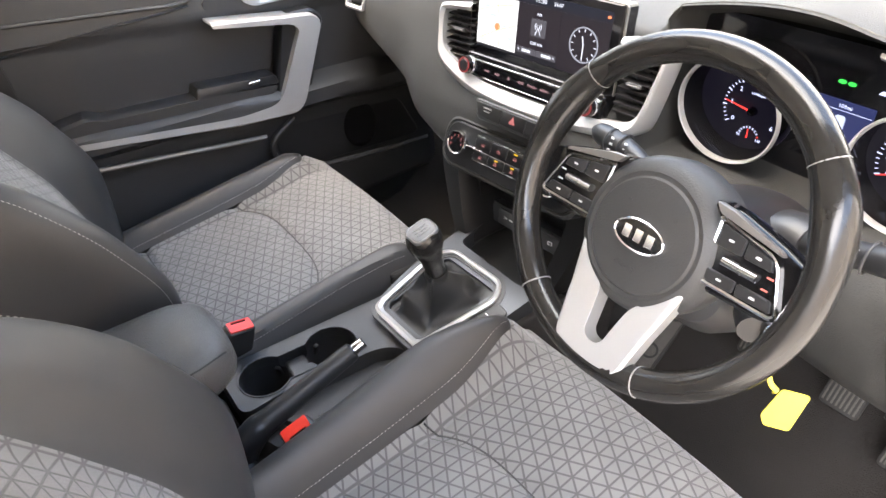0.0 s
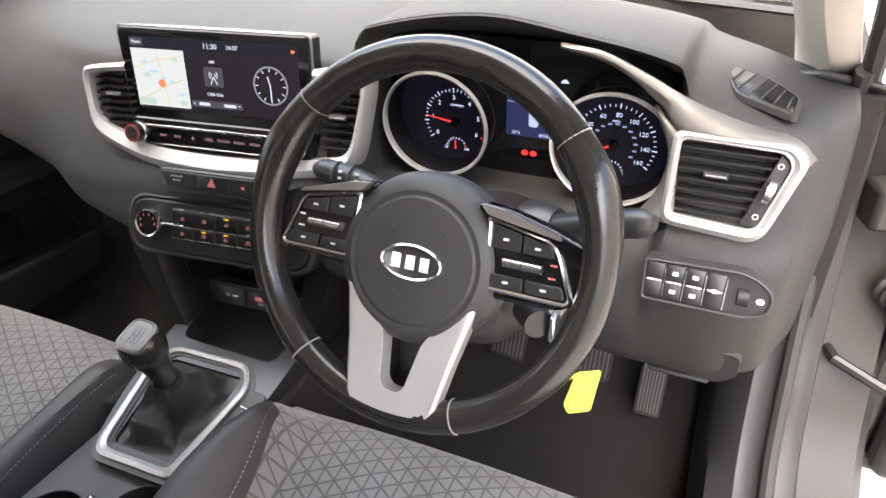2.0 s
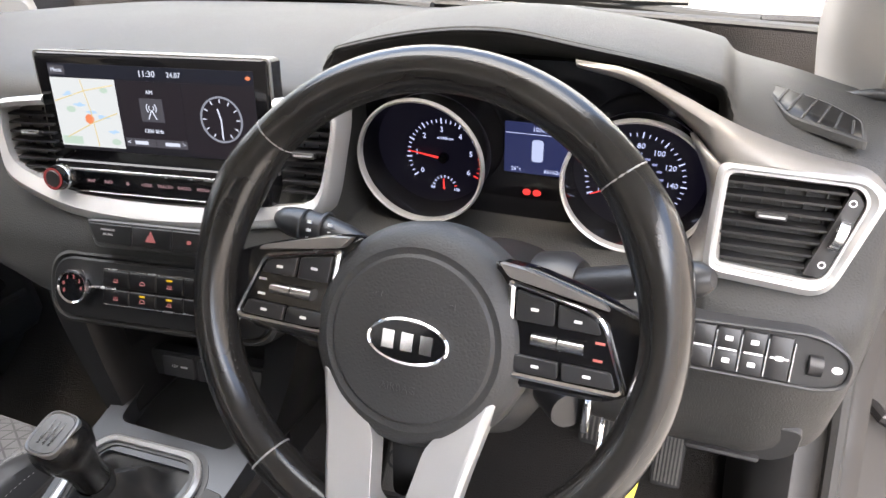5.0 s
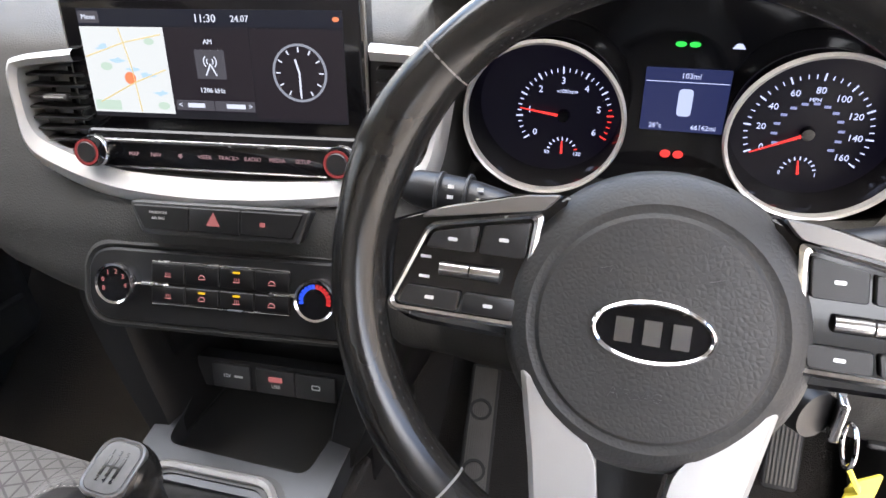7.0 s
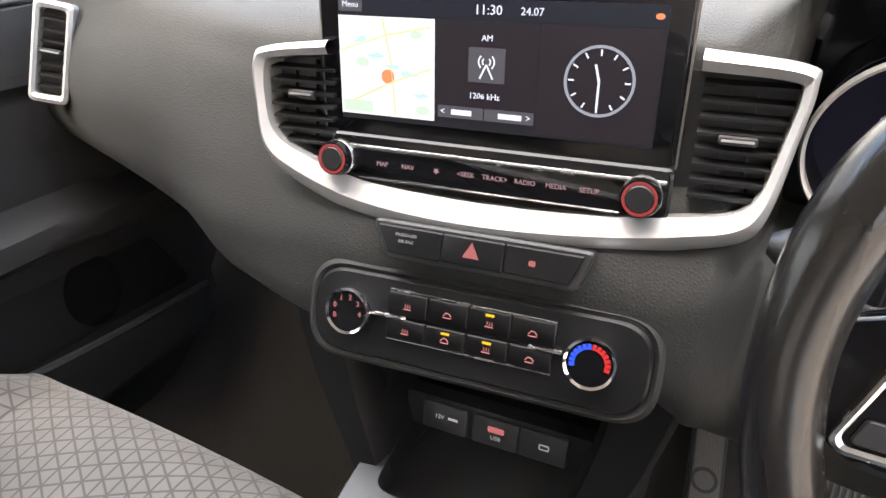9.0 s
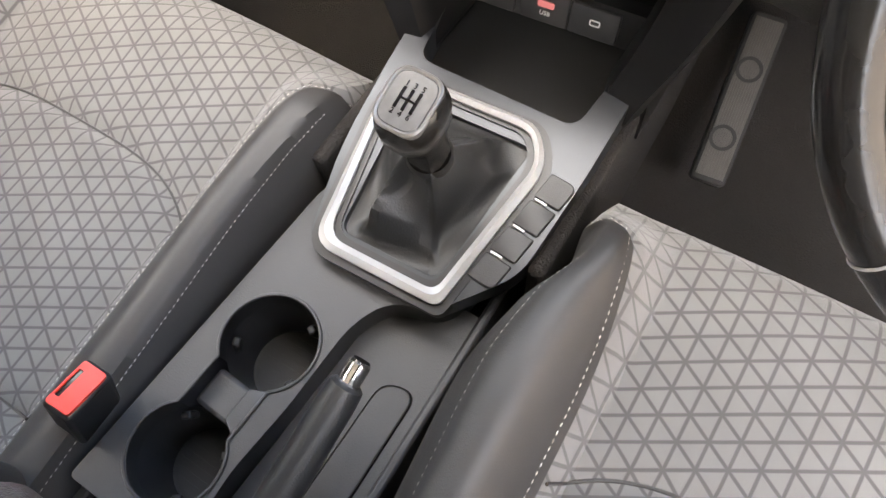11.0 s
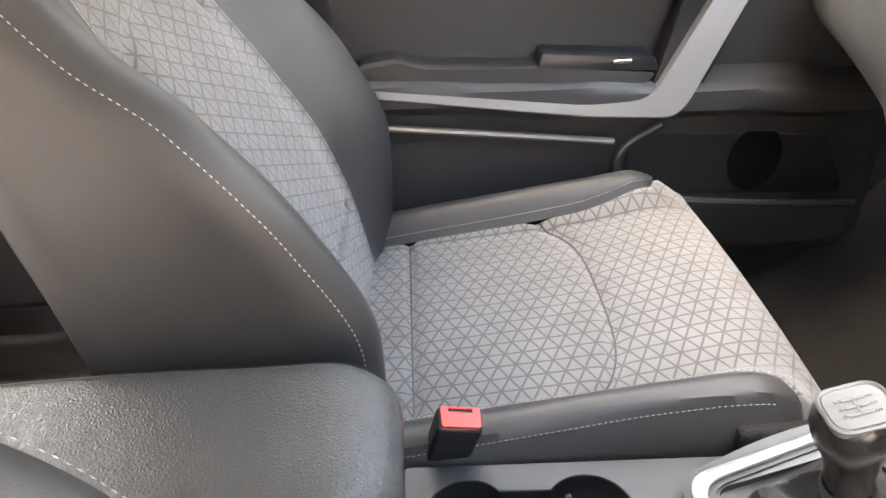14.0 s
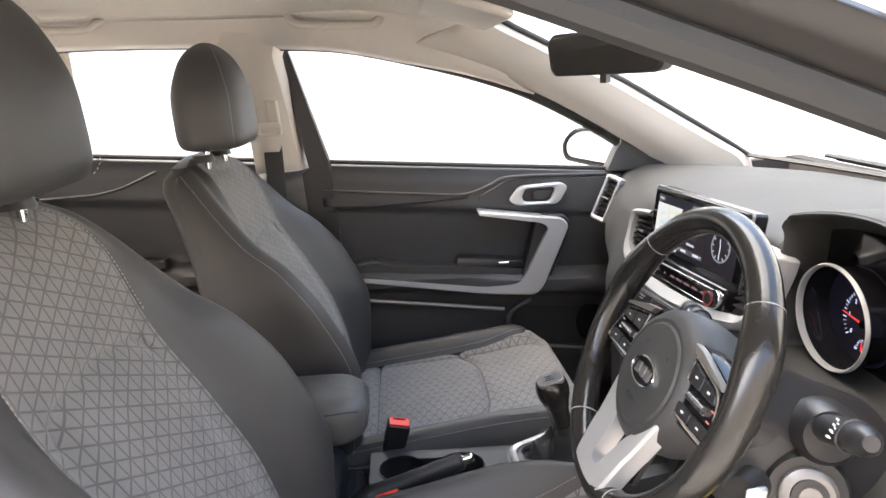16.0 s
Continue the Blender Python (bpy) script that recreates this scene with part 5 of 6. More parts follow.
right_stalk = part("stalk", tube(spline([AXIS @ Vector(p) for p in ((0.055, 0.014, -0.150), (0.10, 0.027, -0.130), (0.145, 0.040, -0.108), (0.186, 0.050, -0.090))], 16), [0.010, 0.011, 0.012, 0.013, 0.014, 0.0145, 0.0145, 0.0145, 0.014, 0.014, 0.0135, 0.0135, 0.014, 0.0145, 0.0145, 0.013, 0.007], 14), smooth_black, column, "black wiper stalk")
for x in (-0.145, -0.125):
    part("stalk_ring", tube([AXIS @ Vector((x, 0.039 + 0.0155 * math.cos(a), -0.089 + 0.0155 * math.sin(a))) for a in np.linspace(0, 2 * math.pi, 21)[:-1]], 0.0015, 6, closed=True), hard_plastic, left_stalk)
    for k in range(3):
        part("mark", box(0.004, 0.0025, 0.0012, AXIS @ pose(x + 0.01, 0.032 + 0.007 * k, -0.0748)), white_mark, left_stalk)
part("stalk_ring", tube([AXIS @ Vector((0.150, 0.041 + 0.016 * math.cos(a), -0.106 + 0.016 * math.sin(a))) for a in np.linspace(0, 2 * math.pi, 21)[:-1]], 0.0015, 6, closed=True), hard_plastic, right_stalk)
for k in range(4):
    part("mark", box(0.0035, 0.002, 0.0012, AXIS @ pose(0.135, 0.029 + 0.006 * k, -0.0975)), white_mark, right_stalk)
    part("mark", box(0.002, 0.0012, 0.0012, AXIS @ pose(0.141, 0.030 + 0.005 * k, -0.0945)), white_mark, right_stalk)

part("stalk_boss", tube([(0.43, 0.164, 0.828), (0.452, 0.158, 0.836), (0.462, 0.156, 0.838)], [0.034, 0.033, 0.026], 28), smooth_black, column, "round boss at the foot of the wiper stalk")
part("lock_surround", tube([(0.42, 0.150, 0.768), (0.455, 0.138, 0.774), (0.465, 0.135, 0.777)], [0.044, 0.043, 0.038], 32), smooth_black, column, "round surround of the ignition lock")
part("lock_ring", tube([(0.455, 0.138, 0.774), (0.470, 0.1335, 0.778), (0.473, 0.1325, 0.779)], [0.029, 0.028, 0.024], 28), graphite, column, "worn metal ring of the ignition lock")
part("lock_face", tube([(0.470, 0.1335, 0.778), (0.4745, 0.1322, 0.7795)], [0.019, 0.018], 24), smooth_black, column)
part("key_slot", tube([(0.470, 0.1335, 0.778), (0.4765, 0.1315, 0.780)], [0.012, 0.011], 20), graphite, column)
rows = [[AXIS @ Vector((w * math.copysign(abs(math.cos(a)) ** 0.6, math.cos(a)), -0.045 + h * math.copysign(abs(math.sin(a)) ** 0.6, math.sin(a)), z)) for a in np.linspace(0, 2 * math.pi, 41)[:-1]] for w, h, z in ((0.03, 0.03, -0.075), (0.060, 0.052, -0.082), (0.072, 0.066, -0.11), (0.074, 0.07, -0.17), (0.07, 0.07, -0.22))]
part("lower_shroud", sheet(rows, True), hard_plastic, column, "grained lower shroud")

# key in the lock with its paper tag
key = thing("key_tag", "yellow plastic key tag hanging from the ignition key", "key tag")
part("lock_barrel", cyl(0.017, 0.015, 0.03, look((0.455, 0.085, 0.79), (0.40, 0.16, 0.78)), 20), smooth_black, key, "black lock barrel")
part("key_head", box(0.006, 0.022, 0.03, pose(0.485, 0.07, 0.79)), dull_chrome, key, bevel=0.002)
ring = [Vector((0.497, 0.068 + 0.013 * math.cos(a), 0.768 + 0.014 * math.sin(a))) for a in np.linspace(0, 2 * math.pi, 25)[:-1]]
part("key_ring", tube(ring, 0.0014, 6, closed=True), chrome, key, "steel ring")
loop = spline([(0.498, 0.062, 0.757), (0.505, 0.060, 0.745), (0.510, 0.066, 0.735), (0.506, 0.07, 0.727)], 12)
part("tag_loop", tube(loop, 0.003, 6, flat=0.5), yellow_tag, key)
TAG = pose(0.518, 0.080, 0.702, 84, 14, 34)
tag = part("tag", prism(rounded([(-0.014, 0.024), (0.013, 0.028), (0.016, -0.024), (-0.009, -0.028), (-0.017, -0.016)], 0.004), -0.0008, 0.0008), yellow_tag, key, "yellow tag", at=TAG)

# ---- pedals ----


def pedal(name, label, at, w, h, ribs, arm_to):
    p = thing(name, label, "pedal", "pedals")
    p.matrix_basis = at
    part("pad", prism(rect(-w / 2, w / 2, -h / 2, h / 2, 0.008), -0.006, 0.004, 0.002), rubber, p, "ribbed rubber pad")
    for k in range(ribs):
        x = lerp(-w / 2 + 0.006, w / 2 - 0.006, k / (ribs - 1))
        part("rib", slab(x - 0.0013, x + 0.0013, -h / 2 + 0.007, h / 2 - 0.007, 0.003, 0.006), pedal_rubber, p)
    if arm_to:
        part("arm", tube(spline([(0, 0, -0.006), (0, 0.04, -0.03), arm_to], 10), 0.008, 8), steel, p, "steel arm")
    return p


pedal("accelerator_pedal", "grey ribbed accelerator pedal", pose(0.573, 0.42, 0.42, 62, 0, 0), 0.042, 0.11, 7, (0, 0.10, -0.12))
pedal("brake_pedal", "grey ribbed brake pedal", pose(0.475, 0.42, 0.435, 62, 0, 0), 0.06, 0.06, 8, (0, 0.12, -0.10))
pedal("clutch_pedal", "grey ribbed clutch pedal", pose(0.33, 0.42, 0.435, 62, 0, 0), 0.06, 0.065, 8, (0, 0.12, -0.10))
foot_rest = pedal("foot_rest", "worn grey ribbed foot rest beside the console", pose(0.189, 0.362, 0.392, 25, 6, 10), 0.042, 0.21, 11, None)
for y in (-0.05, 0.035):
    boss = part("boss", lathe([(0.016, 0.004), (0.0155, 0.0068), (0.012, 0.0068), (0.011, 0.0052), (0.0, 0.0052)], 24), rubber, foot_rest, "round fixing boss")
    boss.matrix_basis = pose(-0.002, y, 0)

# ---- centre console ----


def holed(outline, holes, z0, z1):
    """A plate of an outline with holes through it."""
    bm = bmesh.new()
    edges = []
    for loop in (outline, *holes):
        vs = [bm.verts.new((p[0], p[1], z1)) for p in loop]
        edges += [bm.edges.new((vs[k - 1], vs[k])) for k in range(len(vs))]
    bmesh.ops.triangle_fill(bm, use_beauty=True, use_dissolve=False, edges=edges)
    made = bmesh.ops.extrude_face_region(bm, geom=list(bm.faces))
    bmesh.ops.translate(bm, verts=[v for v in made["geom"] if isinstance(v, bmesh.types.BMVert)], vec=(0, 0, z0 - z1))
    return bm


console = thing("centre_console", "dark plastic centre console between the seats", "console")
CUPS = ((-0.057, -0.286, 0.040), (-0.050, -0.178, 0.042))


def peanut(a, b, half):
    """The outline of two round wells joined by a neck."""
    (ax, ay, ar), (bx, by, br) = a, b
    turn = math.atan2(by - ay, bx - ax)
    pa, pb = math.asin(half / ar), math.asin(half / br)
    one = [(ax + ar * math.cos(turn + t), ay + ar * math.sin(turn + t)) for t in np.linspace(pa, 2 * math.pi - pa, 34)]
    two = [(bx + br * math.cos(turn + t), by + br * math.sin(turn + t)) for t in np.linspace(-math.pi + pb, math.pi - pb, 34)]
    return one + two


well = peanut(*CUPS, 0.027)
deck = rounded([(-0.118, -0.344), (-0.007, -0.344), (-0.010, -0.274), (-0.003, -0.211), (0.0, -0.13), (0.016, -0.096), (0.066, -0.080), (0.075, -0.03), (-0.10, -0.03)], [0.006, 0.02, 0.01, 0.01, 0.03, 0.03, 0.02, 0.01, 0.01])
part("cup_deck", holed(deck, [well], 0.470, 0.514), hard_plastic, console, "grained deck round the cup holders", bevel=0.003)
part("side_wall", slab(-0.118, -0.108, -0.70, 0.12, 0.28, 0.49), hard_plastic, console, bevel=0.003)
part("side_wall", slab(0.084, 0.0935, -0.70, 0.06, 0.28, 0.489), hard_plastic, console, bevel=0.003)
part("brake_tray", holed(rounded([(-0.012, -0.36), (0.092, -0.36), (0.094, -0.06), (0.006, -0.06)], 0.01), [rounded([(0.012, -0.345), (0.062, -0.345), (0.062, -0.290), (0.014, -0.285)], 0.02)], 0.47, 0.486), hard_plastic, console, "grained tray under the handbrake", bevel=0.002)
part("tray_floor", slab(0.0, 0.075, -0.35, -0.27, 0.42, 0.44), smooth_black, console)
part("tray_lid", prism(rounded([(0.041, -0.284), (0.073, -0.287), (0.074, -0.146), (0.044, -0.152)], [0.004, 0.004, 0.016, 0.016]), 0.484, 0.4885, 0.001), hard_plastic, console, "grained lid")
part("lid_joint", hoop(rounded([(0.0395, -0.2855), (0.0745, -0.2885), (0.0755, -0.1445), (0.0425, -0.1505)], [0.004, 0.004, 0.016, 0.016]), rounded([(0.041, -0.284), (0.073, -0.287), (0.074, -0.146), (0.044, -0.152)], [0.004, 0.004, 0.016, 0.016]), 0.484, 0.4868), gloss_black, console)
part("rear_body", slab(-0.10, 0.082, -0.80, -0.385, 0.28, 0.55), key_black, console, bevel=0.02)
part("rear_skirt", slab(-0.105, 0.08, -0.42, -0.350, 0.40, 0.497), key_black, console, bevel=0.02)

holder = thing("cup_holders", "pair of round black cup holders with grip lugs", "cup holder")
part("rim", tube([(p[0], p[1], 0.5145) for p in grown(well, 0.0015)], 0.0016, 6, closed=True), hard_plastic, holder, "raised bead round both wells")
part("well_wall", sheet([[(p[0], p[1], z) for p in well] for z in (0.514, 0.495)], True), smooth_black, holder)
neck = Vector((CUPS[0][0], CUPS[0][1], 0)).lerp(Vector((CUPS[1][0], CUPS[1][1], 0)), 0.495)
part("saddle", box(0.054, 0.034, 0.07, pose(neck.x, neck.y, 0.464, 0, 0, -3.5)), hard_plastic, holder, "low bridge between the wells", bevel=0.004)
part("tab", prism(rounded([(neck.x + 0.012, neck.y - 0.014), (neck.x + 0.034, neck.y - 0.026), (neck.x + 0.036, neck.y + 0.024), (neck.x + 0.014, neck.y + 0.016)], 0.003), 0.500, 0.5135, 0.001), hard_plastic, holder, "flat tab beside the bridge")
for n, (x, y, r) in enumerate(CUPS):
    cup = part("cup", lathe([(r, -0.019), (r - 0.001, -0.03), (r - 0.006, -0.075), (0.0, -0.076)], 40), smooth_black, holder, "deep round cup", at=pose(x, y, 0.514))
    part("mat", prism(ellipse(0, 0, r - 0.009, r - 0.009, 32), -0.0755, -0.0735), rubber, cup, "ribbed rubber mat")
    for k in range(9):
        w = math.sqrt(max(0.0, (r - 0.011) ** 2 - (0.007 * (k - 4)) ** 2))
        part("mat_rib", slab(-w, w, 0.007 * (k - 4) - 0.001, 0.007 * (k - 4) + 0.001, -0.074, -0.0728), rubber, cup)
    for a in (-30, 60, 200) if n else (30, 130, -60):
        part("lug", box(0.007, 0.009, 0.022, pose(0, 0, 0, 0, 0, a) @ pose(r - 0.005, 0, -0.026, 0, -14, 0)), key_black, cup, bevel=0.002)

# gear lever: silver surround on a sloping plate, gaiter, knob
SLOPE = pose(0.0, 0.0, 0.546, 11)
plate = thing("gear_surround", "satin silver gear surround on a dark metallic plate", "gear surround")
plate.matrix_basis = SLOPE
outer = rounded([(-0.072, -0.094), (0.058, -0.090), (0.105, -0.03), (0.112, 0.075), (0.115, 0.23), (-0.105, 0.23), (-0.104, 0.10), (-0.096, 0.0)], [0.02, 0.012, 0.02, 0.02, 0.005, 0.005, 0.02, 0.03])
hole = rounded([(-0.052, -0.068), (0.046, -0.066), (0.060, 0.074), (-0.066, 0.070)], 0.012)
bin_hole = rounded([(-0.078, 0.108), (0.082, 0.108), (0.098, 0.215), (-0.088, 0.215)], [0.014, 0.014, 0.003, 0.003])
part("base_plate", holed(outer, [hole, bin_hole], -0.03, 0.0), material("dark_metallic", (0.05, 0.053, 0.058), 0.33, 0.6, blotch=0.1), plate, "dark metallic plate", bevel=0.002)
o = rounded([(-0.066, -0.090), (0.060, -0.086), (0.080, 0.062), (0.055, 0.094), (-0.068, 0.088), (-0.088, 0.058)], [0.022, 0.010, 0.02, 0.016, 0.016, 0.02])
i = rounded([(-0.055, -0.076), (0.049, -0.073), (0.068, 0.060), (0.050, 0.084), (-0.062, 0.080), (-0.078, 0.054)], [0.018, 0.010, 0.018, 0.012, 0.012, 0.018])
i = grown(i, 0.0025)
part("surround", hoop(o, i, -0.005, 0.006, 0.003), satin, plate, "satin silver frame")
part("inner_lip", hoop(grown(i, 0.001), grown(i, -0.006), -0.012, 0.002), smooth_black, plate, "black inner lip")
part("outer_lip", hoop(grown(o, 0.007), grown(o, -0.001), -0.012, 0.001), smooth_black, plate, "black lip")
for k in range(4):
    a, b = Vector((0.066, -0.052)).lerp(Vector((0.086, 0.062)), k / 4), Vector((0.066, -0.052)).lerp(Vector((0.086, 0.062)), (k + 1) / 4)
    side = Vector((0.025, -0.002))
    d = (b - a) * 0.06
    key = part("key", prism(rounded([tuple(a + d), tuple(a + d + side), tuple(b - d + side), tuple(b - d)], [0.002, 0.008 if k == 0 else 0.002, 0.008 if k == 3 else 0.002, 0.002]), -0.002, 0.003, 0.001), hard_plastic, plate, "blank push key")
    if k:
        part("key_light", tube([(a.x + 0.003, a.y, 0.003), (a.x + 0.014, a.y - 0.001, 0.003)], 0.0011, 6), white_mark, key, "pale divider")

lever = thing("gear_lever", "black leather gear lever with chrome shift plate", "gear lever")
base = [Vector((p[0], p[1], 0)) for p in grown(i, -0.005)]
base = [SLOPE @ Vector((p.x, p.y, -0.006)) for p in base]
neck = Vector((0.004, 0.0, 0.612))
rows = []
n = len(base)
for k in range(25):
    t = k / 24
    row = []
    for j, p in enumerate(base):
        a = 2 * math.pi * j / n + math.atan2(base[0].y, base[0].x)
        q = neck + Vector((0.016 * math.cos(math.atan2(p.y - neck.y, p.x - neck.x)), 0.016 * math.sin(math.atan2(p.y - neck.y, p.x - neck.x)), 0))
        s = t**0.75
        m = p.lerp(q, s)
        ang = math.atan2(p.y - neck.y, p.x - neck.x)
        fold = math.sin(math.pi * t) ** 0.8 * (0.016 * (1 - 2 * abs(math.sin(2 * ang + 0.5 + 1.3 * t)) ** 0.7) + 0.008 * math.cos(3 * ang - 4 * t) + 0.006 * (1 - 2 * abs(math.sin(3.5 * ang + 3 * t))))
        m.z = lerp(p.z, q.z, t**1.25) + fold * 0.9
        out = Vector((p.x - neck.x, p.y - neck.y, 0)).normalized()
        row.append(m + out * fold * 0.7)
    rows.append(row)
part("gaiter", sheet(rows, True), leather, lever, "creased black leather gaiter", sub=1)
for ang in (-1.45, -1.60, 1.5, 1.65):
    j = min(range(n), key=lambda k: abs((math.atan2(base[k].y - neck.y, base[k].x - neck.x) - ang + math.pi) % (2 * math.pi) - math.pi))
    stitches([rows[k][j] + Vector((0, math.sin(ang) * 0.001, 0.0012)) for k in range(24)], "gaiter_seam", lever, 0.003, 0.002, 0.0005).data.materials[0] = rubber
prof = [(-0.100, 0.0165, 0.0165), (-0.092, 0.016, 0.016), (-0.075, 0.0162, 0.0165), (-0.060, 0.0172, 0.018), (-0.046, 0.0195, 0.0215), (-0.033, 0.0225, 0.0260), (-0.020, 0.0238, 0.0280), (-0.010, 0.0230, 0.0270), (-0.003, 0.0208, 0.0245), (0.0, 0.0190, 0.0225)]
rows = [[(a * math.copysign(abs(math.cos(u)) ** 0.85, math.cos(u)), b * math.copysign(abs(math.sin(u)) ** 0.85, math.sin(u)), z) for u in np.linspace(0, 2 * math.pi, 37)[:-1]] for z, a, b in prof]
bm = sheet(rows, True)
bmesh.ops.holes_fill(bm, edges=[e for e in bm.edges if e.is_boundary], sides=0)
UPRIGHT = Matrix.Translation((0.013, -0.026, 0.702)) @ Matrix.Rotation(radians(14), 4, "X") @ Matrix.Rotation(radians(4), 4, "Y")
knob = part("knob", bm, rim_leather, lever, "smooth black leather knob", at=UPRIGHT)
part("knob_rim", hoop(rect(-0.0188, 0.0188, -0.0228, 0.0228, 0.014, 8), rect(-0.0160, 0.0160, -0.0200, 0.0200, 0.012, 8), -0.004, 0.0015, 0.001), graphite, knob, "polished metal rim")
cap = part("shift_plate", prism(rect(-0.0161, 0.0161, -0.0201, 0.0201, 0.012, 8), -0.002, 0.0018, 0.0008), plate_metal, knob, "brushed metal shift plate")
for x in (-0.006, 0.0, 0.006):
    part("shift_line", slab(x - 0.0011, x + 0.0011, -0.0078, 0.0078, 0.0018, 0.0024), gloss_black, cap)
part("shift_line", slab(-0.006, 0.0068, -0.0007, 0.0007, 0.0018, 0.0024), gloss_black, cap)
for k, body in enumerate("135246"):
    text("lettering", body, 0.0056, gloss_black, cap, pose(-0.006 + 0.006 * (k % 3), 0.0105 if k < 3 else -0.0105, 0.002))
part("collar", lathe([(0.0185, -0.105), (0.0195, -0.098), (0.0175, -0.092)], 28), leather, knob)

# stowage bin and sockets under the climate panel
tray = thing("stowage_bin", "dark open stowage bin with sockets above", "bin")
part("floor", slab(-0.10, 0.115, 0.09, 0.30, 0.515, 0.53), rubber, tray, "rubber floor")
part("back_wall", box(0.22, 0.012, 0.10, pose(0.01, 0.262, 0.57, -8)), smooth_black, tray)
for x in (-0.104, 0.118):
    part("cheek", slab(x - 0.006, x + 0.006, 0.17, 0.30, 0.50, 0.70), key_black, tray)
part("roof", slab(-0.11, 0.12, 0.16, 0.33, 0.695, 0.70), key_black, tray)
part("rear_wall", slab(-0.11, 0.12, 0.315, 0.33, 0.50, 0.70), smooth_black, tray)
SOCKET = pose(0.005, 0.196, 0.592, 90 - 12, 0, 4)
socket = thing("socket_panel", "black panel with power and charging sockets", "socket")
socket.matrix_basis = SOCKET
part("panel", prism(rect(-0.095, 0.10, -0.018, 0.018, 0.003), -0.02, 0.0), smooth_black, socket)
for k, x in enumerate((-0.052, 0.0, 0.047)):
    lidp = part("flap", prism(rect(x - 0.024, x + 0.022, -0.016, 0.014, 0.003), 0.0, 0.004, 0.001), hard_plastic, socket, "small black flap")
    if k == 1:
        part("port", prism(rect(x - 0.008, x + 0.008, 0.0, 0.006, 0.001), 0.004, 0.0048), red_lit, lidp, "red lit port")
        text("lettering", "USB", 0.006, white_mark, lidp, pose(x, -0.006, 0.0042))
    elif k == 0:
        text("lettering", "12V", 0.006, white_mark, lidp, pose(x - 0.006, 0.0, 0.0042))
        part("mark", slab(x + 0.003, x + 0.013, -0.001, 0.0015, 0.004, 0.0045), white_mark, lidp)
    else:
        part("mark", hoop(rect(x - 0.005, x + 0.005, -0.003, 0.003, 0.002), rect(x - 0.0038, x + 0.0038, -0.0018, 0.0018, 0.001), 0.004, 0.0045), white_mark, lidp)

# legs that carry the centre stack down to the console
legs = thing("centre_stack", "dark plastic sides of the centre stack", "centre stack")
for side, pts in ((-1, [(-0.168, 0.146, 0.745), (-0.159, 0.136, 0.70), (-0.140, 0.128, 0.64), (-0.115, 0.121, 0.575), (-0.106, 0.119, 0.548)]), (1, [(0.162, 0.180, 0.745), (0.157, 0.172, 0.70), (0.142, 0.158, 0.64), (0.12, 0.145, 0.575), (0.114, 0.14, 0.552)])):
    path = spline(pts, 20)
    rows = [[(p.x + side * 0.012, p.y + 0.20, p.z - 0.02), (p.x + side * 0.006, p.y + 0.02, p.z), (p.x, p.y, p.z), (p.x - side * lerp(0.046, 0.020, k / 20), p.y + 0.004, p.z), (p.x - side * lerp(0.052, 0.026, k / 20), p.y + 0.02, p.z), (p.x - side * 0.030, p.y + 0.20, p.z)] for k, p in enumerate(path)]
    part("leg", sheet(rows), key_black, legs, solid=0.003, smooth=50)
part("tunnel_side", slab(0.105, 0.121, -0.02, 0.62, 0.27, 0.535), carpet, legs, "carpeted tunnel side", bevel=0.005)
part("tunnel_side", slab(-0.121, -0.105, -0.02, 0.62, 0.27, 0.535), carpet, legs, "carpeted tunnel side", bevel=0.005)

# armrest
arm = thing("armrest", "padded black armrest with a sewn edge", "armrest")
rows = []
for k, y in enumerate([*np.linspace(-0.70, -0.38, 22), *(-0.331 - 0.049 * math.cos(t) for t in np.linspace(0.12, math.pi / 2, 12))]):
    f = math.sqrt(max(0.0, 1 - max(0.0, (y + 0.38) / 0.0492) ** 2))
    wide = 0.082 * ramp(-y, [(0.331, 0.80), (0.40, 0.93), (0.55, 1.0)]) * (0.62 + 0.38 * f)
    ring = []
    for a in np.linspace(0, 2 * math.pi, 49)[:-1]:
        c, q = math.cos(a), math.sin(a)
        ring.append((-0.006 + wide * math.copysign(abs(c) ** 0.42, c), y, 0.668 + (0.012 + 0.027 * f) * math.copysign(abs(q) ** 0.55, q) + 0.005 * math.cos(c * 1.5)))
    rows.append(ring)
bm = sheet(rows, True)
bmesh.ops.holes_fill(bm, edges=[e for e in bm.edges if e.is_boundary], sides=0)
part("pad", bm, armrest_skin, arm, "grained black padding", smooth=80)
for k in (4, 20):
    part("seam", tube([Vector(r[k]) + Vector((0.0006 if k == 4 else -0.0006, 0, 0.0004)) for r in rows[:-2]], 0.0012, 6), rubber, arm, "sewn seam")
part("hinge_box", slab(-0.06, 0.056, -0.70, -0.42, 0.53, 0.645), key_black, arm, bevel=0.01)

# handbrake
brake = thing("handbrake", "black leather handbrake with a chrome button", "handbrake")
tip, foot = Vector((0.050, -0.180, 0.587)), Vector((0.040, -0.335, 0.528))
d = (tip - foot).normalized()
path = [foot.lerp(tip, t) for t in (0, 0.06, 0.12, 0.4, 0.7, 0.92, 0.985, 1.0)]
part("grip", tube(path, [0.0165, 0.0175, 0.0165, 0.0150, 0.0145, 0.0140, 0.013, 0.010], 16, flat=1.1), leather, brake, "sewn black leather grip")
part("button", tube([tip, tip + d * 0.004, tip + d * 0.016, tip + d * 0.018], [0.0085, 0.0088, 0.0088, 0.007], 16), chrome, brake, "chrome button")
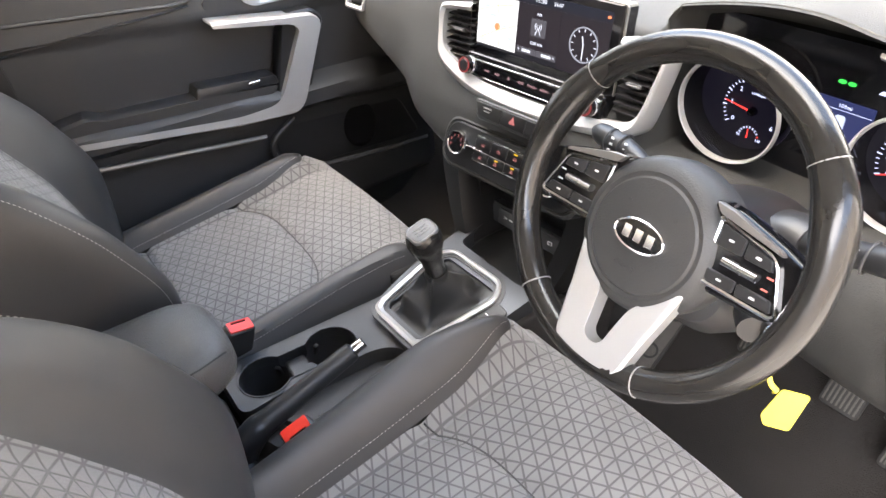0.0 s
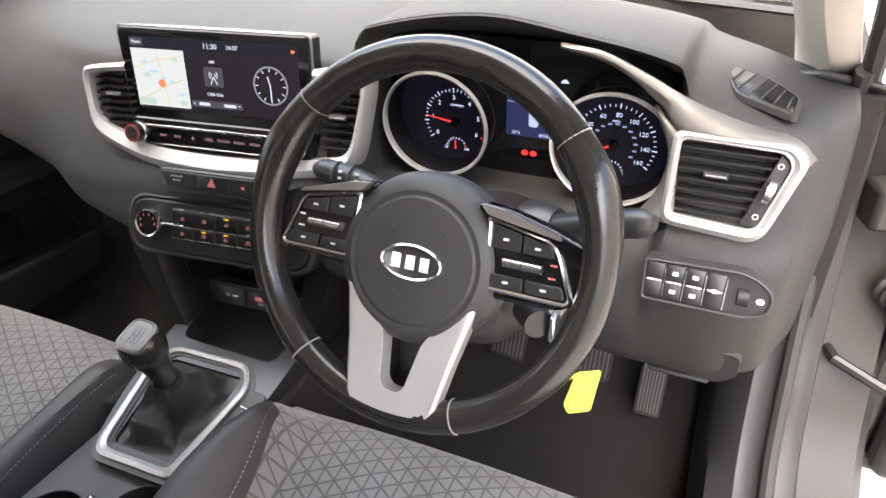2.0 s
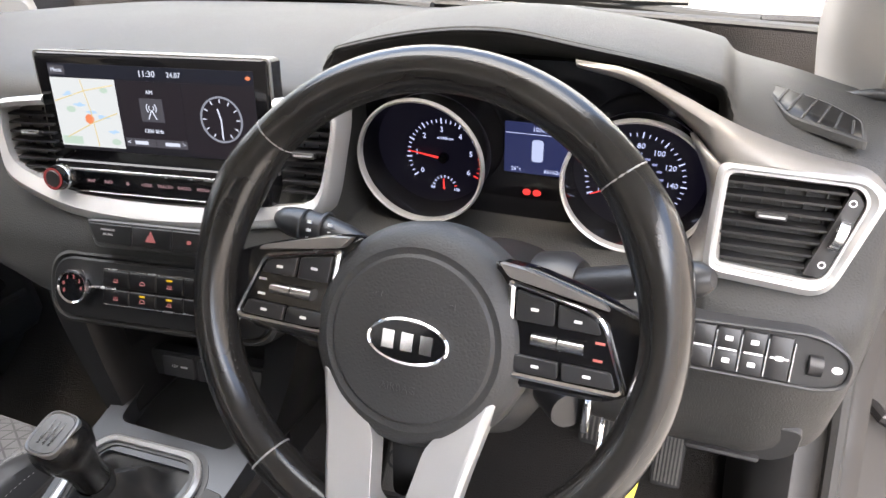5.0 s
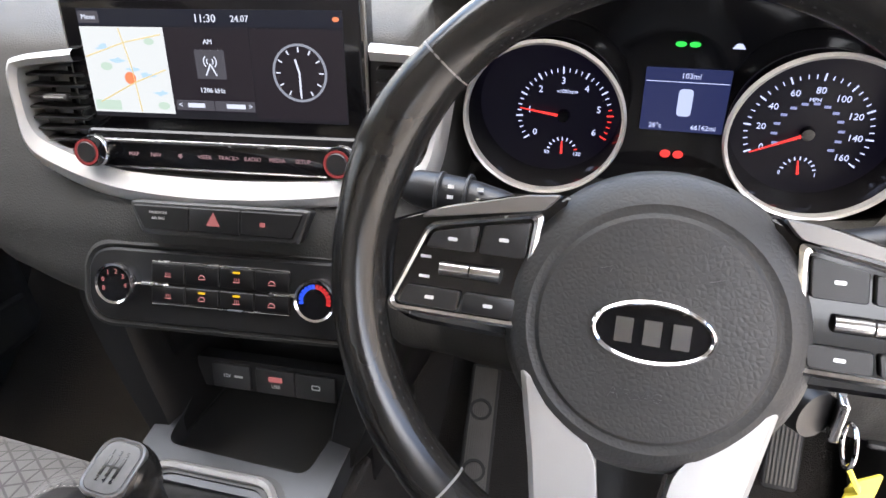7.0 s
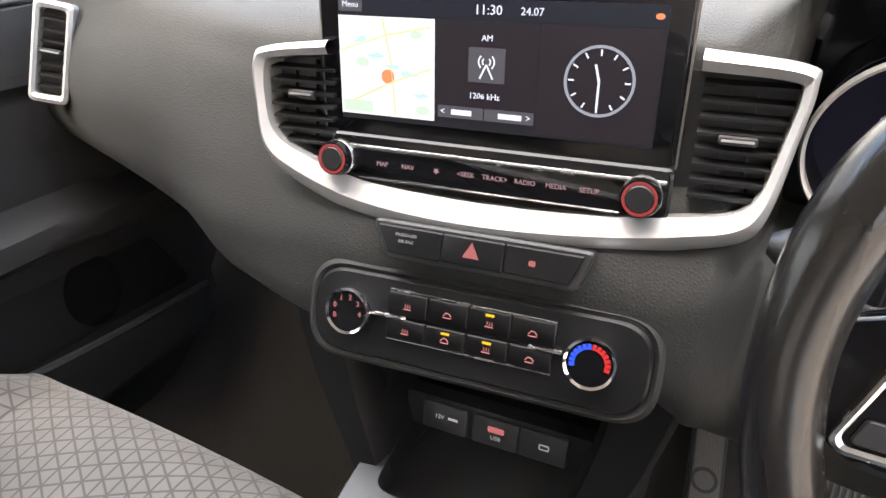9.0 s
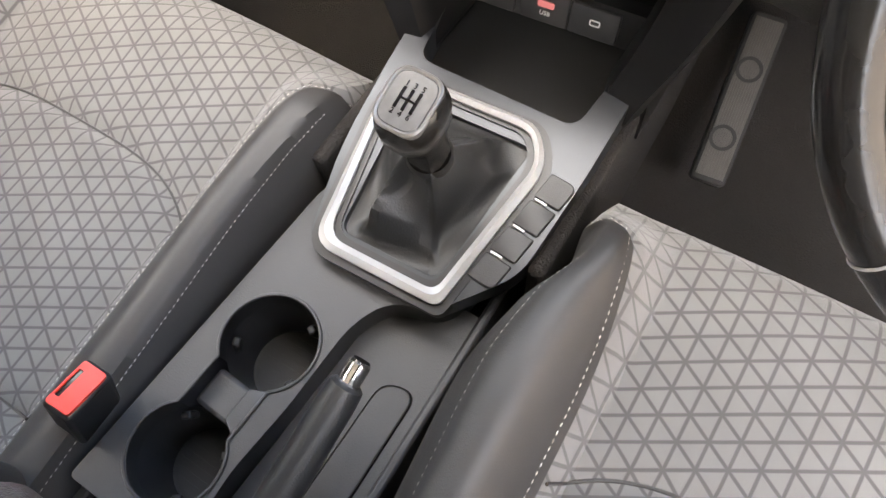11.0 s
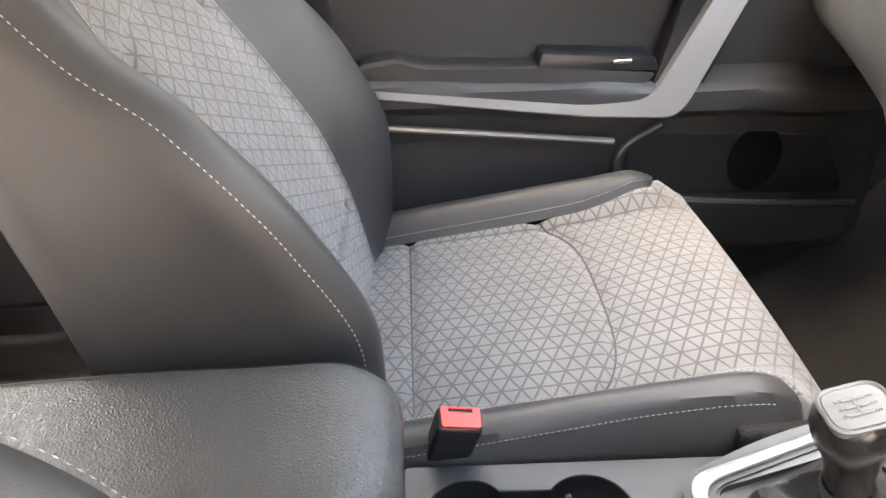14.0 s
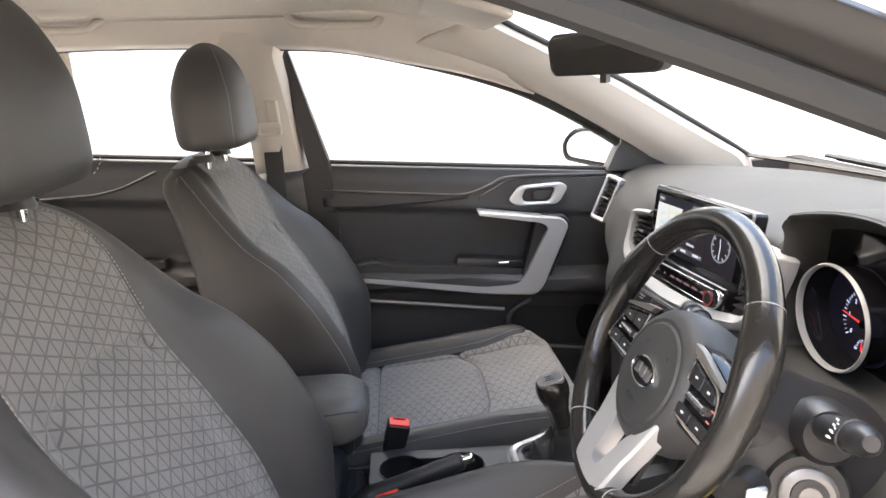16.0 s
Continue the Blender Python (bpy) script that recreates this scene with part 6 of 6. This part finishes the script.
part("boot", tube(spline([(0.036, -0.39, 0.46), (0.037, -0.365, 0.50), foot - d * 0.004, foot + d * 0.012], 10), [0.028, 0.028, 0.027, 0.025, 0.023, 0.022, 0.021, 0.02, 0.019, 0.018, 0.0175], 16), smooth_black, brake, "black plastic base")
part("skirt", tube([(0.045, -0.335, 0.46), (0.047, -0.312, 0.497), (0.048, -0.304, 0.503)], [0.028, 0.026, 0.014], 18), leather, brake, "rounded leather skirt")
for s in (-0.0035, 0.0035):
    stitches([foot.lerp(tip, t) + Vector((s, 0, 0.0162 - 0.0022 * t)) for t in np.linspace(0.1, 0.95, 20)], "stitching", brake, 0.0035, 0.0025, 0.0005).data.materials[0] = rubber


def belt_buckle(label, at, parent=None):
    b = thing("belt_buckle", label, "belt buckle", "belt buckles")
    b.matrix_basis = at
    part("housing", slab(-0.013, 0.013, -0.022, 0.022, -0.075, 0.0), smooth_black, b, "black plastic housing", bevel=0.004)
    red = part("release", holed(rect(-0.010, 0.011, -0.019, 0.019, 0.003), [rect(-0.0085, -0.004, -0.012, 0.012, 0.001)], -0.004, 0.003), red_plastic, b, "bright red release button", bevel=0.0012)
    part("slot", slab(-0.0085, -0.004, -0.012, 0.012, -0.003, 0.0005), gloss_black, red)
    part("strap", slab(-0.006, 0.006, -0.018, 0.018, -0.22, -0.07), belt_web, b)
    return b


belt_buckle("black belt buckle with red release beside the passenger seat", pose(-0.127, -0.286, 0.568, -14, 12, 0))
belt_buckle("black belt buckle with red release beside the driver's seat", pose(0.114, -0.305, 0.572, -18, -14, 180))

# ---- steering wheel ----
WHEEL = pose(0.371, 0.0177, 0.897, 90 - 26)


def wheel_arc(r, a0, a1, n, z=0.0):
    return [Vector((r * math.cos(radians(lerp(a0, a1, k / n))), r * math.sin(radians(lerp(a0, a1, k / n))), z)) for k in range(n + 1)]


steering = thing("steering_wheel", "black leather steering wheel with satin silver lower spokes", "steering wheel")
steering.matrix_basis = WHEEL
radii = []
for k in range(120):
    a = 360 * k / 120
    grip = max(math.exp(-(((a - 24) / 13) ** 2)), math.exp(-(((a - 156) / 13) ** 2)))
    radii.append(0.0152 + 0.0030 * grip)
part("rim", tube([p + Vector((0, -0.0035, 0)) for p in wheel_arc(0.1600, 0, 360, 120)[:-1]], radii, 18, closed=True, flat=1.12), rim_leather, steering, "worn shiny black leather rim")
SEAMS = (41, 139, 232, 292)
for a in SEAMS:
    c = wheel_arc(0.1600, a, a + 1, 1)[0]
    radial, up = c.normalized(), Vector((0, 0, 1))
    c += Vector((0, -0.0035, 0))
    part("rim_seam", tube([c + 0.0152 * (math.cos(t) * radial + 1.12 * math.sin(t) * up) for t in np.linspace(0, 2 * math.pi, 25)[:-1]], 0.0008, 6, closed=True), material("worn_edge", (0.25, 0.24, 0.23), 0.5), steering, "pale worn seam")
for a0, a1 in ((45, 135), (143, 228), (-64, 37)):
    stitches([p * ((0.1600 - 0.0138) / 0.1600) + Vector((0, -0.0035, 0.006)) for p in wheel_arc(0.1600, a0, a1, 80)], "rim_stitching", steering, 0.004, 0.0022, 0.0007).data.materials[0] = smooth_black
# middle cover with its sunk ring and badge
prof = [(0.0, 0.024), (0.03, 0.0238), (0.0495, 0.022), (0.0515, 0.0198), (0.0535, 0.0198), (0.0555, 0.0205), (0.062, 0.017), (0.068, 0.009), (0.0705, -0.004), (0.070, -0.03), (0.062, -0.06)]
cover = part("airbag_cover", lathe([(r * 1.13, z) for r, z in prof], 64), cover_skin, steering, "grained black cover", at=pose(0, -0.023, -0.0165))
badge = part("badge", prism(ellipse(0.0, 0.0, 0.028, 0.0145, 40), 0.022, 0.0255), gloss_black, cover, "black oval badge")
part("badge_rim", hoop(ellipse(0, 0, 0.0295, 0.016, 40), ellipse(0, 0, 0.0272, 0.0138, 40), 0.022, 0.0265, 0.001), chrome, badge, "chrome oval rim")
for x in (-0.0135, 0.0, 0.0135):
    part("badge_bar", slab(x - 0.0042, x + 0.0042, -0.0062, 0.0062, 0.0255, 0.0268), chrome, badge, "plain chrome bar")
text("lettering", "AIRBAG", 0.0075, hard_plastic, cover, pose(-0.004, -0.033, 0.0237), deep=0.0006)
for s in (-1, 1):
    part("horn_mark", prism([(s * 0.026 - 0.003, 0.028), (s * 0.026 + 0.003, 0.0265), (s * 0.026 + 0.003, 0.030)], 0.0234, 0.0241), hard_plastic, cover)
for s in (-1, 1):
    flip = (lambda pts: [(x, y - 0.008) for x, y in pts]) if s > 0 else (lambda pts: [(-x, y - 0.008) for x, y in pts][::-1])
    arm_shape = rounded(flip([(0.045, 0.047), (0.075, 0.045), (0.118, 0.034), (0.150, 0.022), (0.150, -0.020), (0.130, -0.032), (0.060, -0.034)]), 0.008)
    spoke = part("spoke", prism(arm_shape, -0.030, -0.006, 0.003), gloss_black, steering, "gloss black spoke")
    upper = rounded(flip([(0.052, 0.047), (0.070, 0.045), (0.122, 0.031), (0.126, 0.027), (0.060, 0.038)]), 0.003)
    part("spoke_cap", prism(upper, -0.006, 0.002, 0.001), graphite, spoke, "metallic upper strip")
    o = rounded(flip([(0.060, 0.037), (0.122, 0.025), (0.142, -0.022), (0.138, -0.026), (0.066, -0.026)]), [0.004, 0.012, 0.008, 0.006, 0.004])
    i = rounded(flip([(0.0645, 0.0335), (0.120, 0.0225), (0.138, -0.0195), (0.136, -0.0225), (0.069, -0.0225)]), [0.004, 0.012, 0.008, 0.006, 0.004])
    part("pad_frame", hoop(o, i, -0.008, -0.001, 0.001), chrome if s > 0 else dull_chrome, spoke, "chrome frame")
    part("pad_plate", prism(i, -0.010, -0.003), gloss_black, spoke)
    for pts in ([(0.066, 0.031), (0.091, 0.0265), (0.0925, 0.0115), (0.068, 0.0115)], [(0.0935, 0.026), (0.118, 0.0205), (0.122, 0.0115), (0.095, 0.0115)], [(0.069, -0.0105), (0.098, -0.0105), (0.099, -0.0215), (0.071, -0.0215)], [(0.100, -0.0105), (0.131, -0.0105), (0.135, -0.0205), (0.102, -0.0215)]):
        key = part("key", prism(rounded(flip(pts), 0.002), -0.003, 0.0002, 0.0006), smooth_black, spoke, "black key")
        cx, cy = sum(p[0] for p in flip(pts)) / 4, sum(p[1] for p in flip(pts)) / 4
        part("mark", prism(rect(cx - 0.0026, cx + 0.0026, cy - 0.0010, cy + 0.0010, 0.0008), 0.0002, 0.0005), white_mark, key, "white symbol")
    for x0, x1 in ((0.0795, 0.0955), (0.0965, 0.1125)):
        m = pose(s * (x0 + x1) / 2, -0.0072, -0.001, 0, 90, 0)
        part("roller", cyl(0.0042, 0.0042, x1 - x0, m @ pose(0, 0, -(x1 - x0) / 2), 16), dull_chrome, spoke, "ribbed silver roller")
    for y in (-0.002, -0.013):
        part("mark", slab(s * 0.122 - 0.003, s * 0.122 + 0.003, y - 0.0008, y + 0.0008, -0.003, -0.0024), red_mark if s > 0 else white_mark, spoke)
o = rounded([(-0.064, -0.050), (-0.052, -0.105), (-0.043, -0.155), (-0.034, -0.169), (0.034, -0.169), (0.043, -0.155), (0.052, -0.105), (0.064, -0.050), (0.048, -0.062), (0.028, -0.082), (0.020, -0.094), (0.0125, -0.137), (0.006, -0.143), (-0.006, -0.143), (-0.0125, -0.137), (-0.020, -0.094), (-0.028, -0.082), (-0.048, -0.062)], 0.006)
bm = prism(o, -0.026, -0.004, 0.004)
for vert in bm.verts:
    vert.co.z += ramp(-vert.co.y, [(0.06, 0.0), (0.145, 0.017), (0.172, 0.019)]) + 0.005 * (abs(vert.co.x) / 0.05) ** 2
part("lower_spoke", bm, satin, steering, "satin silver forked lower spoke", bevel=0.002)
part("spoke_back", prism(rounded([(-0.025, -0.06), (0.025, -0.06), (0.012, -0.15), (-0.012, -0.15)], 0.006), -0.04, -0.034), smooth_black, steering)

# ---- passenger's door fittings ----
SIDE = Matrix(((0, 0, 1, 0), (1, 0, 0, 0), (0, 1, 0, 0), (0, 0, 0, 1)))  # local x: along the car, y: up, z: to the driver


def on_door(x):
    return Matrix.Translation((x, 0, 0)) @ SIDE


pull = rounded([(-0.060, 0.858), (0.10, 0.834), (0.158, 0.826), (0.174, 0.806), (0.104, 0.642), (0.082, 0.622), (-0.05, 0.634), (-0.37, 0.690), (-0.37, 0.702), (-0.05, 0.652), (0.046, 0.654), (0.122, 0.804), (0.106, 0.819), (-0.060, 0.851)], [0.004, 0.01, 0.02, 0.02, 0.02, 0.02, 0.03, 0.003, 0.003, 0.03, 0.03, 0.012, 0.012, 0.004])
part("door_pull", prism(pull, -0.05, 0.0, 0.004), satin, front_door, "satin silver door pull", at=on_door(-0.640))
back = rounded([(0.095, 0.835), (0.165, 0.832), (0.188, 0.808), (0.118, 0.636), (0.09, 0.61), (0.04, 0.64)], 0.02)
part("pull_back", prism(back, -0.04, -0.006, 0.004), smooth_black, front_door, "black back of the pull", at=on_door(-0.652))
arm_pad = rounded([(-0.39, 0.700), (-0.39, 0.735), (-0.33, 0.742), (-0.30, 0.728), (-0.10, 0.712), (0.06, 0.690), (0.035, 0.664), (-0.05, 0.660)], 0.012)
part("armrest_pad", prism(arm_pad, -0.06, 0.0, 0.006), leatherette, front_door, "padded armrest", at=on_door(-0.658))
pod = part("switch_pod", prism(rounded([(-0.125, 0.712), (-0.118, 0.734), (0.052, 0.716), (0.058, 0.694)], 0.006), -0.05, 0.004, 0.002), smooth_black, front_door, "black window switch pod", at=on_door(-0.662))
part("switch", prism(rect(-0.012, 0.016, 0.710, 0.716, 0.002), 0.004, 0.007, 0.001), dull_chrome, pod, "silver-edged window switch")
bezel = part("handle_bezel", hoop(rounded([(0.022, 0.875), (0.045, 0.858), (0.155, 0.856), (0.182, 0.902), (0.160, 0.914), (0.052, 0.910)], 0.016), rounded([(0.058, 0.878), (0.068, 0.866), (0.132, 0.864), (0.148, 0.896), (0.138, 0.903), (0.068, 0.902)], 0.012), -0.012, 0.004, 0.003), satin, front_door, "satin silver handle surround", at=on_door(-0.684))
part("handle_cup", prism(rounded([(0.056, 0.876), (0.066, 0.864), (0.134, 0.862), (0.150, 0.897), (0.140, 0.905), (0.066, 0.904)], 0.012), -0.012, -0.006), smooth_black, bezel)
part("handle_lever", prism(rounded([(0.085, 0.872), (0.125, 0.870), (0.140, 0.894), (0.090, 0.896)], 0.01), -0.007, 0.001, 0.002), hard_plastic, bezel, "black release lever")
plate_shape = rounded([(-0.055, 0.886), (0.025, 0.926), (0.33, 0.918), (0.40, 0.82), (0.18, 0.836), (0.10, 0.846), (-0.05, 0.866)], [0.01, 0.02, 0.01, 0.02, 0.02, 0.02, 0.01])
part("handle_panel", prism(plate_shape, -0.02, 0.003, 0.002), hard_plastic, front_door, "dark panel behind the handle", at=on_door(-0.694))
crease = spline([(-0.694, -0.45, 0.873), (-0.690, -0.30, 0.880), (-0.689, -0.15, 0.884), (-0.688, -0.08, 0.888)], 24)
part("panel_joint", tube(crease, 0.003, 6), smooth_black, front_door)
crease = spline([(-0.690, -0.45, 0.93), (-0.686, -0.2, 0.905), (-0.686, -0.09, 0.897), (-0.686, -0.02, 0.918), (-0.69, 0.04, 0.934), (-0.70, 0.30, 0.924)], 40)
part("waist_line", tube(crease, 0.006, 8, flat=0.6), hard_plastic, front_door, "moulded waist line")
part("lower_strip", tube(spline([(-0.664, -0.40, 0.640), (-0.662, -0.2, 0.612), (-0.660, 0.0, 0.583)], 16), 0.006, 8), graphite, front_door, "grey lower strip")
pocket = rounded([(0.03, 0.585), (0.10, 0.615), (0.36, 0.565), (0.42, 0.44), (0.10, 0.465), (0.025, 0.51)], 0.03)
part("pocket_plate", prism(pocket, -0.03, 0.006, 0.003), smooth_black, front_door, "dark bottle pocket", at=on_door(-0.684))
# no opening here: a raised black disc paints the shade of the bottle hole
part("bottle_hole_shade", prism(ellipse(0.245, 0.522, 0.045, 0.058, 28), -0.02, 0.0075), gloss_black, front_door, at=on_door(-0.684))
lip = spline([(-0.664, 0.075, 0.604), (-0.662, 0.018, 0.57), (-0.660, 0.012, 0.525), (-0.655, 0.06, 0.482), (-0.65, 0.20, 0.458), (-0.65, 0.42, 0.436)], 30)
part("pocket_lip", tube(lip, 0.007, 8), hard_plastic, front_door, "pocket lip")
sail = rounded([(0.285, 0.93), (0.31, 0.985), (0.335, 1.02), (0.365, 1.015), (0.46, 0.93)], 0.01)
part("mirror_sail", prism(sail, -0.04, 0.0, 0.003), hard_plastic, front_door, "black corner trim by the mirror", at=on_door(-0.690))
frame_bar = [(-0.51, 0.60), (-0.51, 0.80), (-0.512, 0.97), (-0.482, 0.99), (-0.534, 1.285), (-0.506, 1.285), (-0.428, 1.0), (-0.420, 0.80), (-0.424, 0.60)]
part("window_frame", prism(frame_bar, -0.03, 0.0, 0.003), smooth_black, front_door, "black window frame", at=on_door(-0.692))
part("sill_seal", tube([(-0.712, y, sill_z(y) + 0.001) for y in np.linspace(-0.46, 0.40, 12)], 0.006, 8), rubber, front_door, "black glass seal")
part("sill_seal", tube([(-0.712, y, sill_z(y) + 0.001) for y in np.linspace(-1.45, -0.56, 12)], 0.006, 8), rubber, rear_door, "black glass seal")
crease = spline([(-0.69, -1.4, 0.955), (-0.686, -1.1, 0.955), (-0.685, -0.97, 0.965), (-0.69, -0.86, 1.005)], 20)
part("waist_line", tube(crease, 0.006, 8, flat=0.6), hard_plastic, rear_door, "moulded waist line")
part("switch_pod", slab(-0.69, -0.655, -1.02, -0.86, 0.76, 0.785), smooth_black, rear_door, "black window switch pod", bevel=0.004)
part("lower_strip", tube([(-0.664, -1.35, 0.69), (-0.664, -0.6, 0.665)], 0.006, 8), graphite, rear_door, "grey lower strip")

# centre pillar with the passenger's belt
for name, z0, z1, mat, label in (("centre_pillar", 0.30, 0.985, hard_plastic, "dark lower centre pillar trim"), ("centre_pillar", 0.986, 1.365, pillar_trim, "pale beige upper centre pillar trim")):
    rows = []
    for k in range(16):
        z = lerp(z0, z1, k / 15)
        x = flow(z, [(0.30, -0.69), (0.98, -0.685), (1.2, -0.645), (1.335, -0.60)])
        y = flow(z, [(0.30, -0.53), (0.98, -0.562), (1.2, -0.578), (1.335, -0.60)])
        wide = flow(z, [(0.98, 1.0), (1.25, 0.9), (1.335, 1.6)])
        rows.append([(x - 0.05, y - 0.06 * wide, z), (x - 0.005, y - 0.052 * wide, z), (x + 0.012, y - 0.02 * wide, z), (x + 0.012, y + 0.02 * wide, z), (x - 0.005, y + 0.060 * wide, z), (x - 0.05, y + 0.078 * wide, z)])
    part(name, sheet(rows), mat, car, label, solid=0.006)
belt = thing("seat_belt", "black seat belt hanging from the centre pillar", "seat belt")
part("webbing", box(0.003, 0.045, 0.62, pose(-0.652, -0.562, 0.785, 0, -4, 0)), belt_web, belt, "black webbing")
part("loop_ring", hoop(rect(-0.590, -0.530, 1.078, 1.112, 0.012), rect(-0.582, -0.538, 1.086, 1.096, 0.004), -0.006, 0.006, 0.002), pillar_trim, belt, "beige belt guide", at=on_door(-0.640))
part("height_slide", box(0.016, 0.03, 0.07, pose(-0.648, -0.548, 1.13, 0, 12, 0)), pillar_trim, belt, "beige height slide", bevel=0.006)

# passenger's outside mirror
t = Vector((0.83, 0.55, 0)).normalized()
nrm = Vector((t.y, -t.x, 0))
OUTSIDE = Matrix((t, Vector((0, 0, 1)), nrm)).transposed().to_4x4()
OUTSIDE.translation = (-0.925, 0.315, 0.97)
side_mirror = thing("door_mirror", "dark grey door mirror outside the passenger window", "mirror")
side_mirror.matrix_basis = OUTSIDE
o = rounded([(-0.105, -0.045), (0.085, -0.062), (0.100, 0.02), (0.07, 0.062), (-0.06, 0.056), (-0.112, 0.01)], 0.04)
part("housing", prism(o, -0.07, 0.004, 0.012), smooth_black, side_mirror, "black housing", bevel=0.01)
part("cap", prism(grown(o, -0.012), -0.11, -0.07, 0.01), paint, side_mirror, "dark grey painted cap", bevel=0.02)
part("glass", prism(grown(o, -0.016), 0.003, 0.006), mirror, side_mirror, "mirror glass")
part("rim", hoop(o, grown(o, -0.014), 0.003, 0.008, 0.002), gloss_black, side_mirror, "black mirror rim")
part("foot", box(0.12, 0.03, 0.05, pose(0.13, -0.045, -0.02)), smooth_black, side_mirror, bevel=0.01)

# ---- under the roof ----
t = Vector((0.80, 0.60, 0)).normalized()
nrm = (Vector((t.y, -t.x, 0)) + Vector((0, 0, -0.07))).normalized()
up = nrm.cross(t)
INSIDE = Matrix((t, up, nrm)).transposed().to_4x4()
INSIDE.translation = (-0.055, 0.082, 1.222)
inside_mirror = thing("rear_view_mirror", "black-framed interior rear view mirror", "mirror")
inside_mirror.matrix_basis = INSIDE
o = rounded([(-0.108, -0.026), (-0.098, -0.034), (0.098, -0.034), (0.110, -0.02), (0.112, 0.022), (0.10, 0.034), (-0.10, 0.034), (-0.112, 0.02)], 0.014)
part("housing", prism(o, -0.03, 0.004, 0.004), smooth_black, inside_mirror, "black housing", bevel=0.006)
part("glass", prism(grown(o, -0.005), 0.003, 0.0055), mirror, inside_mirror, "mirror glass")
part("dip_lever", box(0.012, 0.014, 0.012, pose(0, -0.040, -0.004)), smooth_black, inside_mirror)
part("stem", tube([(0, 0.01, -0.03), (0.0, 0.05, -0.06), (0.0, 0.10, -0.07)], 0.012, 10), smooth_black, inside_mirror)

for y0, y1, up in ((-0.48, -0.265, 0.022), (-1.085, -0.88, 0.042)):
    grab = thing("grab_handle", "pale beige roof grab handle", "grab handle", "grab handles")
    path = spline([(-0.585, y0, 1.348 + up), (-0.548, y0 + 0.012, 1.316 + up), (-0.538, y0 + 0.04, 1.302 + up), (-0.538, y1 - 0.04, 1.294 + up), (-0.548, y1 - 0.012, 1.302 + up), (-0.585, y1, 1.328 + up)], 24)
    part("bar", tube(path, 0.011, 10, flat=0.7), pillar_trim, grab)
    for y in (y0, y1):
        part("foot", box(0.04, 0.04, 0.026, pose(-0.580, y, 1.338 + up)), pillar_trim, grab, bevel=0.006)
lamp = thing("overhead_console", "pale beige overhead console with map lamps", "overhead console")
part("body", box(0.22, 0.15, 0.03, pose(-0.12, -0.02, 1.345, -8)), pillar_trim, lamp, bevel=0.012)
part("lens", box(0.06, 0.035, 0.006, pose(-0.16, -0.06, 1.326, -8)), material("lamp_lens", (0.8, 0.8, 0.76), 0.2), lamp, "clear lamp lens", bevel=0.002)
part("switch", box(0.02, 0.02, 0.008, pose(-0.08, -0.06, 1.327, -8)), smooth_black, lamp, bevel=0.002)
visor = thing("sun_visor", "pale beige sun visor folded against the roof", "sun visor", "sun visors")
part("flap", box(0.34, 0.16, 0.018, pose(-0.33, -0.115, 1.318, -17)), headlining, visor, bevel=0.008)
part("label_patch", box(0.12, 0.03, 0.001, pose(-0.31, -0.105, 1.3075, -17)), white_mark, visor, "pale printed label")
part("clip", box(0.03, 0.03, 0.02, pose(-0.15, -0.045, 1.325, -17)), pillar_trim, visor, "beige clip", bevel=0.005)
part("hinge", tube([(-0.52, -0.045, 1.312), (-0.48, -0.045, 1.305)], 0.006, 8), pillar_trim, visor)
